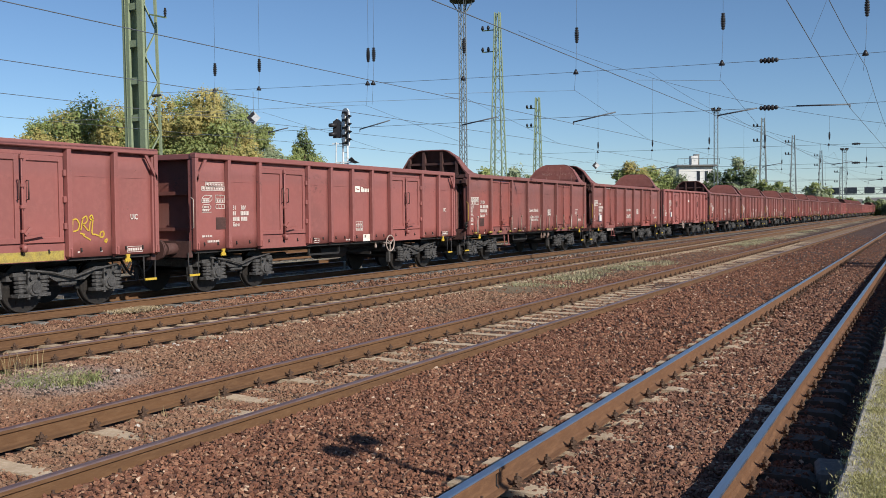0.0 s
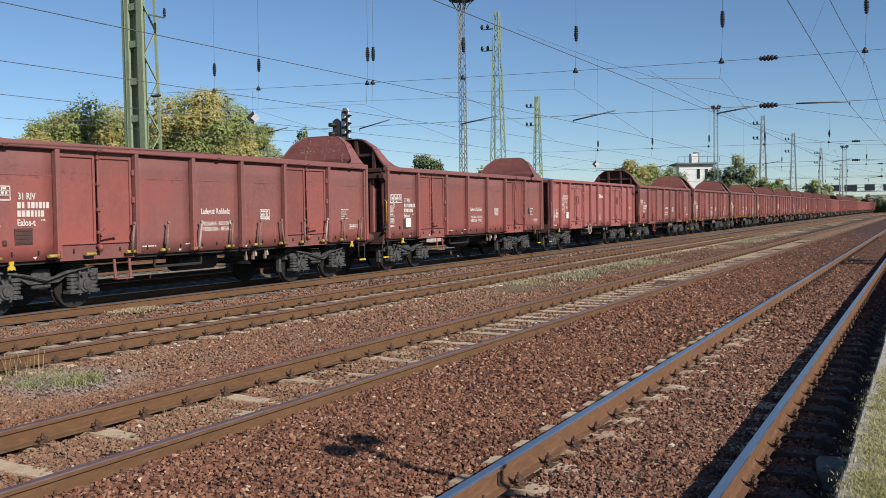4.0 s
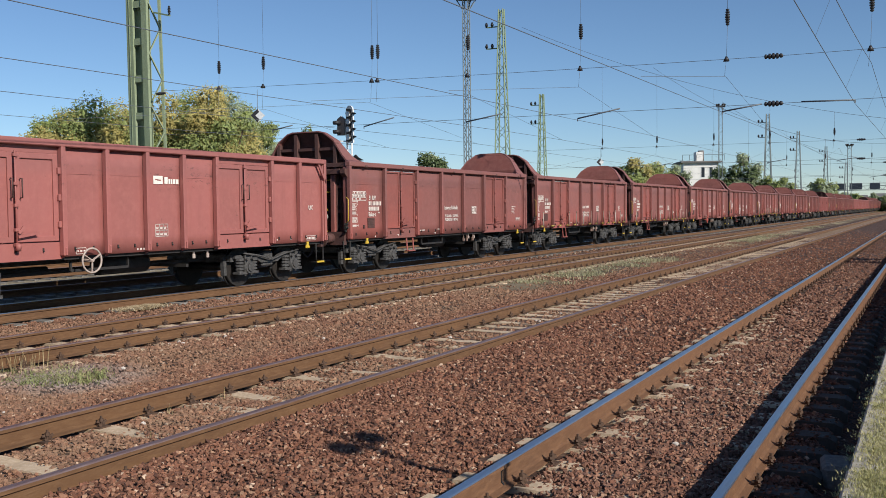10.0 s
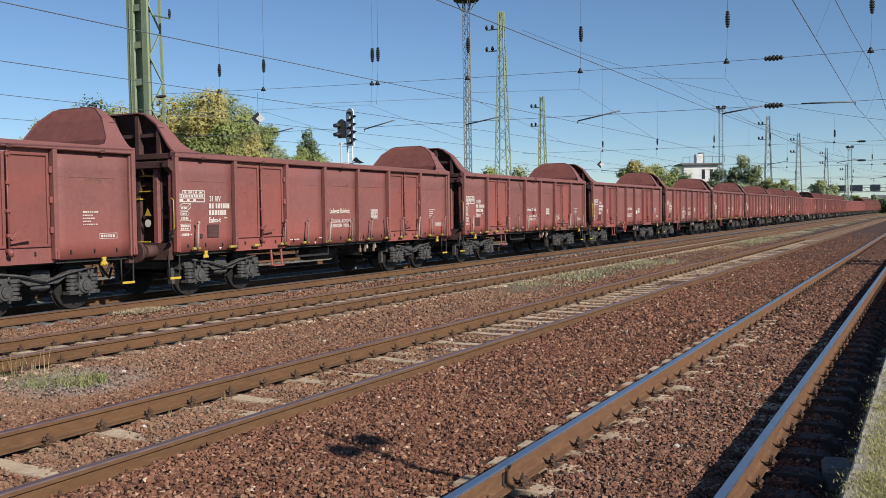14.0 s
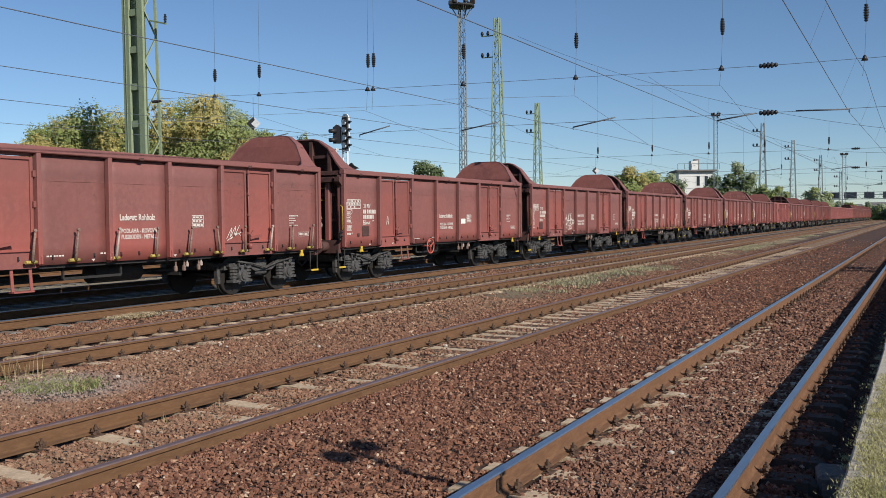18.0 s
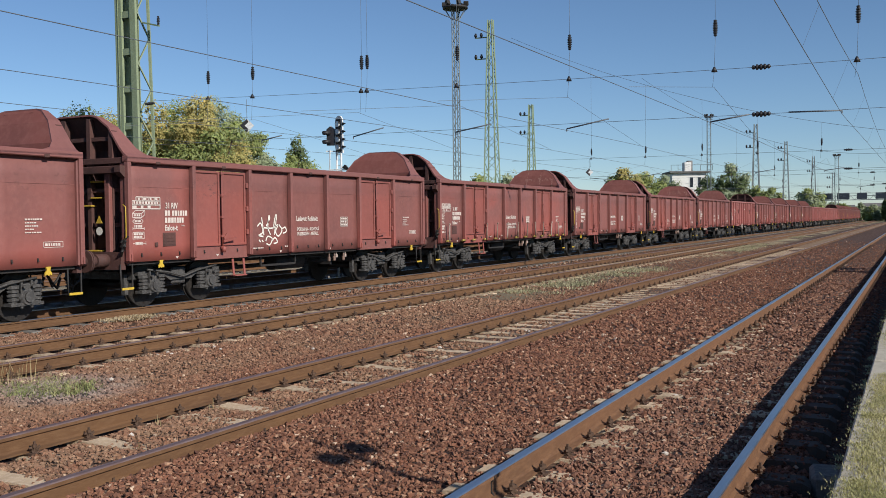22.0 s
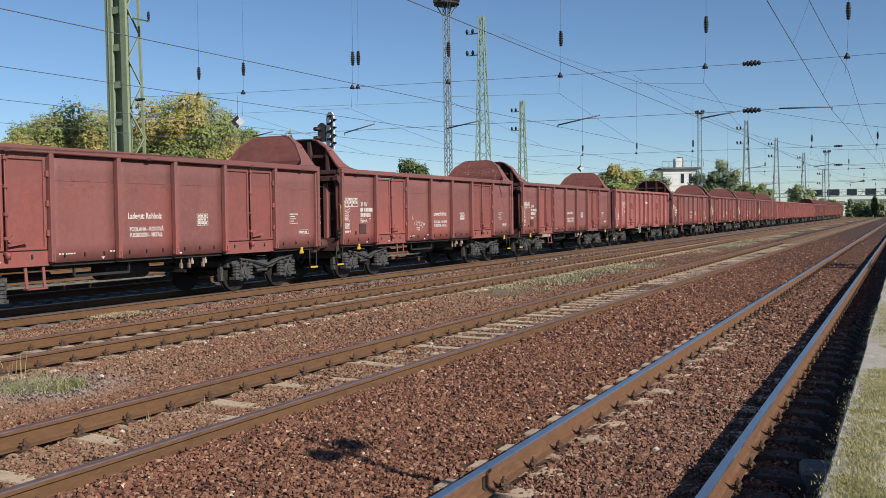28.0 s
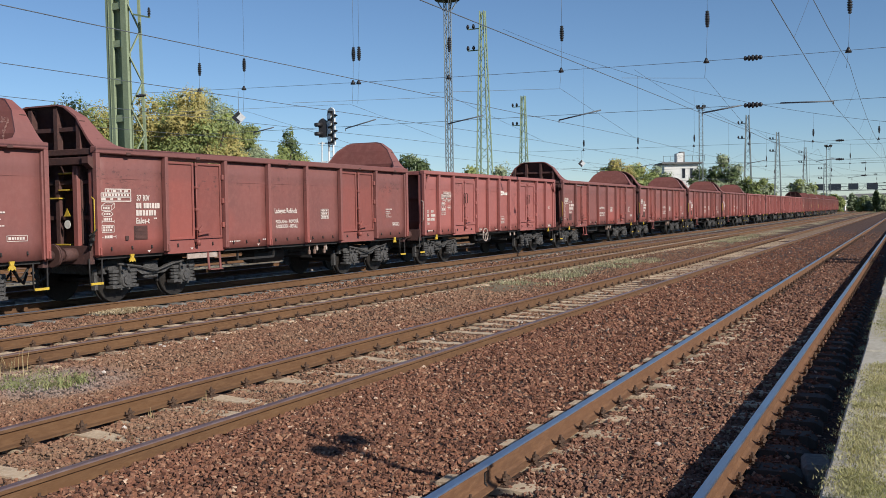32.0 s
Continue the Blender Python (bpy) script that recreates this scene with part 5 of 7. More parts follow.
    scribble(WAGONS[12], "chalk_scrawl", scrawl, 0.020, WHITE, "thin white chalked scrawl", -2.06, 1.36, 0.86, 0.44)
    writing(WAGONS[12], "7-22", -1.76, 1.32, 0.15, WHITE, squeeze=0.85)
    for k, y, z in ((4, -4.48, 1.42), (3, -5.24, 1.32), (2, -0.9, 1.0)):
        if k == 2:
            continue
        bars(WAGONS[k], "notice_plate", [(y - 0.02, y + 0.35, z - 0.02, z + 0.30)], BLUETARP, "blue-edged white notice", SIDE + 0.024)
        bars(WAGONS[k], "notice_sheet", [(y, y + 0.33, z, z + 0.28)], CREAM, "white notice sheet", SIDE + 0.028)
    for k in (1,):
        bars(WAGONS[k], "notice_sheet", [(0.66, 1.06, 0.985, 1.18)], CREAM, "white notice sheet")
    bars(WAGONS[8], "notice_sheet", [(1.14, 1.50, 1.58, 1.75)], CREAM, "white notice sheet")
    for k in (3, 13):
        bm = BM()
        box(bm, 1.27, 1.31, -3.70, -2.68, 0.80, 0.93, 0.01)
        part("sill_plate", bm, PALE, WAGONS[k], "pale worn plate below the sill")
    # lettering that differs from wagon to wagon
    for k, w in enumerate(WAGONS):
        if KINDS.get(k, "B") == "B":
            writing(w, "37 RIV" if k in (3, 13) else "31 RIV", -5.28, 2.085, 0.165, squeeze=0.83)
        else:
            marks_a(w, k not in (0, 1))


KINDS = {0: "A", 1: "A", 4: "A", 14: "A", 19: "A", 20: "A", 21: "A", 22: "A"}
STAKED = (2, 6, 7, 10)
BLABEL = "weathered brown open timber wagon with raised rounded ends"
ALABEL = "faded red high-sided open wagon with double side doors"
LAST = 28
SPEED = (-1.664, 4.873, 0.013585, 0.0000316)   # metres run: a + b t + c t^2 + d t^3


def run(t):
    return SPEED[0] + SPEED[1] * t + SPEED[2] * t * t + SPEED[3] * t ** 3


WAGONS = []


def train():
    first = {}
    staked = None
    for k in range(LAST + 1):
        kind = KINDS.get(k, "B")
        at = pose(TRACKS[3], PITCH * k + PITCH / 2 - run(0), 0)
        if kind not in first:
            first[kind] = w = wagon(kind)
            w.matrix_basis = at
            base = w
        else:
            w = copy_thing(first[kind], at)
        tagged(w, ALABEL if kind == "A" else BLABEL)
        WAGONS.append(w)
    for w in WAGONS[17:]:
        for ob in w.children_recursive:
            if ob.name.split(".")[0] in ("lashing_bracket", "brake_shoe", "jacking_mark", "type_suffix", "volume_figures", "area_figures", "hinge", "brake_valve", "lock_box", "small_marks", "cock_lever"):
                bpy.data.objects.remove(ob)
    # the two leading wagons wear an older, darker coat
    for w in WAGONS[:2]:
        for ob in w.children_recursive:
            for slot in ob.material_slots:
                if slot.material is PINK:
                    slot.link = "OBJECT"
                    slot.material = MAROON
    for k in STAKED:
        stanchions(WAGONS[k])
        tagged(WAGONS[k], "brown round-ended timber wagon with pale folding side stakes")
    for k, y in ((0, 1.95), (1, 1.93), (4, -1.57), (14, -1.6)):
        hand_wheel(WAGONS[k], y, PALE, "pale rusty brake handwheel")
    hand_wheel(WAGONS[8], -1.46, REDW, "bright red brake handwheel")
    extras()
    tagged(WAGONS[8], "brown open timber wagon with rounded ends and a red handwheel")


train()


def motions():
    for k, w in enumerate(WAGONS):
        walk(w, [(t, pose(TRACKS[3], PITCH * k + PITCH / 2 - run(t), 0)) for t in range(0, 33, 2)])
        if k > 13:
            continue
        for b in w.children:
            if not b.name.startswith("bogie"):
                continue
            for ws in b.children:
                if ws.name.startswith("wheelset"):
                    e = ws.matrix_basis.translation.y
                    walk(ws, [(i / 10, pose(0, e, 0.46, math.degrees((run(i / 10) - run(0)) / 0.46))) for i in range(321)])


# ---- ballast stones ----
def stones():
    rng = np.random.default_rng(3)
    P = []
    for ya, yb, dens, size in ((3.6, 9, 1550, 0.031), (9, 14, 780, 0.036), (14, 22, 290, 0.049), (22, 36, 150, 0.048), (36, 80, 62, 0.052)):
        n = int((yb - ya) * 14.2 * dens)
        x = rng.uniform(-14.7, -0.45, n)
        y = rng.uniform(ya, yb, n)
        keep = (x > -1.30 * y - 0.6) & (x < -0.02 * y) & (0.894 * y - 0.448 * x > 5.9) & (rng.random(n) < np.clip((80 - y) / 50, 0, 1))
        x, y = x[keep], y[keep]
        P.append(np.stack([x, y, np.full(len(x), size)], -1))
    P = np.concatenate(P)
    x, y = P[:, 0], P[:, 1]
    z = bed_height(x, y) - 0.004
    ok = np.ones(len(x), bool)
    chance = rng.random(len(x))
    for k, tx in enumerate(TRACKS[:4]):
        dx = np.abs(x - tx)
        ok &= ~(np.abs(dx - GAUGE) < 0.088)
        off = SLEEPER_OFF[k]
        on_tie = np.abs((y - off + 0.3) % 0.6 - 0.3) < 0.125
        if k == 0:
            ok &= ~(on_tie & (dx < 0.64) & (dx > 0.42) & (x < tx) & (chance < 0.45 + 0.45 * np.sin(y * 7.3 + x * 2.2)))
            z = np.where(on_tie & (dx < 0.66), np.maximum(z, BED + 0.012), z)
            ok &= ~(on_tie & (dx > 0.78) & (dx < 1.24) & (x < tx) & (chance < 0.96))
            z = np.where(on_tie & (dx > 0.84) & (dx < 1.16) & (x > tx), -0.188, z)
            ok &= ~((dx > 0.8) & (x > tx) & on_tie & (chance < 0.62))
        on_tie = on_tie | (np.abs((y - off + 0.3) % 0.6 - 0.3) < (0.125, 0.125, 0.145, 0.125)[k])
        if k in (1, 2):
            z -= np.where(dx < (0.68, 1.0)[k - 1], np.where(y > 12, (0.016, 0.026)[k - 1], (0.004, 0.020)[k - 1]), 0.0)
        if k == 1:
            ok &= ~(on_tie & (dx < 0.70) & (chance < 0.60 + 0.42 * np.sin(y * 5.1 + x * 3.0 + 1.7 * np.sin(y * 1.3)) + 0.55 * (y > 14)))
            z = np.where(on_tie & (dx < 0.70), np.maximum(z, -0.196), z)
        elif k == 2:
            z = np.where(on_tie & (dx > 0.80) & (dx < 1.2), np.maximum(z, -0.200), z)
            ok &= ~(on_tie & (dx < 1.08 + 0.12 * np.sin(y * 3.3)) & (chance < np.where(dx > 0.80, 0.50, 0.93) + 0.06 * np.sin(y * 4.1 + x * 2.0)))
    # sandy places keep few stones
    ok &= ~((np.abs(x + 9.9) < 0.9) & (np.sin(y * 0.19 - 4.2) + 0.5 * np.sin(y * 0.9) > 0.3) & (y > 20) & (chance < 0.8))
    ok &= ~((np.hypot((x + 9.6) / 1.3, y - 8.2) < 0.8) & (chance < 0.5))
    x, y, z, size = x[ok], y[ok], z[ok], P[ok, 2]
    n = len(x)
    corner = np.array([(-1, -1, -1), (1, -1, -1), (1, 1, -1), (-1, 1, -1), (-1, -1, 1), (1, -1, 1), (1, 1, 1), (-1, 1, 1)], float)
    shape = corner[None] * rng.uniform(0.22, 1.0, (n, 8, 3)) + rng.uniform(-0.22, 0.22, (n, 1, 3)) * corner[None, :, [1, 2, 0]]
    shape *= (rng.uniform(0.75, 1.35, (n, 1, 3)) * np.array([1.1, 0.95, 0.72])) * (size * rng.choice([0.5, 0.7, 0.85, 1.0, 1.15], n))[:, None, None] * 0.60
    # any turn about the upright, tilted up to half a right angle
    a, tx_, ty_ = rng.uniform(0, math.tau, n), rng.normal(0, 0.42, n), rng.normal(0, 0.42, n)
    one, nil = np.ones(n), np.zeros(n)

    def mat3(*r):
        return np.stack([np.stack(q, -1) for q in r], 1)
    R = mat3((one, nil, nil), (nil, np.cos(tx_), -np.sin(tx_)), (nil, np.sin(tx_), np.cos(tx_))) @ mat3((np.cos(ty_), nil, np.sin(ty_)), (nil, one, nil), (-np.sin(ty_), nil, np.cos(ty_)))
    R = R @ mat3((np.cos(a), -np.sin(a), nil), (np.sin(a), np.cos(a), nil), (nil, nil, one))
    v = np.einsum("nij,nkj->nki", R, shape) + np.stack([x, y, z + rng.uniform(-0.006, 0.014, n)], -1)[:, None]
    quad = np.array([(4, 5, 6, 7), (0, 1, 5, 4), (1, 2, 6, 5), (2, 3, 7, 6), (3, 0, 4, 7)])
    f = (quad[None] + (np.arange(n) * 8)[:, None, None]).reshape(-1, 4)
    ob = new("ballast_stones", raw_mesh("ballast_stones", v.reshape(-1, 3), f, STONE, 4, True))
    tagged(ob, "loose reddish-brown crushed ballast stones between the tracks", "gravel", kind="stuff")


stones()


def rail_welds():
    bm = BM()
    for s in (-1, 1):
        plate(bm, [(s * 0.009, -0.007, -0.135), (s * 0.034, -0.007, -0.153), (s * 0.016, -0.007, -0.125), (s * 0.016, -0.007, -0.06), (s * 0.039, -0.007, -0.034), (s * 0.039, -0.007, -0.010), (s * 0.034, -0.007, -0.034), (s * 0.009, -0.007, -0.055)], (0, 1, 0), 0.014)
    track = [ob for ob in scene.objects if ob.name == "railway_track"][0]
    part("rail_weld", bm, BLACK, track, "dark weld collar", pose(-GAUGE, 6.05, 0))


rail_welds()


# ---- platform ----
def platform():
    pf = thing("platform", "low overgrown concrete platform beside the nearest track", "platform", "", "structure", pose(0, 0, 0))
    bm = BM()
    box(bm, PLATFORM_EDGE + 0.34, 9.0, -40, 260, -0.5, PLATFORM_TOP - 0.03)
    part("platform_surface", bm, ASPH, pf)
    bm = BM()
    box(bm, PLATFORM_EDGE + 0.06, PLATFORM_EDGE + 0.30, -40, 260, -0.5, PLATFORM_TOP - 0.13)
    part("platform_wall", bm, CONC, pf)
    rng = random.Random(11)
    bm = BM()
    box(bm, -0.02, 0.36, -0.494, 0.494, -0.12, 0.0, 0.015)
    slab = mesh_from("edge_slab", bm, CONC)
    for i in range(70):
        part("edge_slab", slab, None, pf, "", pose(PLATFORM_EDGE + rng.uniform(-0.008, 0.008), -4.5 + i, PLATFORM_TOP + rng.uniform(-0.012, 0.006), rng.uniform(-0.4, 0.4), rng.uniform(-0.5, 0.5), rng.uniform(-0.3, 0.3)))
    bm = BM()
    box(bm, 0, 0.36, 65.5, 260, -0.12, 0.0)
    part("far_edge", bm, CONC, pf, "", pose(PLATFORM_EDGE, 0, PLATFORM_TOP))
    # stub of concrete at the foot of the wall
    bm = BM()
    box(bm, -0.11, 0.11, -0.20, 0.20, 0, 0.20, 0.03)
    tagged(part("concrete_block", bm, TIEDARK, None, "", pose(-0.60, 7.62, -0.34, 0, 0, 8)), "grey concrete block at the foot of the platform wall", "concrete block")


platform()


def blades(name, spots, mat, label, category, height=(0.05, 0.14), lean=0.5, width=0.006, kind="stuff"):
    """Tufts of grass: each blade is a bent three-sided strip. spots: (x, y, z, n, spread)."""
    rng = np.random.default_rng(len(spots) + 17)
    V, F = [], []
    k = 0
    for x, y, z, n, sp in spots:
        px = x + rng.normal(0, sp, n)
        py = y + rng.normal(0, sp, n)
        h = rng.uniform(*height, n)
        a = rng.uniform(0, math.tau, n)
        ln = rng.uniform(0, lean, n) * h
        dx, dy = np.cos(a), np.sin(a)
        wx, wy = -dy * width, dx * width
        base = np.stack([px, py, np.full(n, z)], -1)
        p0 = base + np.stack([wx, wy, 0 * h], -1)
        p1 = base - np.stack([wx, wy, 0 * h], -1)
        p2 = base + np.stack([dx * ln * 0.4 - wx * 0.7, dy * ln * 0.4 - wy * 0.7, h * 0.6], -1)
        p3 = base + np.stack([dx * ln * 0.4 + wx * 0.7, dy * ln * 0.4 + wy * 0.7, h * 0.6], -1)
        p4 = base + np.stack([dx * ln - wx * 0.15, dy * ln - wy * 0.15, h], -1)
        p5 = base + np.stack([dx * ln + wx * 0.15, dy * ln + wy * 0.15, h], -1)
        V.append(np.stack([p0, p1, p2, p3, p4, p5], 1).reshape(-1, 3))
        i = k + np.arange(n)[:, None] * 6
        F.append(np.concatenate([i + np.array([0, 1, 2, 3]), i + np.array([3, 2, 4, 5])], 0))
        k += n * 6
    ob = new(name, raw_mesh(name, np.concatenate(V), np.concatenate(F), mat, 4))
    return tagged(ob, label, category, kind=kind)


def weeds():
    r = random.Random(2)
    top = PLATFORM_TOP
    spots = []
    for i in range(4400):
        y = 3.6 + (r.random() ** 1.8) * 36
        x = PLATFORM_EDGE + 0.05 + abs(r.gauss(0, 0.40))
        if math.sin(x * 5.3 + y * 1.7) + math.sin(y * 0.9 - x * 3.1) + 1.3 * math.exp(-((x - PLATFORM_EDGE - 0.24) / 0.2) ** 2) > 0.4:
            spots.append((x, y, top - 0.02 + (0.018 if x < PLATFORM_EDGE + 0.36 else 0.0), 32 if y < 12 else 12, 0.05))
    blades("platform_grass", spots, PLATGRASS, "patchy green and straw-coloured grass on the platform edge", "grass", (0.007, 0.022), 1.8, 0.0032)
    spots = []
    for i in range(90):
        y = 4.6 + r.random() * 14
        spots.append((PLATFORM_EDGE - 0.03 + r.uniform(-0.03, 0.05), y, top - 0.08, 22, 0.025))
    blades("edge_weeds", spots, LEAF_SILVER, "small weeds growing out of the platform edge", "weeds", (0.010, 0.028), 2.0, 0.004)
    spots = []
    for i in range(110):
        a, d = r.random() * math.tau, r.random() ** 0.5
        spots.append((-9.75 + math.cos(a) * d * 0.75, 8.30 + math.sin(a) * d * 0.60, BED - 0.07, 30, 0.09))
    blades("grass_patch", spots, GRASSMAT, "low green grass patch on pale gravel between tracks", "grass", (0.03, 0.10), 1.8, 0.006)
    spots = [(-10.25 + r.gauss(0, 0.12), 8.45 + r.gauss(0, 0.10), BED - 0.06, 6, 0.06) for _ in range(6)]
    blades("dry_stalks", spots, DRYMAT, "tall dry grass stalks beside the rail", "grass", (0.18, 0.42), 0.6, 0.005)
    spots = []
    for i in range(900):
        y = 24 + 76 * r.random() ** 1.3
        x = -9.8 + r.gauss(0, 0.55) - 0.006 * y
        if math.sin(y * 0.19 - 4.2) + 0.5 * math.sin(y * 0.9) > r.uniform(0.0, 0.5):
            spots.append((x, y, BED - 0.06, 36, 0.16))
    blades("far_weeds", spots, WEEDMAT, "pale green weeds on the sandy strip between tracks", "weeds", (0.04, 0.11), 1.3, 0.015)
    spots = [(-6.06 - GAUGE + 0.20 + r.uniform(-0.05, 0.2), y, BED, 4, 0.03) for y in (7.05, 7.9, 11.8, 13.9)]
    spots += [(-6.06 + r.uniform(-0.5, 0.6), y, BED, 4, 0.05) for y in (6.2, 9.5, 15.5, 19, 23, 26)]
    blades("track_weeds", spots, DRYMAT, "thin dry weeds between the rails", "weeds", (0.04, 0.13), 0.8, 0.004)
    spots = []
    for i in range(260):
        spots.append((-14.35 + r.gauss(0, 0.12), 14.7 + r.gauss(0, 0.30), BED + 0.01 + 0.05 * r.random(), 8, 0.05))
    ob = blades("straw_heap", spots, STRAW, "small flattened heap of dry straw beside the rail", "straw", (0.02, 0.045), 3.0, 0.008)
    # pale stones
    rs = random.Random(21)
    for i in range(46):
        k = i % 3
        x = (-6.9, -10.2, -2.3)[k] + rs.gauss(0, (1.0, 0.8, 0.5)[k])
        if min(abs(abs(x - t) - GAUGE) for t in TRACKS) < 0.12:
            x += 0.25
        y = 5.5 + rs.random() * 16
        bm = BM()
        bmesh.ops.create_icosphere(bm, subdivisions=1, radius=rs.uniform(0.018, 0.036))
        for v in bm.verts:
            v.co *= rs.uniform(0.7, 1.2)
            v.co.z *= 0.7
        tagged(part("pale_stone", bm, PALESTONE, None, "", pose(x, y, BED + 0.012, 0, 0, rs.random() * 360)), "single pale limestone pebble lying on the ballast", "stone", "pale stones on the ballast")


PALESTONE = material("pale_limestone", (0.55, 0.48, 0.42), (0.42, 0.35, 0.29), (0.65, 0.6, 0.54), rough=0.9, coarse=15, fine=60, bump=0.3)
weeds()


# ---- masts, wires and signals ----
def lattice_mast(label, x, y, w0, d0, w1, d1, height, panels, leg, mat, name="lattice_mast", single=False, battened=False):
    m = thing(name, label, "mast", "overhead line masts", "", pose(x, y, BED - 0.1))
    brace_w = leg * 0.55

    def corner(sx, sy, z):
        t = z / height
        return Vector((sx * (w0 + (w1 - w0) * t) / 2, sy * (d0 + (d1 - d0) * t) / 2, z))
    for sx in (-1, 1):
        for sy in (-1, 1):
            bm = BM()
            strut(bm, corner(sx, sy, 0), corner(sx, sy, height), leg * (2.0 if battened else 1), leg)
            part("leg", bm, mat, m)
    bm = BM()
    box(bm, -w0 / 2 - 0.3, w0 / 2 + 0.3, -d0 / 2 - 0.3, d0 / 2 + 0.3, -0.3, 0.12, 0.03)
    part("foundation", bm, CONC, m)
    faces = (((-1, -1), (1, -1)), ((1, -1), (1, 1)), ((1, 1), (-1, 1)), ((-1, 1), (-1, -1)))
    for fi, (a, b) in enumerate(faces):
        if battened and fi in (0, 2):
            for i in range(1, panels // 2 + 1):
                z = height * i / (panels // 2) - 0.4
                bm = BM()
                strut(bm, corner(*a, z), corner(*b, z), leg * 0.5, 0.32)
                part("batten", bm, mat, m)
            continue
        joined = BM() if single else None
        for i in range(panels):
            z0, z1 = height * i / panels, height * (i + 1) / panels
            bm = joined if single else BM()
            p, q = (a, b) if i % 2 else (b, a)
            strut(bm, corner(*p, z0), corner(*q, z1), brace_w, brace_w * 0.6)
            if not single:
                part("brace", bm, mat, m)
        if single:
            part("lattice_face", joined, mat, m)
    return m


def side_arms(m, z_list, reach, mat, scale=1.0, sx=-1):
    for z in z_list:
        bm = BM()
        strut(bm, (0.3 * sx, 0, z), (reach * sx, 0, z), 0.09 * scale, 0.09 * scale)
        part("cross_arm", bm, mat, m)
        for f in (0.62, 1.0):
            bm = BM()
            tube(bm, (reach * sx * f, 0, z), (reach * sx * f, 0, z + 0.42 * scale), 0.09 * scale, 8)
            tube(bm, (reach * sx * f, 0, z + 0.12 * scale), (reach * sx * f, 0, z + 0.30 * scale), 0.14 * scale, 8)
            part("insulator", bm, INSUL, m)


def insulator(name, parent, a, b, r, n=5):
    """Dark ribbed insulator between two points, turned in one piece."""
    bm = BM()
    a, b = Vector(a), Vector(b)
    q = (b - a).to_track_quat("Z", "Y")
    long = (b - a).length
    prof = [(0, r * 0.2)]
    for i in range(n):
        k = r * (0.62 + 0.38 * math.sin(math.pi * (i + 0.5) / n))
        prof += [((i + u) / n, k * g) for u, g in ((0.08, 0.58), (0.25, 1.0), (0.66, 0.94), (0.90, 0.58))]
    prof.append((1, r * 0.3))
    m = 10
    rings = [[bm.verts.new(a + q @ Vector((g * math.cos(i * math.tau / m), g * math.sin(i * math.tau / m), u * long))) for i in range(m)] for u, g in prof]
    for r1, r2 in zip(rings, rings[1:]):
        for i in range(m):
            bm.faces.new((r1[i], r1[(i + 1) % m], r2[(i + 1) % m], r2[i]))
    bm.faces.new(rings[0][::-1])
    bm.faces.new(rings[-1])
    return part(name, bm, INSUL, parent)


SPAN1, SPAN2 = 33.4, 79.0
HANG_X = (-1.66, -6.10, -11.25, -15.75, -20.0, -19.74, -25.4, -27.8)


def head_span(y, top, nodes, z_up, z_low, ins_z, w, arms, label):
    """Cross-span: sagging upper rope, hangers with insulators, two level ropes, steady arms."""
    sp = thing("overhead_head_span", label, "overhead line", "head spans over the tracks", "", pose(0, y, 0))
    xs = [-32.0 + i * (45.0 / 40) for i in range(41)]
    bm = BM()
    path(bm, [(x, 0, top(x)) for x in xs], w, 5)
    part("upper_rope", bm, WIREMAT, sp)
    for zf, nm in ((z_up, "middle_rope"), (z_low, "lower_rope")):
        bm = BM()
        path(bm, [(x, 0, zf(x)) for x in xs], w * 0.8, 5)
        part(nm, bm, WIREMAT, sp)
    for x in nodes:
        bm = BM()
        path(bm, [(x, 0, top(x)), (x, 0, ins_z + 0.28)], w * 0.6, 5)
        path(bm, [(x, 0, ins_z - 0.28), (x - 0.04, 0, z_up(x))], w * 0.6, 5)
        path(bm, [(x - 0.04, 0, z_up(x)), (x - 0.1, 0, 6.15)], w * 0.55, 5)
        part("hanger", bm, WIREMAT, sp)
        insulator("insulator", sp, (x, 0, ins_z + 0.28), (x, 0, ins_z - 0.28), 0.088, 7)
        bm = BM()
        tube(bm, (x - 0.04, 0, z_up(x) - 0.07), (x - 0.04, 0, z_up(x) + 0.10), 0.11, 8, 0.03)
        part("clamp", bm, INSUL, sp)
    for (xa, za), (xb, zb) in arms:
        bm = BM()
        tube(bm, (xa, 0, za), (xb, 0, zb), 0.026, 7)
        tube(bm, (xa, 0, za), (xa, 0, za - 0.10), 0.02, 6)
        part("steady_arm", bm, WIREMAT, sp)
    for z in (z_up(-4.55), z_low(-4.65)):
        insulator("insulator", sp, (-4.92, 0, z), (-4.32, 0, z), 0.105, 5)
    return sp


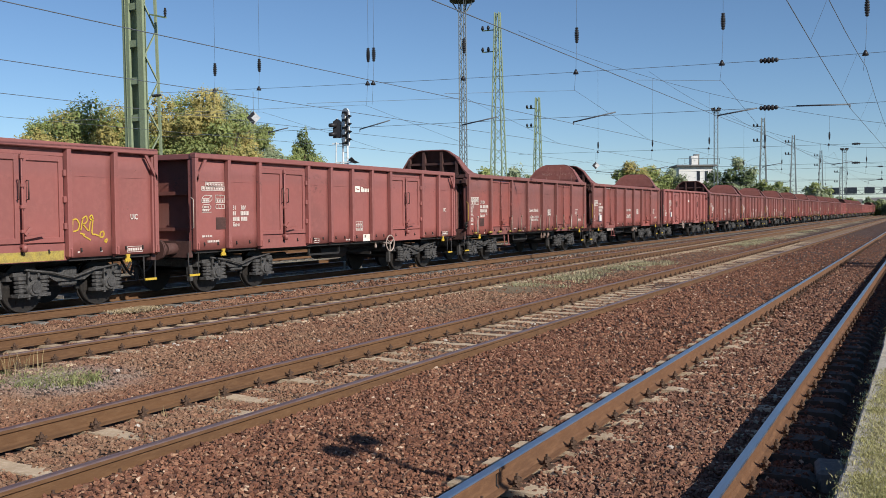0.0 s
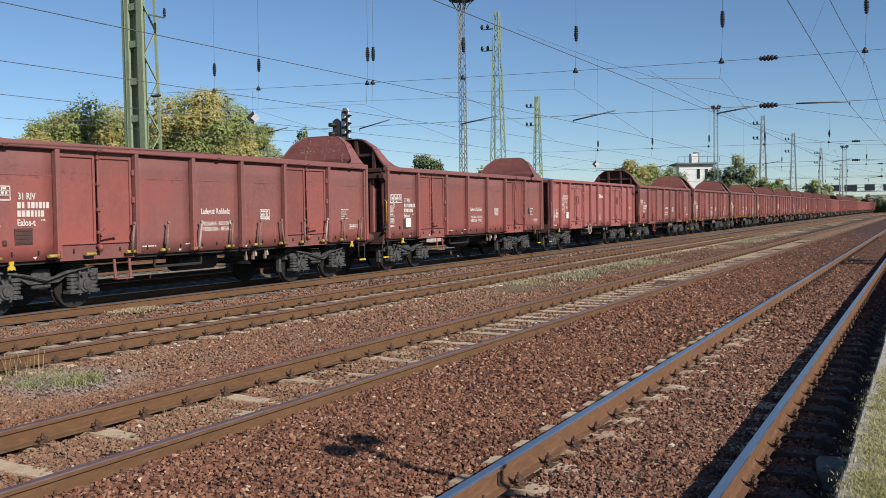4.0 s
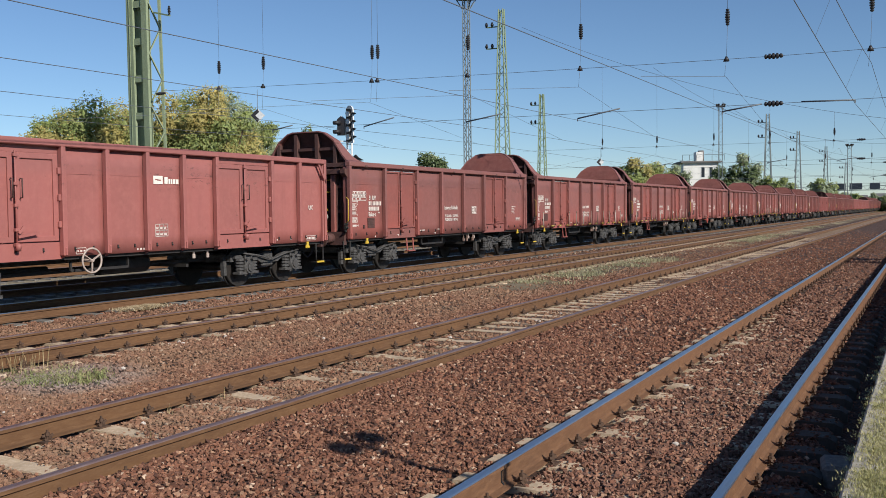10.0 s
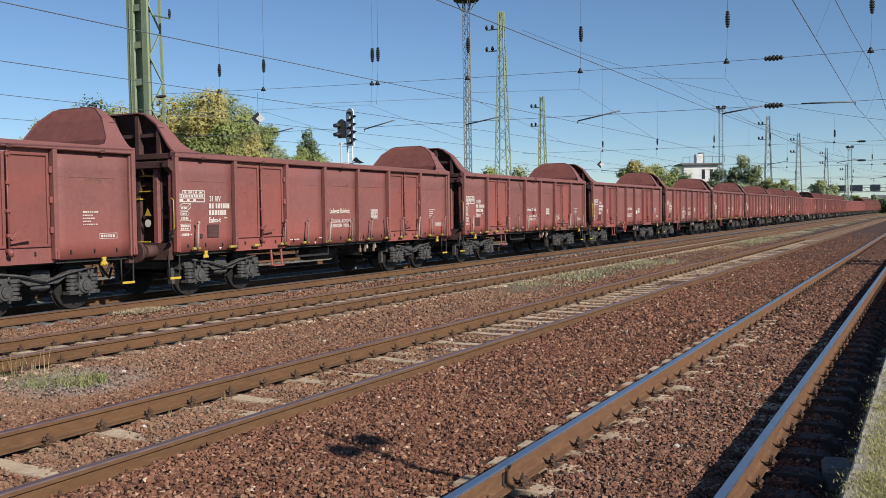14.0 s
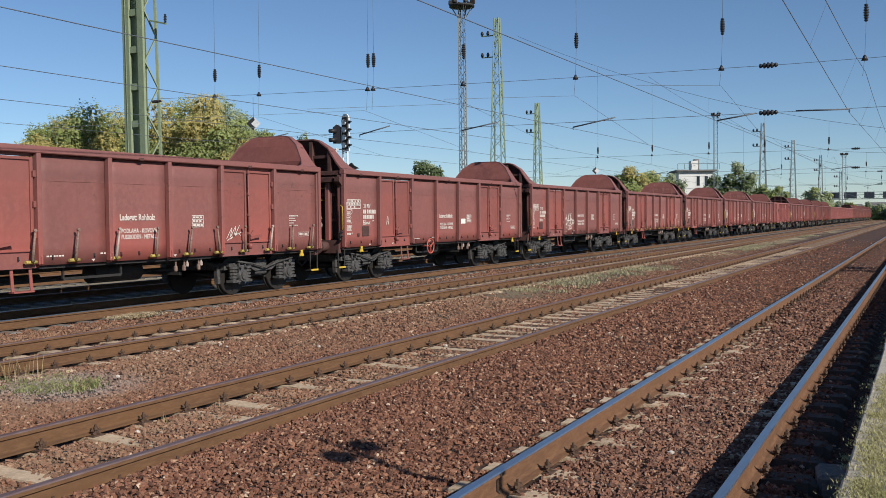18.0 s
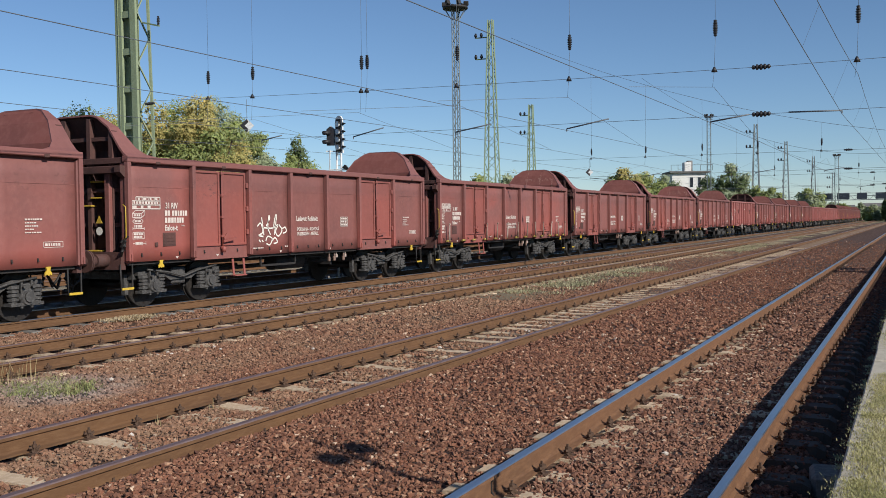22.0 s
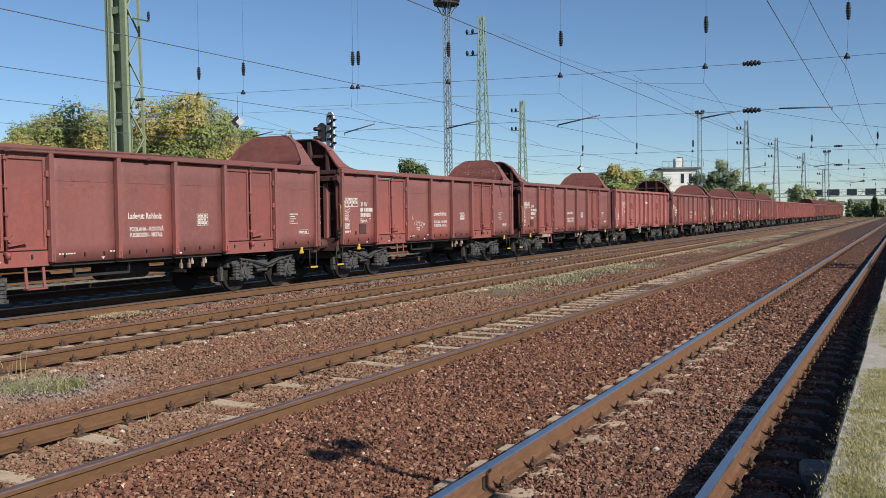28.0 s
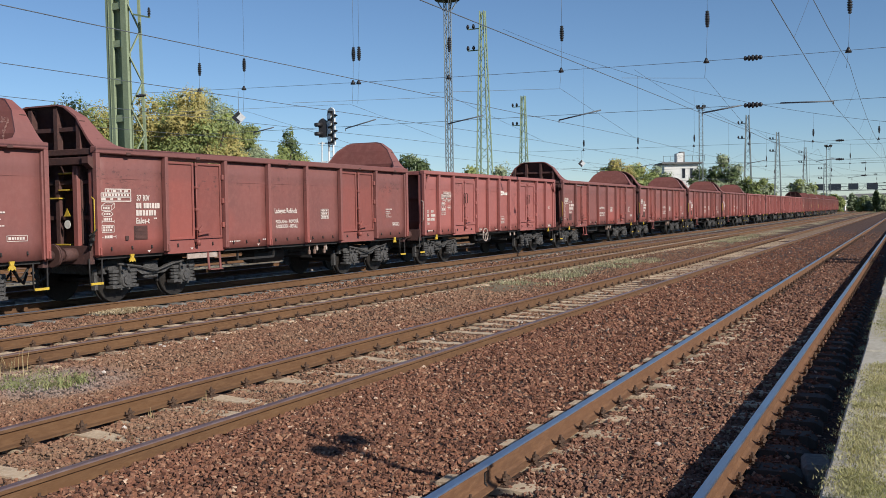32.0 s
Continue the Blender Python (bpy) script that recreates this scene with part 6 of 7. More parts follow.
def big_mast():
    m = thing("lattice_mast", "tall green battened and latticed overhead-line mast behind the train", "mast", "overhead line masts", "", pose(-32.03, 33.4, BED - 0.1))
    H = 17.5
    # two broad channels in front, two slim angles behind
    for x0, x1, wd in ((-0.47, -0.60, 0.36), (0.42, 0.24, 0.30)):
        for d in (-0.5, 0.5):
            bm = BM()
            strut(bm, (x0 + d * (wd - 0.14), -0.35, 0), (x1 + d * (wd - 0.14), -0.35, H), 0.13, 0.16)
            part("leg_flange", bm, PALEMAST, m)
        bm = BM()
        strut(bm, (x0, -0.31, 0), (x1, -0.31, H), wd - 0.1, 0.03)
        part("leg_web", bm, PALEMAST, m)
    # deep web between the columns, mostly in their shade
    bm = BM()
    strut(bm, (-0.27, -0.08, 0), (-0.42, -0.08, H), 0.03, 0.40)
    part("leg_side_plate", bm, PALEMAST, m)
    bm = BM()
    strut(bm, (0.30, -0.12, 0), (0.12, -0.12, H), 0.03, 0.42)
    part("leg_side_plate", bm, PALEMAST, m)
    for x0, x1 in ((-0.47, -0.62), (0.80, 0.42)):
        bm = BM()
        strut(bm, (x0, 0.42, 0), (x1, 0.30, H), 0.11, 0.11)
        part("leg", bm, PALEMAST, m)
    for i in range(1, 11):
        z = i * 1.68 - 0.2
        t = z / H
        bm = BM()
        strut(bm, (-0.47 - 0.15 * t, -0.36, z), (0.42 - 0.18 * t, -0.36, z), 0.03, 0.30)
        part("batten", bm, PALEMAST, m)
    for side in (-1, 1):
        n = 15
        for i in range(n):
            z0, z1 = H * i / n, H * (i + 1) / n

            def end(f, z):
                t = z / H
                if side > 0:
                    return ((0.55 - 0.18 * t, -0.28, z), (0.80 - 0.38 * t, 0.42 - 0.12 * t, z))[f]
                return ((-0.47 - 0.15 * t, -0.28, z), (-0.47 - 0.15 * t, 0.42 - 0.12 * t, z))[f]
            bm = BM()
            strut(bm, end(i % 2, z0), end(1 - i % 2, z1), 0.08, 0.05)
            part("brace", bm, PALEMAST, m)
    bm = BM()
    box(bm, -1.0, 1.1, -0.7, 0.8, -0.3, 0.12, 0.03)
    part("foundation", bm, CONC, m)
    return m


def masts():
    a = big_mast()
    bm = BM()
    strut(bm, (0.5, 0, 11.2), (1.5, 0, 10.95), 0.07, 0.07)
    part("bracket", bm, GREENMAST, a)
    insulator("insulator", a, (1.45, 0, 10.98), (1.45, 0, 11.40), 0.075, 6)
    insulator("insulator", a, (0.95, -0.4, 7.45), (1.5, -0.4, 7.45), 0.075, 6)
    c = lattice_mast("tall green lattice overhead-line mast with side arms", -33.95, SPAN2, 1.40, 1.2, 0.38, 0.36, 19.8, 22, 0.095, GREENMAST)
    side_arms(c, (18.3, 16.4), 1.45, GREENMAST)
    for x, y, h, w, mt in ((-52.3, 136.8, 19.4, 1.5, GREENMAST), (-27.4, 190.7, 19.6, 1.7, GREYMAST), (-27.0, 234.5, 19.3, 1.7, GREYMAST), (-26.8, 298.5, 19.3, 1.7, GREYMAST), (-21.5, 300, 14.5, 1.2, GREYMAST)):
        m = lattice_mast("distant lattice overhead-line mast with side arms", x, y, w, w * 0.8, 0.5, 0.5, h, 16, 0.13, mt, single=True)
        side_arms(m, (h - 1.6, h - 4.4), 1.7, mt, 1.3)
    for x, y, h, w, r in ((-30.1, 63.6, 17.5, 0.40, 0.80), (-26.6, 140.4, 16.4, 0.52, 0.55), (-19.4, 282.0, 18.3, 0.95, 0.85)):
        m = lattice_mast("slim grey lattice floodlight tower", x, y, w, w, w * 0.95, w * 0.95, h, 34, 0.075 * r, GREYMAST, name="floodlight_tower", single=True)
        tagged(m, category="floodlight tower", group="floodlight towers")
        bm = BM()
        tube(bm, (0, 0, h - 0.1), (0, 0, h + 0.05), 1.15 * r, 14)
        part("lamp_platform", bm, BLACK, m)
        bm = BM()
        for i in range(8):
            bm = BM()
            q = i * math.tau / 8
            strut(bm, (1.1 * r * math.cos(q), 1.1 * r * math.sin(q), h), (0.35 * math.cos(q), 0.35 * math.sin(q), h - 1.0 * r), 0.05 * r)
            part("platform_brace", bm, GREYMAST, m)
        for i in range(6):
            q = i * math.tau / 6 + 0.3
            bm = BM()
            box(bm, -0.22 * r, 0.22 * r, -0.12, 0.12, 0, 0.42 * r, 0.03)
            part("floodlight", bm, BLACK, m, "", pose(1.0 * r * math.cos(q), 1.0 * r * math.sin(q), h + 0.1, 20, 0, math.degrees(q)))
    # head span close by
    arms = [((-11.39, 5.02), (-9.82, 5.29)), ((-6.28, 4.98), (-5.0, 5.16)), ((-2.14, 5.12), (-3.76, 5.16)), ((-15.85, 5.13), (-14.39, 5.36)), ((-20.43, 5.18), (-19.03, 5.47)), ((-24.98, 5.25), (-23.95, 5.41))]
    head_span(SPAN1, lambda x: 9.7 + ((x + 9) / 23) ** 2 * 7.6, HANG_X, lambda x: 6.70 + 0.00042 * (x + 2) ** 2 + 0.010 * max(0, -x - 4), lambda x: 5.14 + 0.007 * max(0, -x - 3), 8.13, 0.010, arms, "head span of thin wires over the tracks")
    arms2 = [((-11.4, 5.2), (-9.9, 5.45)), ((-6.3, 5.2), (-4.9, 5.4)), ((-24.9, 5.2), (-23.0, 5.0)), ((-20.2, 5.2), (-18.8, 5.45))]
    head_span(SPAN2, lambda x: 7.9 + ((x + 0.5) / 33.5) ** 2 * 6.0 + max(0, -x - 1) / 33 * 4.8, [-1.9] + [-6.5, -11.2, -15.5, -20.1, -24.75], lambda x: 6.72 + 0.006 * max(0, -x - 4), lambda x: 5.3, 7.40, 0.014, arms2, "farther head span of thin wires")
    for y in (124.0, 170.0, 234.5):
        head_span(y, lambda x: 9.0 + ((x + 4) / 24) ** 2 * 8, [-1.9, -6.1, -11.2, -15.6, -20.1], lambda x: 6.8, lambda x: 5.3, 7.7, 0.018, [((-6.3, 5.1), (-4.5, 5.3)), ((-15.8, 5.1), (-14.2, 5.3))], "distant head span of thin wires")
    # wires along the tracks
    holds = (-12.0, SPAN1, SPAN2, 124.0, 170.0, 234.5, 300.0)
    for k, x in enumerate(TRACKS[:6]):
        cw = thing("catenary", "thin overhead contact wire and messenger wire above a track", "overhead wire", "catenaries along the tracks", "", pose(x, 0, 0))
        con, mes, drop = [], [], []
        for j, (ya, yb) in enumerate(zip(holds, holds[1:])):
            n = 10
            s1, s2 = ((0.02, -0.28) if j % 2 == 0 else (-0.28, 0.02)) if k else ((0.30, -0.25) if j % 2 == 0 else (-0.25, 0.30))
            for i in range(n + (j == len(holds) - 2)):
                f = i / n
                y = ya + (yb - ya) * f
                con.append((s1 + (s2 - s1) * f, y, 4.70 + 0.0115 * min(max(y - 8, 0), 33) if k else 5.0))
                mes.append((0.22, y, 6.25 - 0.55 * 4 * f * (1 - f)))
                if i % 2 == 1:
                    drop.append((con[-1], mes[-1]))
        bm = BM()
        path(bm, con, 0.008, 5)
        part("contact_wire", bm, WIREMAT, cw)
        if k == 0:
            bm = BM()
            path(bm, mes, 0.008, 5)
            part("messenger_wire", bm, WIREMAT, cw)
            for a_, b_ in drop[:14]:
                bm = BM()
                tube(bm, a_, b_, 0.003, 5)
                part("dropper", bm, WIREMAT, cw)
        else:
            for yh in (SPAN1, SPAN2):
                bm = BM()
                path(bm, [(-0.15, yh - 10.5, 4.92), (-0.10, yh, 6.15), (-0.15, yh + 10.5, 5.08)], 0.006, 5)
                part("bridle", bm, WIREMAT, cw)


masts()


def signal():
    s = thing("railway_signal", "light grey post signal with four lamps and a small two-lamp head", "railway signal", "", "", pose(-18.0, 28.45, 0))
    bm = BM()
    for dx in (-0.09, 0.09):
        tube(bm, (dx, 0, BED), (dx, 0, 4.3), 0.035, 8)
    for i in range(22):
        tube(bm, (-0.09, 0, i * 0.19 + 0.1), (0.09, 0, i * 0.19 + 0.1), 0.012, 6)
    part("post", bm, GREYPAINT, s)
    bm = BM()
    pts = [(0.19 * math.cos(q), 0.0, 5.24 + 0.18 * math.sin(q)) for q in (0, 0.52, 1.05, 1.57, 2.09, 2.62, math.pi)] + [(-0.19, 0, 4.12), (0.19, 0, 4.12)]
    plate(bm, pts, (0, 1, 0), 0.05)
    head = part("signal_head", bm, GREYPAINT, s, "white-edged backboard", pose(0.08, -0.12, 0, 0, 0, -18))
    bm = BM()
    box(bm, -0.135, 0.135, -0.03, 0.0, 4.18, 5.30, 0.01)
    part("backboard", bm, BLACK, head)
    for i in range(4):
        z = 4.33 + i * 0.265
        bm = BM()
        tube(bm, (0, -0.035, z), (0, -0.085, z), 0.10, 14)
        part("lens", bm, LENSMAT2, head, "pale unlit lens")
        bm = BM()
        arc = [(0.105 * math.cos(math.pi * q / 9), z + 0.105 * math.sin(math.pi * q / 9)) for q in range(10)]
        rows_ = [[bm.verts.new((x * k, yy, z + (zz - z) * k)) for x, zz in arc] for k, yy in ((1.0, -0.03), (0.98, -0.09), (0.93, -0.09), (0.95, -0.03))]
        for q in range(4):
            for j in range(9):
                bm.faces.new((rows_[q][j], rows_[q][j + 1], rows_[(q + 1) % 4][j + 1], rows_[(q + 1) % 4][j]))
        part("hood", bm, BLACK, head)
        bm = BM()
        plate(bm, [(0.185, -0.02, z + 0.05), (0.34, -0.04, z), (0.185, -0.02, z - 0.04)], (0, 1, 0), 0.08)
        part("side_hood", bm, BLACK, head)
    bm = BM()
    plate(bm, [(-0.13, 0, 4.36), (0.13, 0, 4.36), (0.13, 0, 4.90), (0.0, 0, 5.0), (-0.13, 0, 4.90)], (0, 1, 0), 0.14)
    small = part("small_head", bm, INSUL, s, "black two-lamp head with white rim", pose(-0.22, -0.20, 0.06, 0, 0, 20))
    bm = BM()
    plate(bm, [(-0.15, 0.10, 4.34), (0.15, 0.10, 4.34), (0.15, 0.10, 4.91), (0.0, 0.10, 5.03), (-0.15, 0.10, 4.91)], (0, 1, 0), 0.03)
    part("rim", bm, GREYPAINT, small)
    for z in (4.47, 4.78):
        bm = BM()
        tube(bm, (-0.02, 0, z), (-0.22, -0.16, z - 0.02), 0.085, 12, 0.065)
        part("hood", bm, INSUL, small)
    bm = BM()
    strut(bm, (-0.40, -0.2, 4.20), (0.1, 0, 4.20), 0.04)
    strut(bm, (-0.28, -0.2, 3.55), (0.40, 0, 3.55), 0.04)
    strut(bm, (-0.26, -0.2, 3.55), (-0.24, -0.2, 4.25), 0.03)
    part("bracket", bm, GREYPAINT, s)
    bm = BM()
    plate(bm, [(0.16, -0.1, 3.62), (0.42, -0.12, 3.50), (0.60, -0.12, 3.52), (0.40, -0.12, 3.62), (0.3, -0.12, 3.72)], (0, 1, 0), 0.08)
    part("lower_lamp", bm, BLACK, s)


LENSMAT2 = material("pale_signal_lens", (0.72, 0.75, 0.75), (0.6, 0.63, 0.63), (0.8, 0.8, 0.8), rough=0.3, bump=0)
signal()


BOARDGREY = material("pale_board_paint", (0.60, 0.61, 0.61), (0.50, 0.51, 0.51), rough=0.7, bump=0.05)


def diamond_boards():
    for x, y, z, sc in ((-25.75, SPAN1, 5.92, 1.0), (-24.95, SPAN2, 5.70, 1.1)):
        t = thing("hanging_board", "pale diamond board with dark chevron hung from the wires", "sign", "diamond boards on the wires", "", pose(x, y, z, 0, 0, 30))
        bm = BM()
        r = 0.30 * sc
        plate(bm, [(-r, 0, 0), (0, 0, -r), (r, 0, 0), (0, 0, r)], (0, 1, 0), 0.02)
        part("board", bm, BOARDGREY, t)
        bm = BM()
        for q in (1, -1):
            plate(bm, [(-r, -0.012, 0), (-r + 0.20 * sc, -0.012, 0), (0.06, -0.012, q * (r - 0.15 * sc)), (0, -0.012, q * r)], (0, 1, 0), 0.008)
        part("chevron", bm, INSUL, t)
        bm = BM()
        tube(bm, (0, 0, r), (0, 0, 1.12), 0.010, 5)
        part("hanger", bm, WIREMAT, t)


diamond_boards()


# ---- platform lamps, whose shadows fall on the ballast ----
def platform_lamp(x, y, h, heads=True):
    t = thing("platform_lamp", "slim steel platform lamp with two round heads", "street lamp", "platform lamps", "", pose(x, y, PLATFORM_TOP))
    bm = BM()
    tube(bm, (0, 0, -0.05), (0, 0, h + 0.20), 0.055, 10, 0.030)
    part("pole", bm, GREYPAINT, t)
    for s in (-1, 1):
        bm = BM()
        tube(bm, (0, 0, h - 0.25), (0, s * 0.22, h - 0.16), 0.022, 8)
        part("arm", bm, GREYPAINT, t)
        bm = BM()
        bmesh.ops.create_uvsphere(bm, u_segments=14, v_segments=8, radius=0.14)
        for v in bm.verts:
            v.co.z *= 0.72
            v.co += Vector((0, s * 0.20, h - 0.14))
        part("lamp_head", bm, GREYPAINT, t)


def lamp_for(sx, sy, h):
    """Where a lamp of height h stands whose top throws its shadow at (sx, sy)."""
    drop = PLATFORM_TOP + h - BED
    k = drop / SUN_WAY.z
    return sx + SUN_WAY.x * k, sy + SUN_WAY.y * k


lx, ly = lamp_for(-4.50, 6.76, 3.9)
platform_lamp(lx, ly, 3.9)


def shadow_boards():
    """Unseen boards added on the platform to throw broad shadows across the nearest track."""
    for y0, y1, z0, z1, posts in ((34.0, 35.1, 1.3, 2.5, (34.15,)), (36.0, 37.1, 1.3, 2.5, (36.95,))):
        t = thing("notice_board", "plain grey board on steel posts, unseen, added for its shadow", "notice board", "platform boards", "", pose(1.5, 0, PLATFORM_TOP - 0.03))
        base = BED - PLATFORM_TOP + 0.03
        bm = BM()
        box(bm, -0.03, 0.03, y0, y1, z0 + base, z1 + base, 0.01)
        part("board", bm, GREYPAINT, t)
        for y in posts:
            bm = BM()
            tube(bm, (0.06, y, -0.1), (0.06, y, z1 + 1.0 + base), 0.05, 8)
            part("post", bm, GREYMAST, t)


shadow_boards()


# ---- trees ----
def crown(bm_unused, clumps, leaves, size, mat, seed, name="crown"):
    """Leaf clumps: clumps (x, y, z, rx, ry, rz); leaves spread through the shells of the clumps as small tilted quads."""
    rng = np.random.default_rng(seed)
    C = np.array(clumps)
    area = C[:, 3] * C[:, 4] + C[:, 5] * C[:, 3]
    pick = rng.choice(len(C), leaves, p=area / area.sum())
    d = rng.normal(size=(leaves, 3))
    d /= np.linalg.norm(d, axis=1, keepdims=True)
    inner = rng.random(leaves) < 0.16
    rad = np.where(inner, rng.uniform(0.45, 0.72, leaves), rng.uniform(0.55, 1.04, leaves) ** 0.5)
    lump = 1 + 0.22 * np.sin(d[:, 0] * 7 + pick) * np.sin(d[:, 1] * 6 + pick * 2) + 0.15 * np.sin(d[:, 2] * 11 + pick)
    p = C[pick, :3] + d * C[pick, 3:6] * (rad * lump)[:, None]
    n = d * 0.6 + rng.normal(size=(leaves, 3)) * 0.40 + np.array(SUN_WAY) * 0.6
    n /= np.linalg.norm(n, axis=1, keepdims=True)
    t = np.cross(n, rng.normal(size=(leaves, 3)))
    t /= np.linalg.norm(t, axis=1, keepdims=True)
    b = np.cross(n, t)
    sz = size * (rng.uniform(0.6, 1.3, leaves) * np.where(inner, 2.6, 1.0))[:, None]
    v = np.stack([p - t * sz * 0.9, p - b * sz * 0.45 + n * sz * 0.1, p + t * sz * 0.9, p + b * sz * 0.45 + n * sz * 0.1], 1).reshape(-1, 3)
    f = np.arange(leaves * 4).reshape(-1, 4)
    return raw_mesh(name, v, f, mat, 4)


def tree(x, y, h, w, mats, label, seed, leaves=7000, size=0.13, shape="round", low=0.12, category="tree", clump_n=16):
    rng = random.Random(seed)
    t = thing("tree" if category == "tree" else "bush", label, category, "trees behind the tracks", "", pose(x, y, BED - 0.05))
    bm = BM()
    lean = rng.uniform(-0.2, 0.2)
    hub = h * (0.30 if shape != "poplar" else 0.6)
    tube(bm, (0, 0, 0), (lean, 0, hub), 0.028 * h, 9, 0.018 * h)
    limbs = []
    clumps = []
    for i in range(clump_n):
        a = i * 2.399 + rng.uniform(-0.4, 0.4)
        if shape == "poplar":
            u = (i + 0.5) / clump_n
            z = h * (low + (0.96 - low) * u)
            r = w / 2 * (0.75 * math.sin(math.pi * min(1, 0.18 + 0.80 * u)) + 0.08)
            cx, cy = r * 0.55 * math.cos(a), r * 0.55 * math.sin(a)
            cr = r * 0.62
            clumps.append((cx, cy, z, cr, cr, h * 0.075))
        else:
            # evenly round the shell of an egg
            u = (i + 0.5) / clump_n
            zc = low + (0.90 - low) * u
            ring = math.sqrt(max(0.02, 1 - ((zc - 0.45) / 0.52) ** 2)) * rng.uniform(0.80, 1.0)
            cr = w * rng.uniform(0.15, 0.21)
            clumps.append((ring * (w / 2 - cr * 0.6) * math.cos(a), ring * (w / 2 - cr * 0.6) * math.sin(a), h * zc - cr * 0.15 + rng.uniform(-0.05, 0.04) * h, cr, cr, cr * 0.85))
        cx, cy, cz = clumps[-1][:3]
        tube(bm, (lean, 0, min(hub, cz * 0.8)), (cx, cy, cz), 0.010 * h, 6, 0.003 * h)
    if shape == "round":
        clumps.append((0, 0, h * 0.52, w * 0.36, w * 0.36, h * 0.36))
        clumps.append((0, 0, h * 0.40, w * 0.40, w * 0.40, h * 0.30))
    part("trunk", bm, BARK, t)
    mats = mats if isinstance(mats, (list, tuple)) else [mats]
    for j, mt in enumerate(mats):
        sub = clumps[j::len(mats)]
        part("crown", crown(None, sub, leaves // len(mats), size, mt, seed * 7 + j), None, t)
    return t


def trees():
    # golden and green thicket on the near side
    tree(-39.0, 34.7, 7.1, 4.6, [LEAF_GREEN, LEAF_GOLD, LEAF_GREEN], "dense green broad-leaved tree behind the train", 1, 36000, 0.066, clump_n=34)
    tree(-38.4, 35.7, 7.9, 5.4, [LEAF_GREEN, LEAF_GREEN, LEAF_GOLD], "dense green broad-leaved tree behind the train", 22, 36000, 0.066, clump_n=34)
    tree(-38.0, 36.6, 8.3, 6.2, [LEAF_GOLD, LEAF_GREEN], "yellowing broad-leaved tree behind the train", 2, 36000, 0.066, clump_n=34)
    tree(-36.4, 38.4, 8.0, 6.0, [LEAF_GOLD, LEAF_GOLD, LEAF_GREEN], "yellowing broad-leaved tree behind the train", 3, 36000, 0.066, clump_n=34)
    tree(-34.6, 39.3, 8.9, 5.8, [LEAF_GOLD, LEAF_GOLD, LEAF_GOLD, LEAF_GREEN], "golden yellow broad-leaved tree behind a green mast", 4, 39000, 0.066, clump_n=36)
    tree(-32.2, 38.7, 8.0, 5.0, [LEAF_GOLD, LEAF_GOLD, LEAF_GREEN], "golden green broad-leaved tree behind the train", 23, 33000, 0.066, clump_n=32)
    tree(-33.5, 41.5, 8.9, 3.9, [LEAF_SILVER, LEAF_SILVER, LEAF_GREEN], "silvery green willow-like tree behind the train", 5, 33000, 0.058, clump_n=34)
    tree(-32.3, 42.0, 7.5, 2.9, [LEAF_SILVER, LEAF_SILVER, LEAF_GREEN], "silvery green bushy tree behind the train", 6, 28000, 0.058, clump_n=30)
    tree(-31.5, 43.6, 6.1, 3.0, [LEAF_GREEN, LEAF_SILVER], "green bush behind the train", 16, 14000, 0.075, clump_n=26)
    tree(-31.95, 46.0, 7.0, 2.9, [LEAF_DARK, LEAF_GREEN], "slender dark green poplar", 7, 16000, 0.062, "poplar", clump_n=30)
    tree(-32.4, 48.8, 5.9, 3.6, LEAF_GREEN, "low green bush behind the signal", 8, 12000, 0.075, clump_n=26)
    tree(-34.3, 54.5, 5.2, 4.0, LEAF_DARK, "low dark green bush behind the signal", 18, 4000, 0.12)
    tree(-55.2, 106.5, 10.2, 5.6, [LEAF_SILVER, LEAF_DARK], "round grey-green tree in the distance", 9, 11000, 0.17)
    tree(-36.2, 82.5, 6.9, 4.2, LEAF_GREEN, "feathery green tree at the mast foot", 10, 4500, 0.13)
    tree(-33.8, 83.6, 7.0, 3.6, LEAF_SILVER, "feathery green tree at the mast foot", 11, 3500, 0.13)
    tree(-29.3, 105.5, 8.4, 4.6, [LEAF_GREEN, LEAF_GOLD], "yellow-green tree beside the track", 12, 7500, 0.16)
    tree(-29.4, 116.0, 7.9, 6.0, [LEAF_GREEN, LEAF_GREEN, LEAF_GOLD], "yellow-green tree before the white building", 13, 9000, 0.17)
    tree(-27.2, 117.5, 7.8, 4.4, [LEAF_DARK, LEAF_SILVER], "dark green tree before the white building", 14, 4500, 0.17)
    tree(-26.0, 158.0, 11.0, 6.6, [LEAF_DARK, LEAF_SILVER], "tall grey-green tree beyond the white building", 15, 5500, 0.22)
    tree(-29.5, 157.0, 8.9, 6.0, [LEAF_DARK], "dark green tree beyond the white building", 17, 4500, 0.22)
    tree(-22.6, 160.0, 7.5, 4.5, [LEAF_DARK, LEAF_GREEN], "green tree beyond the white building", 19, 3500, 0.22)
    tree(-32.0, 248.0, 9.3, 7.0, [LEAF_SILVER, LEAF_GREEN], "pale green distant tree", 20, 3000, 0.35)
    tree(-26.6, 290.0, 10.0, 9.0, [LEAF_SILVER, LEAF_GREEN], "green distant tree beneath a gantry", 21, 3500, 0.4)
    rng = random.Random(30)
    for i in range(16):
        x = -36 + i * 3.1 + rng.uniform(-1, 1)
        h = rng.uniform(4.6, 7.4)
        tree(x, 345 + rng.uniform(-12, 25), h, rng.uniform(4, 7), [rng.choice((LEAF_GREEN, LEAF_SILVER, LEAF_GREEN))], "distant green tree at the end of the yard", 40 + i, 2400, 0.36)
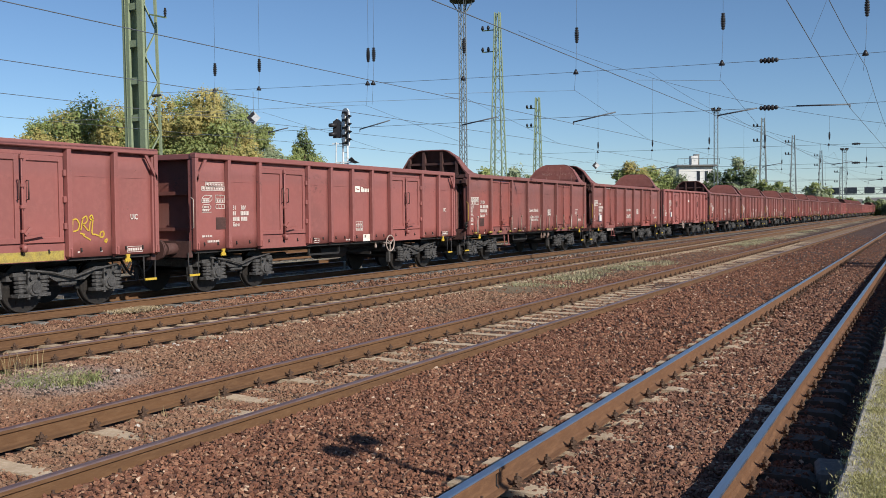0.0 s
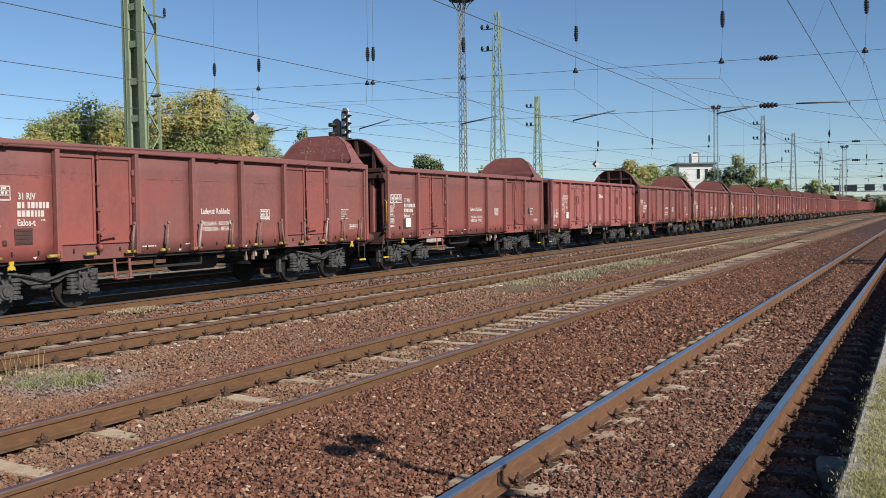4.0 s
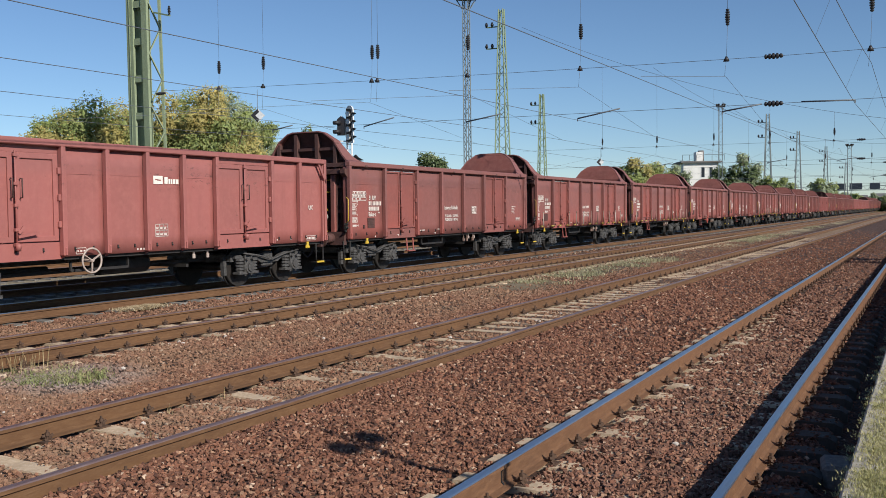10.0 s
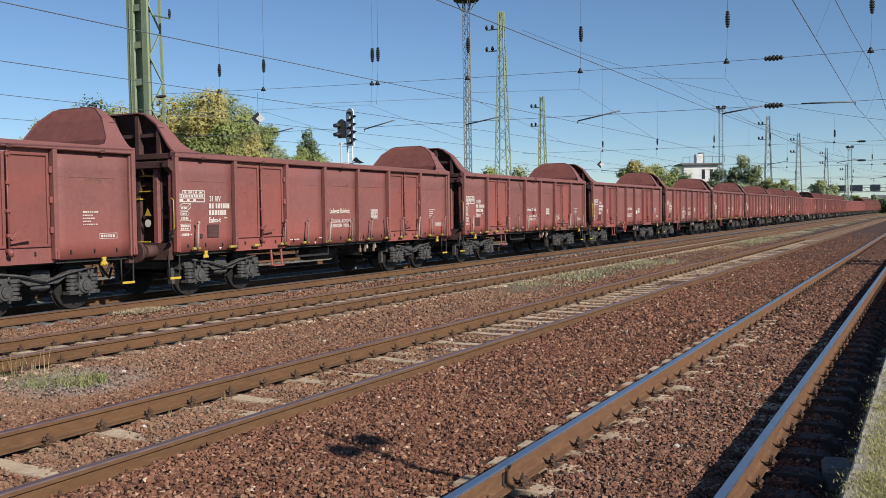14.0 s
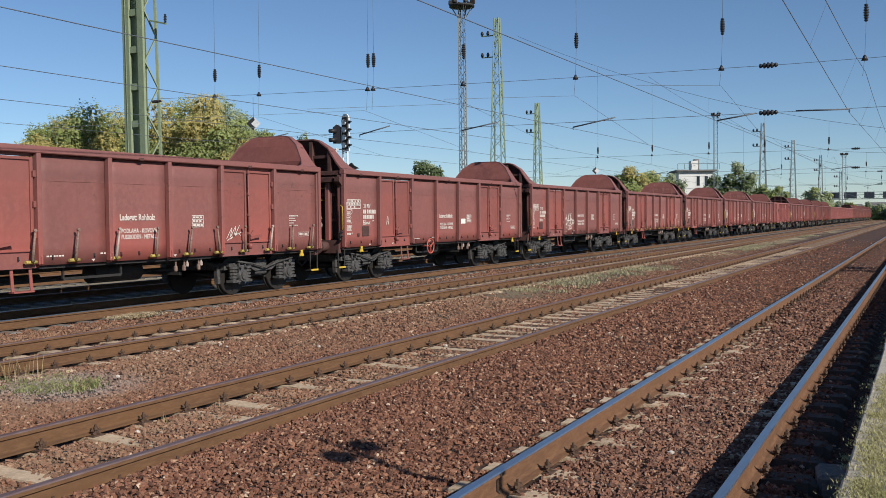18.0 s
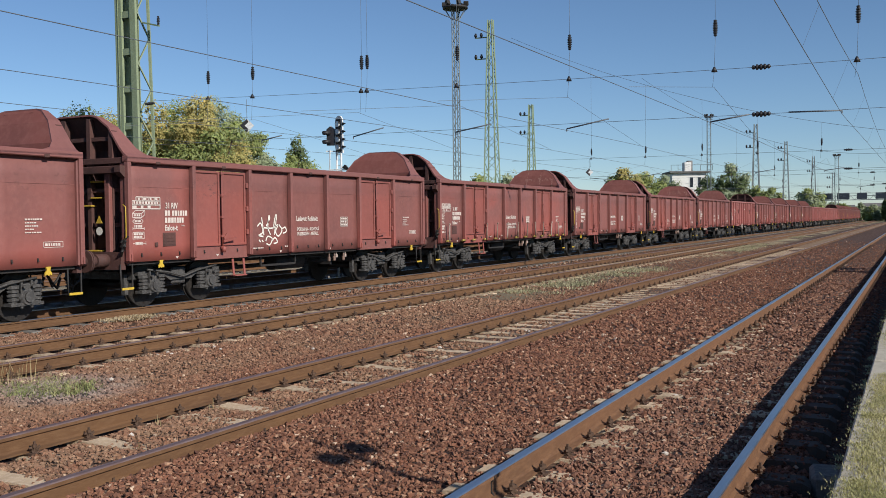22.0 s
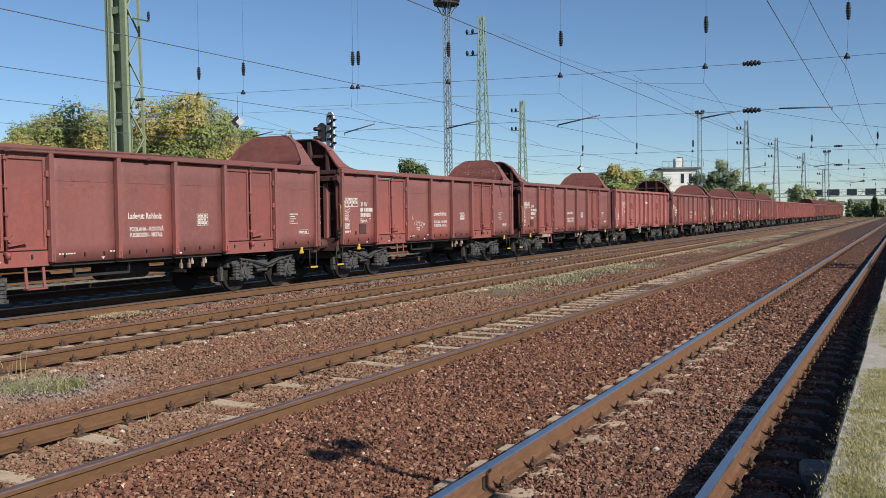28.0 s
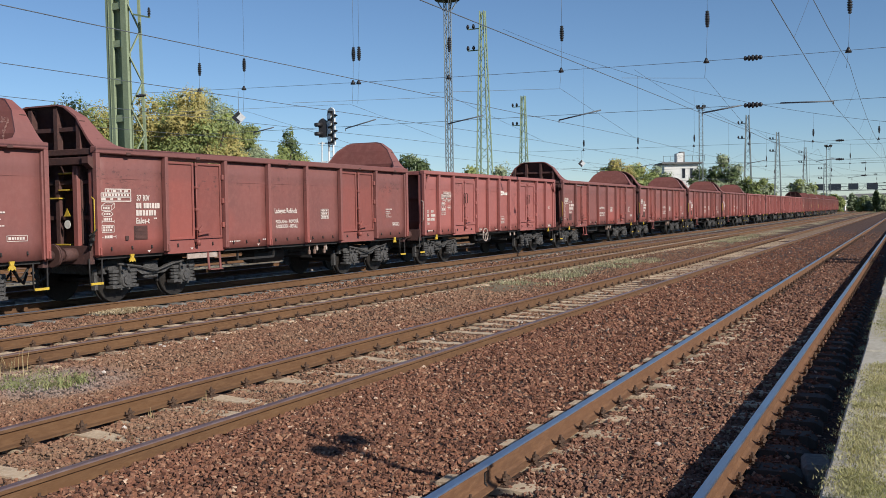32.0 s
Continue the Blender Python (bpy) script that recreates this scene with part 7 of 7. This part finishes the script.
    for x, y, h in ((-3.4, 318, 11.5), (-1.9, 322, 10.0), (-8.6, 325, 7.5), (3.5, 330, 9.5)):
        tree(x, y, h, 2.6, [LEAF_DARK], "distant slim dark conifer", 60 + int(h), 2600, 0.24, "poplar", clump_n=18)
    # low green bank all along the yard's far edge
    clumps = []
    for i in range(60):
        y = 18 + i * 5.2
        clumps.append((-46 - rng.uniform(0, 6), y, 0.9, 3.2, 3.4, rng.uniform(1.4, 2.6)))
    ob = new("far_hedge", crown(None, clumps, 16000, 0.35, LEAF_DARK, 77, "far_hedge"))
    tagged(ob, "continuous dark green hedge along the yard's edge", "hedge", kind="stuff")


trees()


# ---- buildings and distance ----
def building():
    b = thing("flat_roofed_building", "white plastered flat-roofed signal building with roof equipment", "building", "", "", pose(-37.3, 174.0, 0, 0, 0, 24))
    bm = BM()
    box(bm, -2.8, 3.2, -3.0, 3.0, BED - 0.1, 9.6, 0.02)
    part("wall", bm, PLASTER, b)
    bm = BM()
    box(bm, -3.3, 3.8, -3.6, 3.6, 9.6, 9.9, 0.03)
    part("roof", bm, ROOFMAT, b)
    for x in (0.6, 2.0):
        bm = BM()
        box(bm, x - 0.35, x + 0.35, -3.04, -2.99, 7.0, 8.9)
        wd = part("window", bm, GREYPAINT, b)
        bm = BM()
        box(bm, x - 0.27, x + 0.27, -3.06, -3.03, 7.1, 8.8)
        part("pane", bm, GLASS, wd)
    for y in (-1.5, 1.2):
        bm = BM()
        box(bm, 3.19, 3.24, y - 0.45, y + 0.45, 6.9, 8.9)
        wd = part("window", bm, GREYPAINT, b)
        bm = BM()
        box(bm, 3.23, 3.26, y - 0.37, y + 0.37, 7.0, 8.8)
        part("pane", bm, GLASS, wd)
    bm = BM()
    box(bm, -0.2, 1.0, -1, 1, 9.95, 11.6, 0.03)
    part("roof_housing", bm, PLASTER, b)
    bm = BM()
    tube(bm, (0.9, 0, 9.95), (0.9, 0, 11.9), 0.55, 12)
    part("roof_tank", bm, ROOFMAT, b)
    bm = BM()
    for x in (-3.1, -1.9, -0.7, 2.0, 3.2, 4.1):
        tube(bm, (x, -3.8, 9.95), (x, -3.8, 10.95), 0.04, 6)
    tube(bm, (-3.1, -3.8, 10.95), (4.1, -3.8, 10.95), 0.04, 6)
    part("roof_railing", bm, GREYMAST, b)
    # blue container roof behind the train
    c = thing("container", "dark blue steel container parked beyond the tracks", "container", "", "", pose(-26.8, 66.5, BED))
    bm = BM()
    box(bm, -1.2, 1.2, -3, 3, 0.9, 4.45, 0.03)
    for i in range(18):
        box(bm, 1.2, 1.23, -2.9 + i * 0.33, -2.76 + i * 0.33, 1.0, 4.3)
    part("box", bm, BLUETARP, c)
    bm = BM()
    box(bm, -1.1, 1.1, -2.9, 2.9, 0, 0.9)
    part("stand", bm, BLACK, c)
    # sign gantry across the far end
    g = thing("sign_gantry", "steel lattice gantry carrying dark square boards", "gantry", "", "", pose(-15, 302, 0))
    bm = BM()
    for z in (6.2, 7.4):
        for y in (-0.5, 0.5):
            strut(bm, (-24, y, z), (22, y, z), 0.14)
    for i in range(46):
        strut(bm, (-24 + i, -0.5, 6.2 if i % 2 else 7.4), (-23 + i, -0.5, 7.4 if i % 2 else 6.2), 0.08)
    part("beam", bm, GREYMAST, g)
    for x in (-23.5, 21.5):
        bm = BM()
        strut(bm, (x, 0, BED), (x, 0, 7.4), 0.45)
        part("gantry_leg", bm, GREYMAST, g)
    for x, w in ((-8.0, 2.6), (-4.0, 3.4), (1.0, 2.7), (6.0, 2.9), (11.0, 2.9)):
        bm = BM()
        box(bm, x - w / 2, x + w / 2, -0.85, -0.65, 6.4, 8.2, 0.04)
        part("board", bm, NIGHTBLUE, g, "dark square board")
    # pale buildings at the far end
    for x, y, w, h in ((-13, 420, 12, 5.0), (3, 440, 16, 5.5), (-30, 430, 14, 4.5)):
        q = thing("far_building", "low pale building beyond the yard's end", "building", "far buildings", "", pose(x, y, BED))
        bm = BM()
        box(bm, -w / 2, w / 2, -4, 4, 0, h)
        part("wall", bm, PLASTER, q)
        bm = BM()
        plate(bm, [(-w / 2 - 0.4, -4.4, h), (w / 2 + 0.4, -4.4, h), (w / 2 + 0.4, 0, h + 1.6), (-w / 2 - 0.4, 0, h + 1.6)], (0, 0, 1), 0.15)
        part("roof", bm, ROOFMAT, q)
        bm = BM()
        plate(bm, [(-w / 2 - 0.4, 4.4, h), (w / 2 + 0.4, 4.4, h), (w / 2 + 0.4, 0, h + 1.6), (-w / 2 - 0.4, 0, h + 1.6)], (0, 0, 1), 0.15)
        part("roof", bm, ROOFMAT, q)


building()

motions()
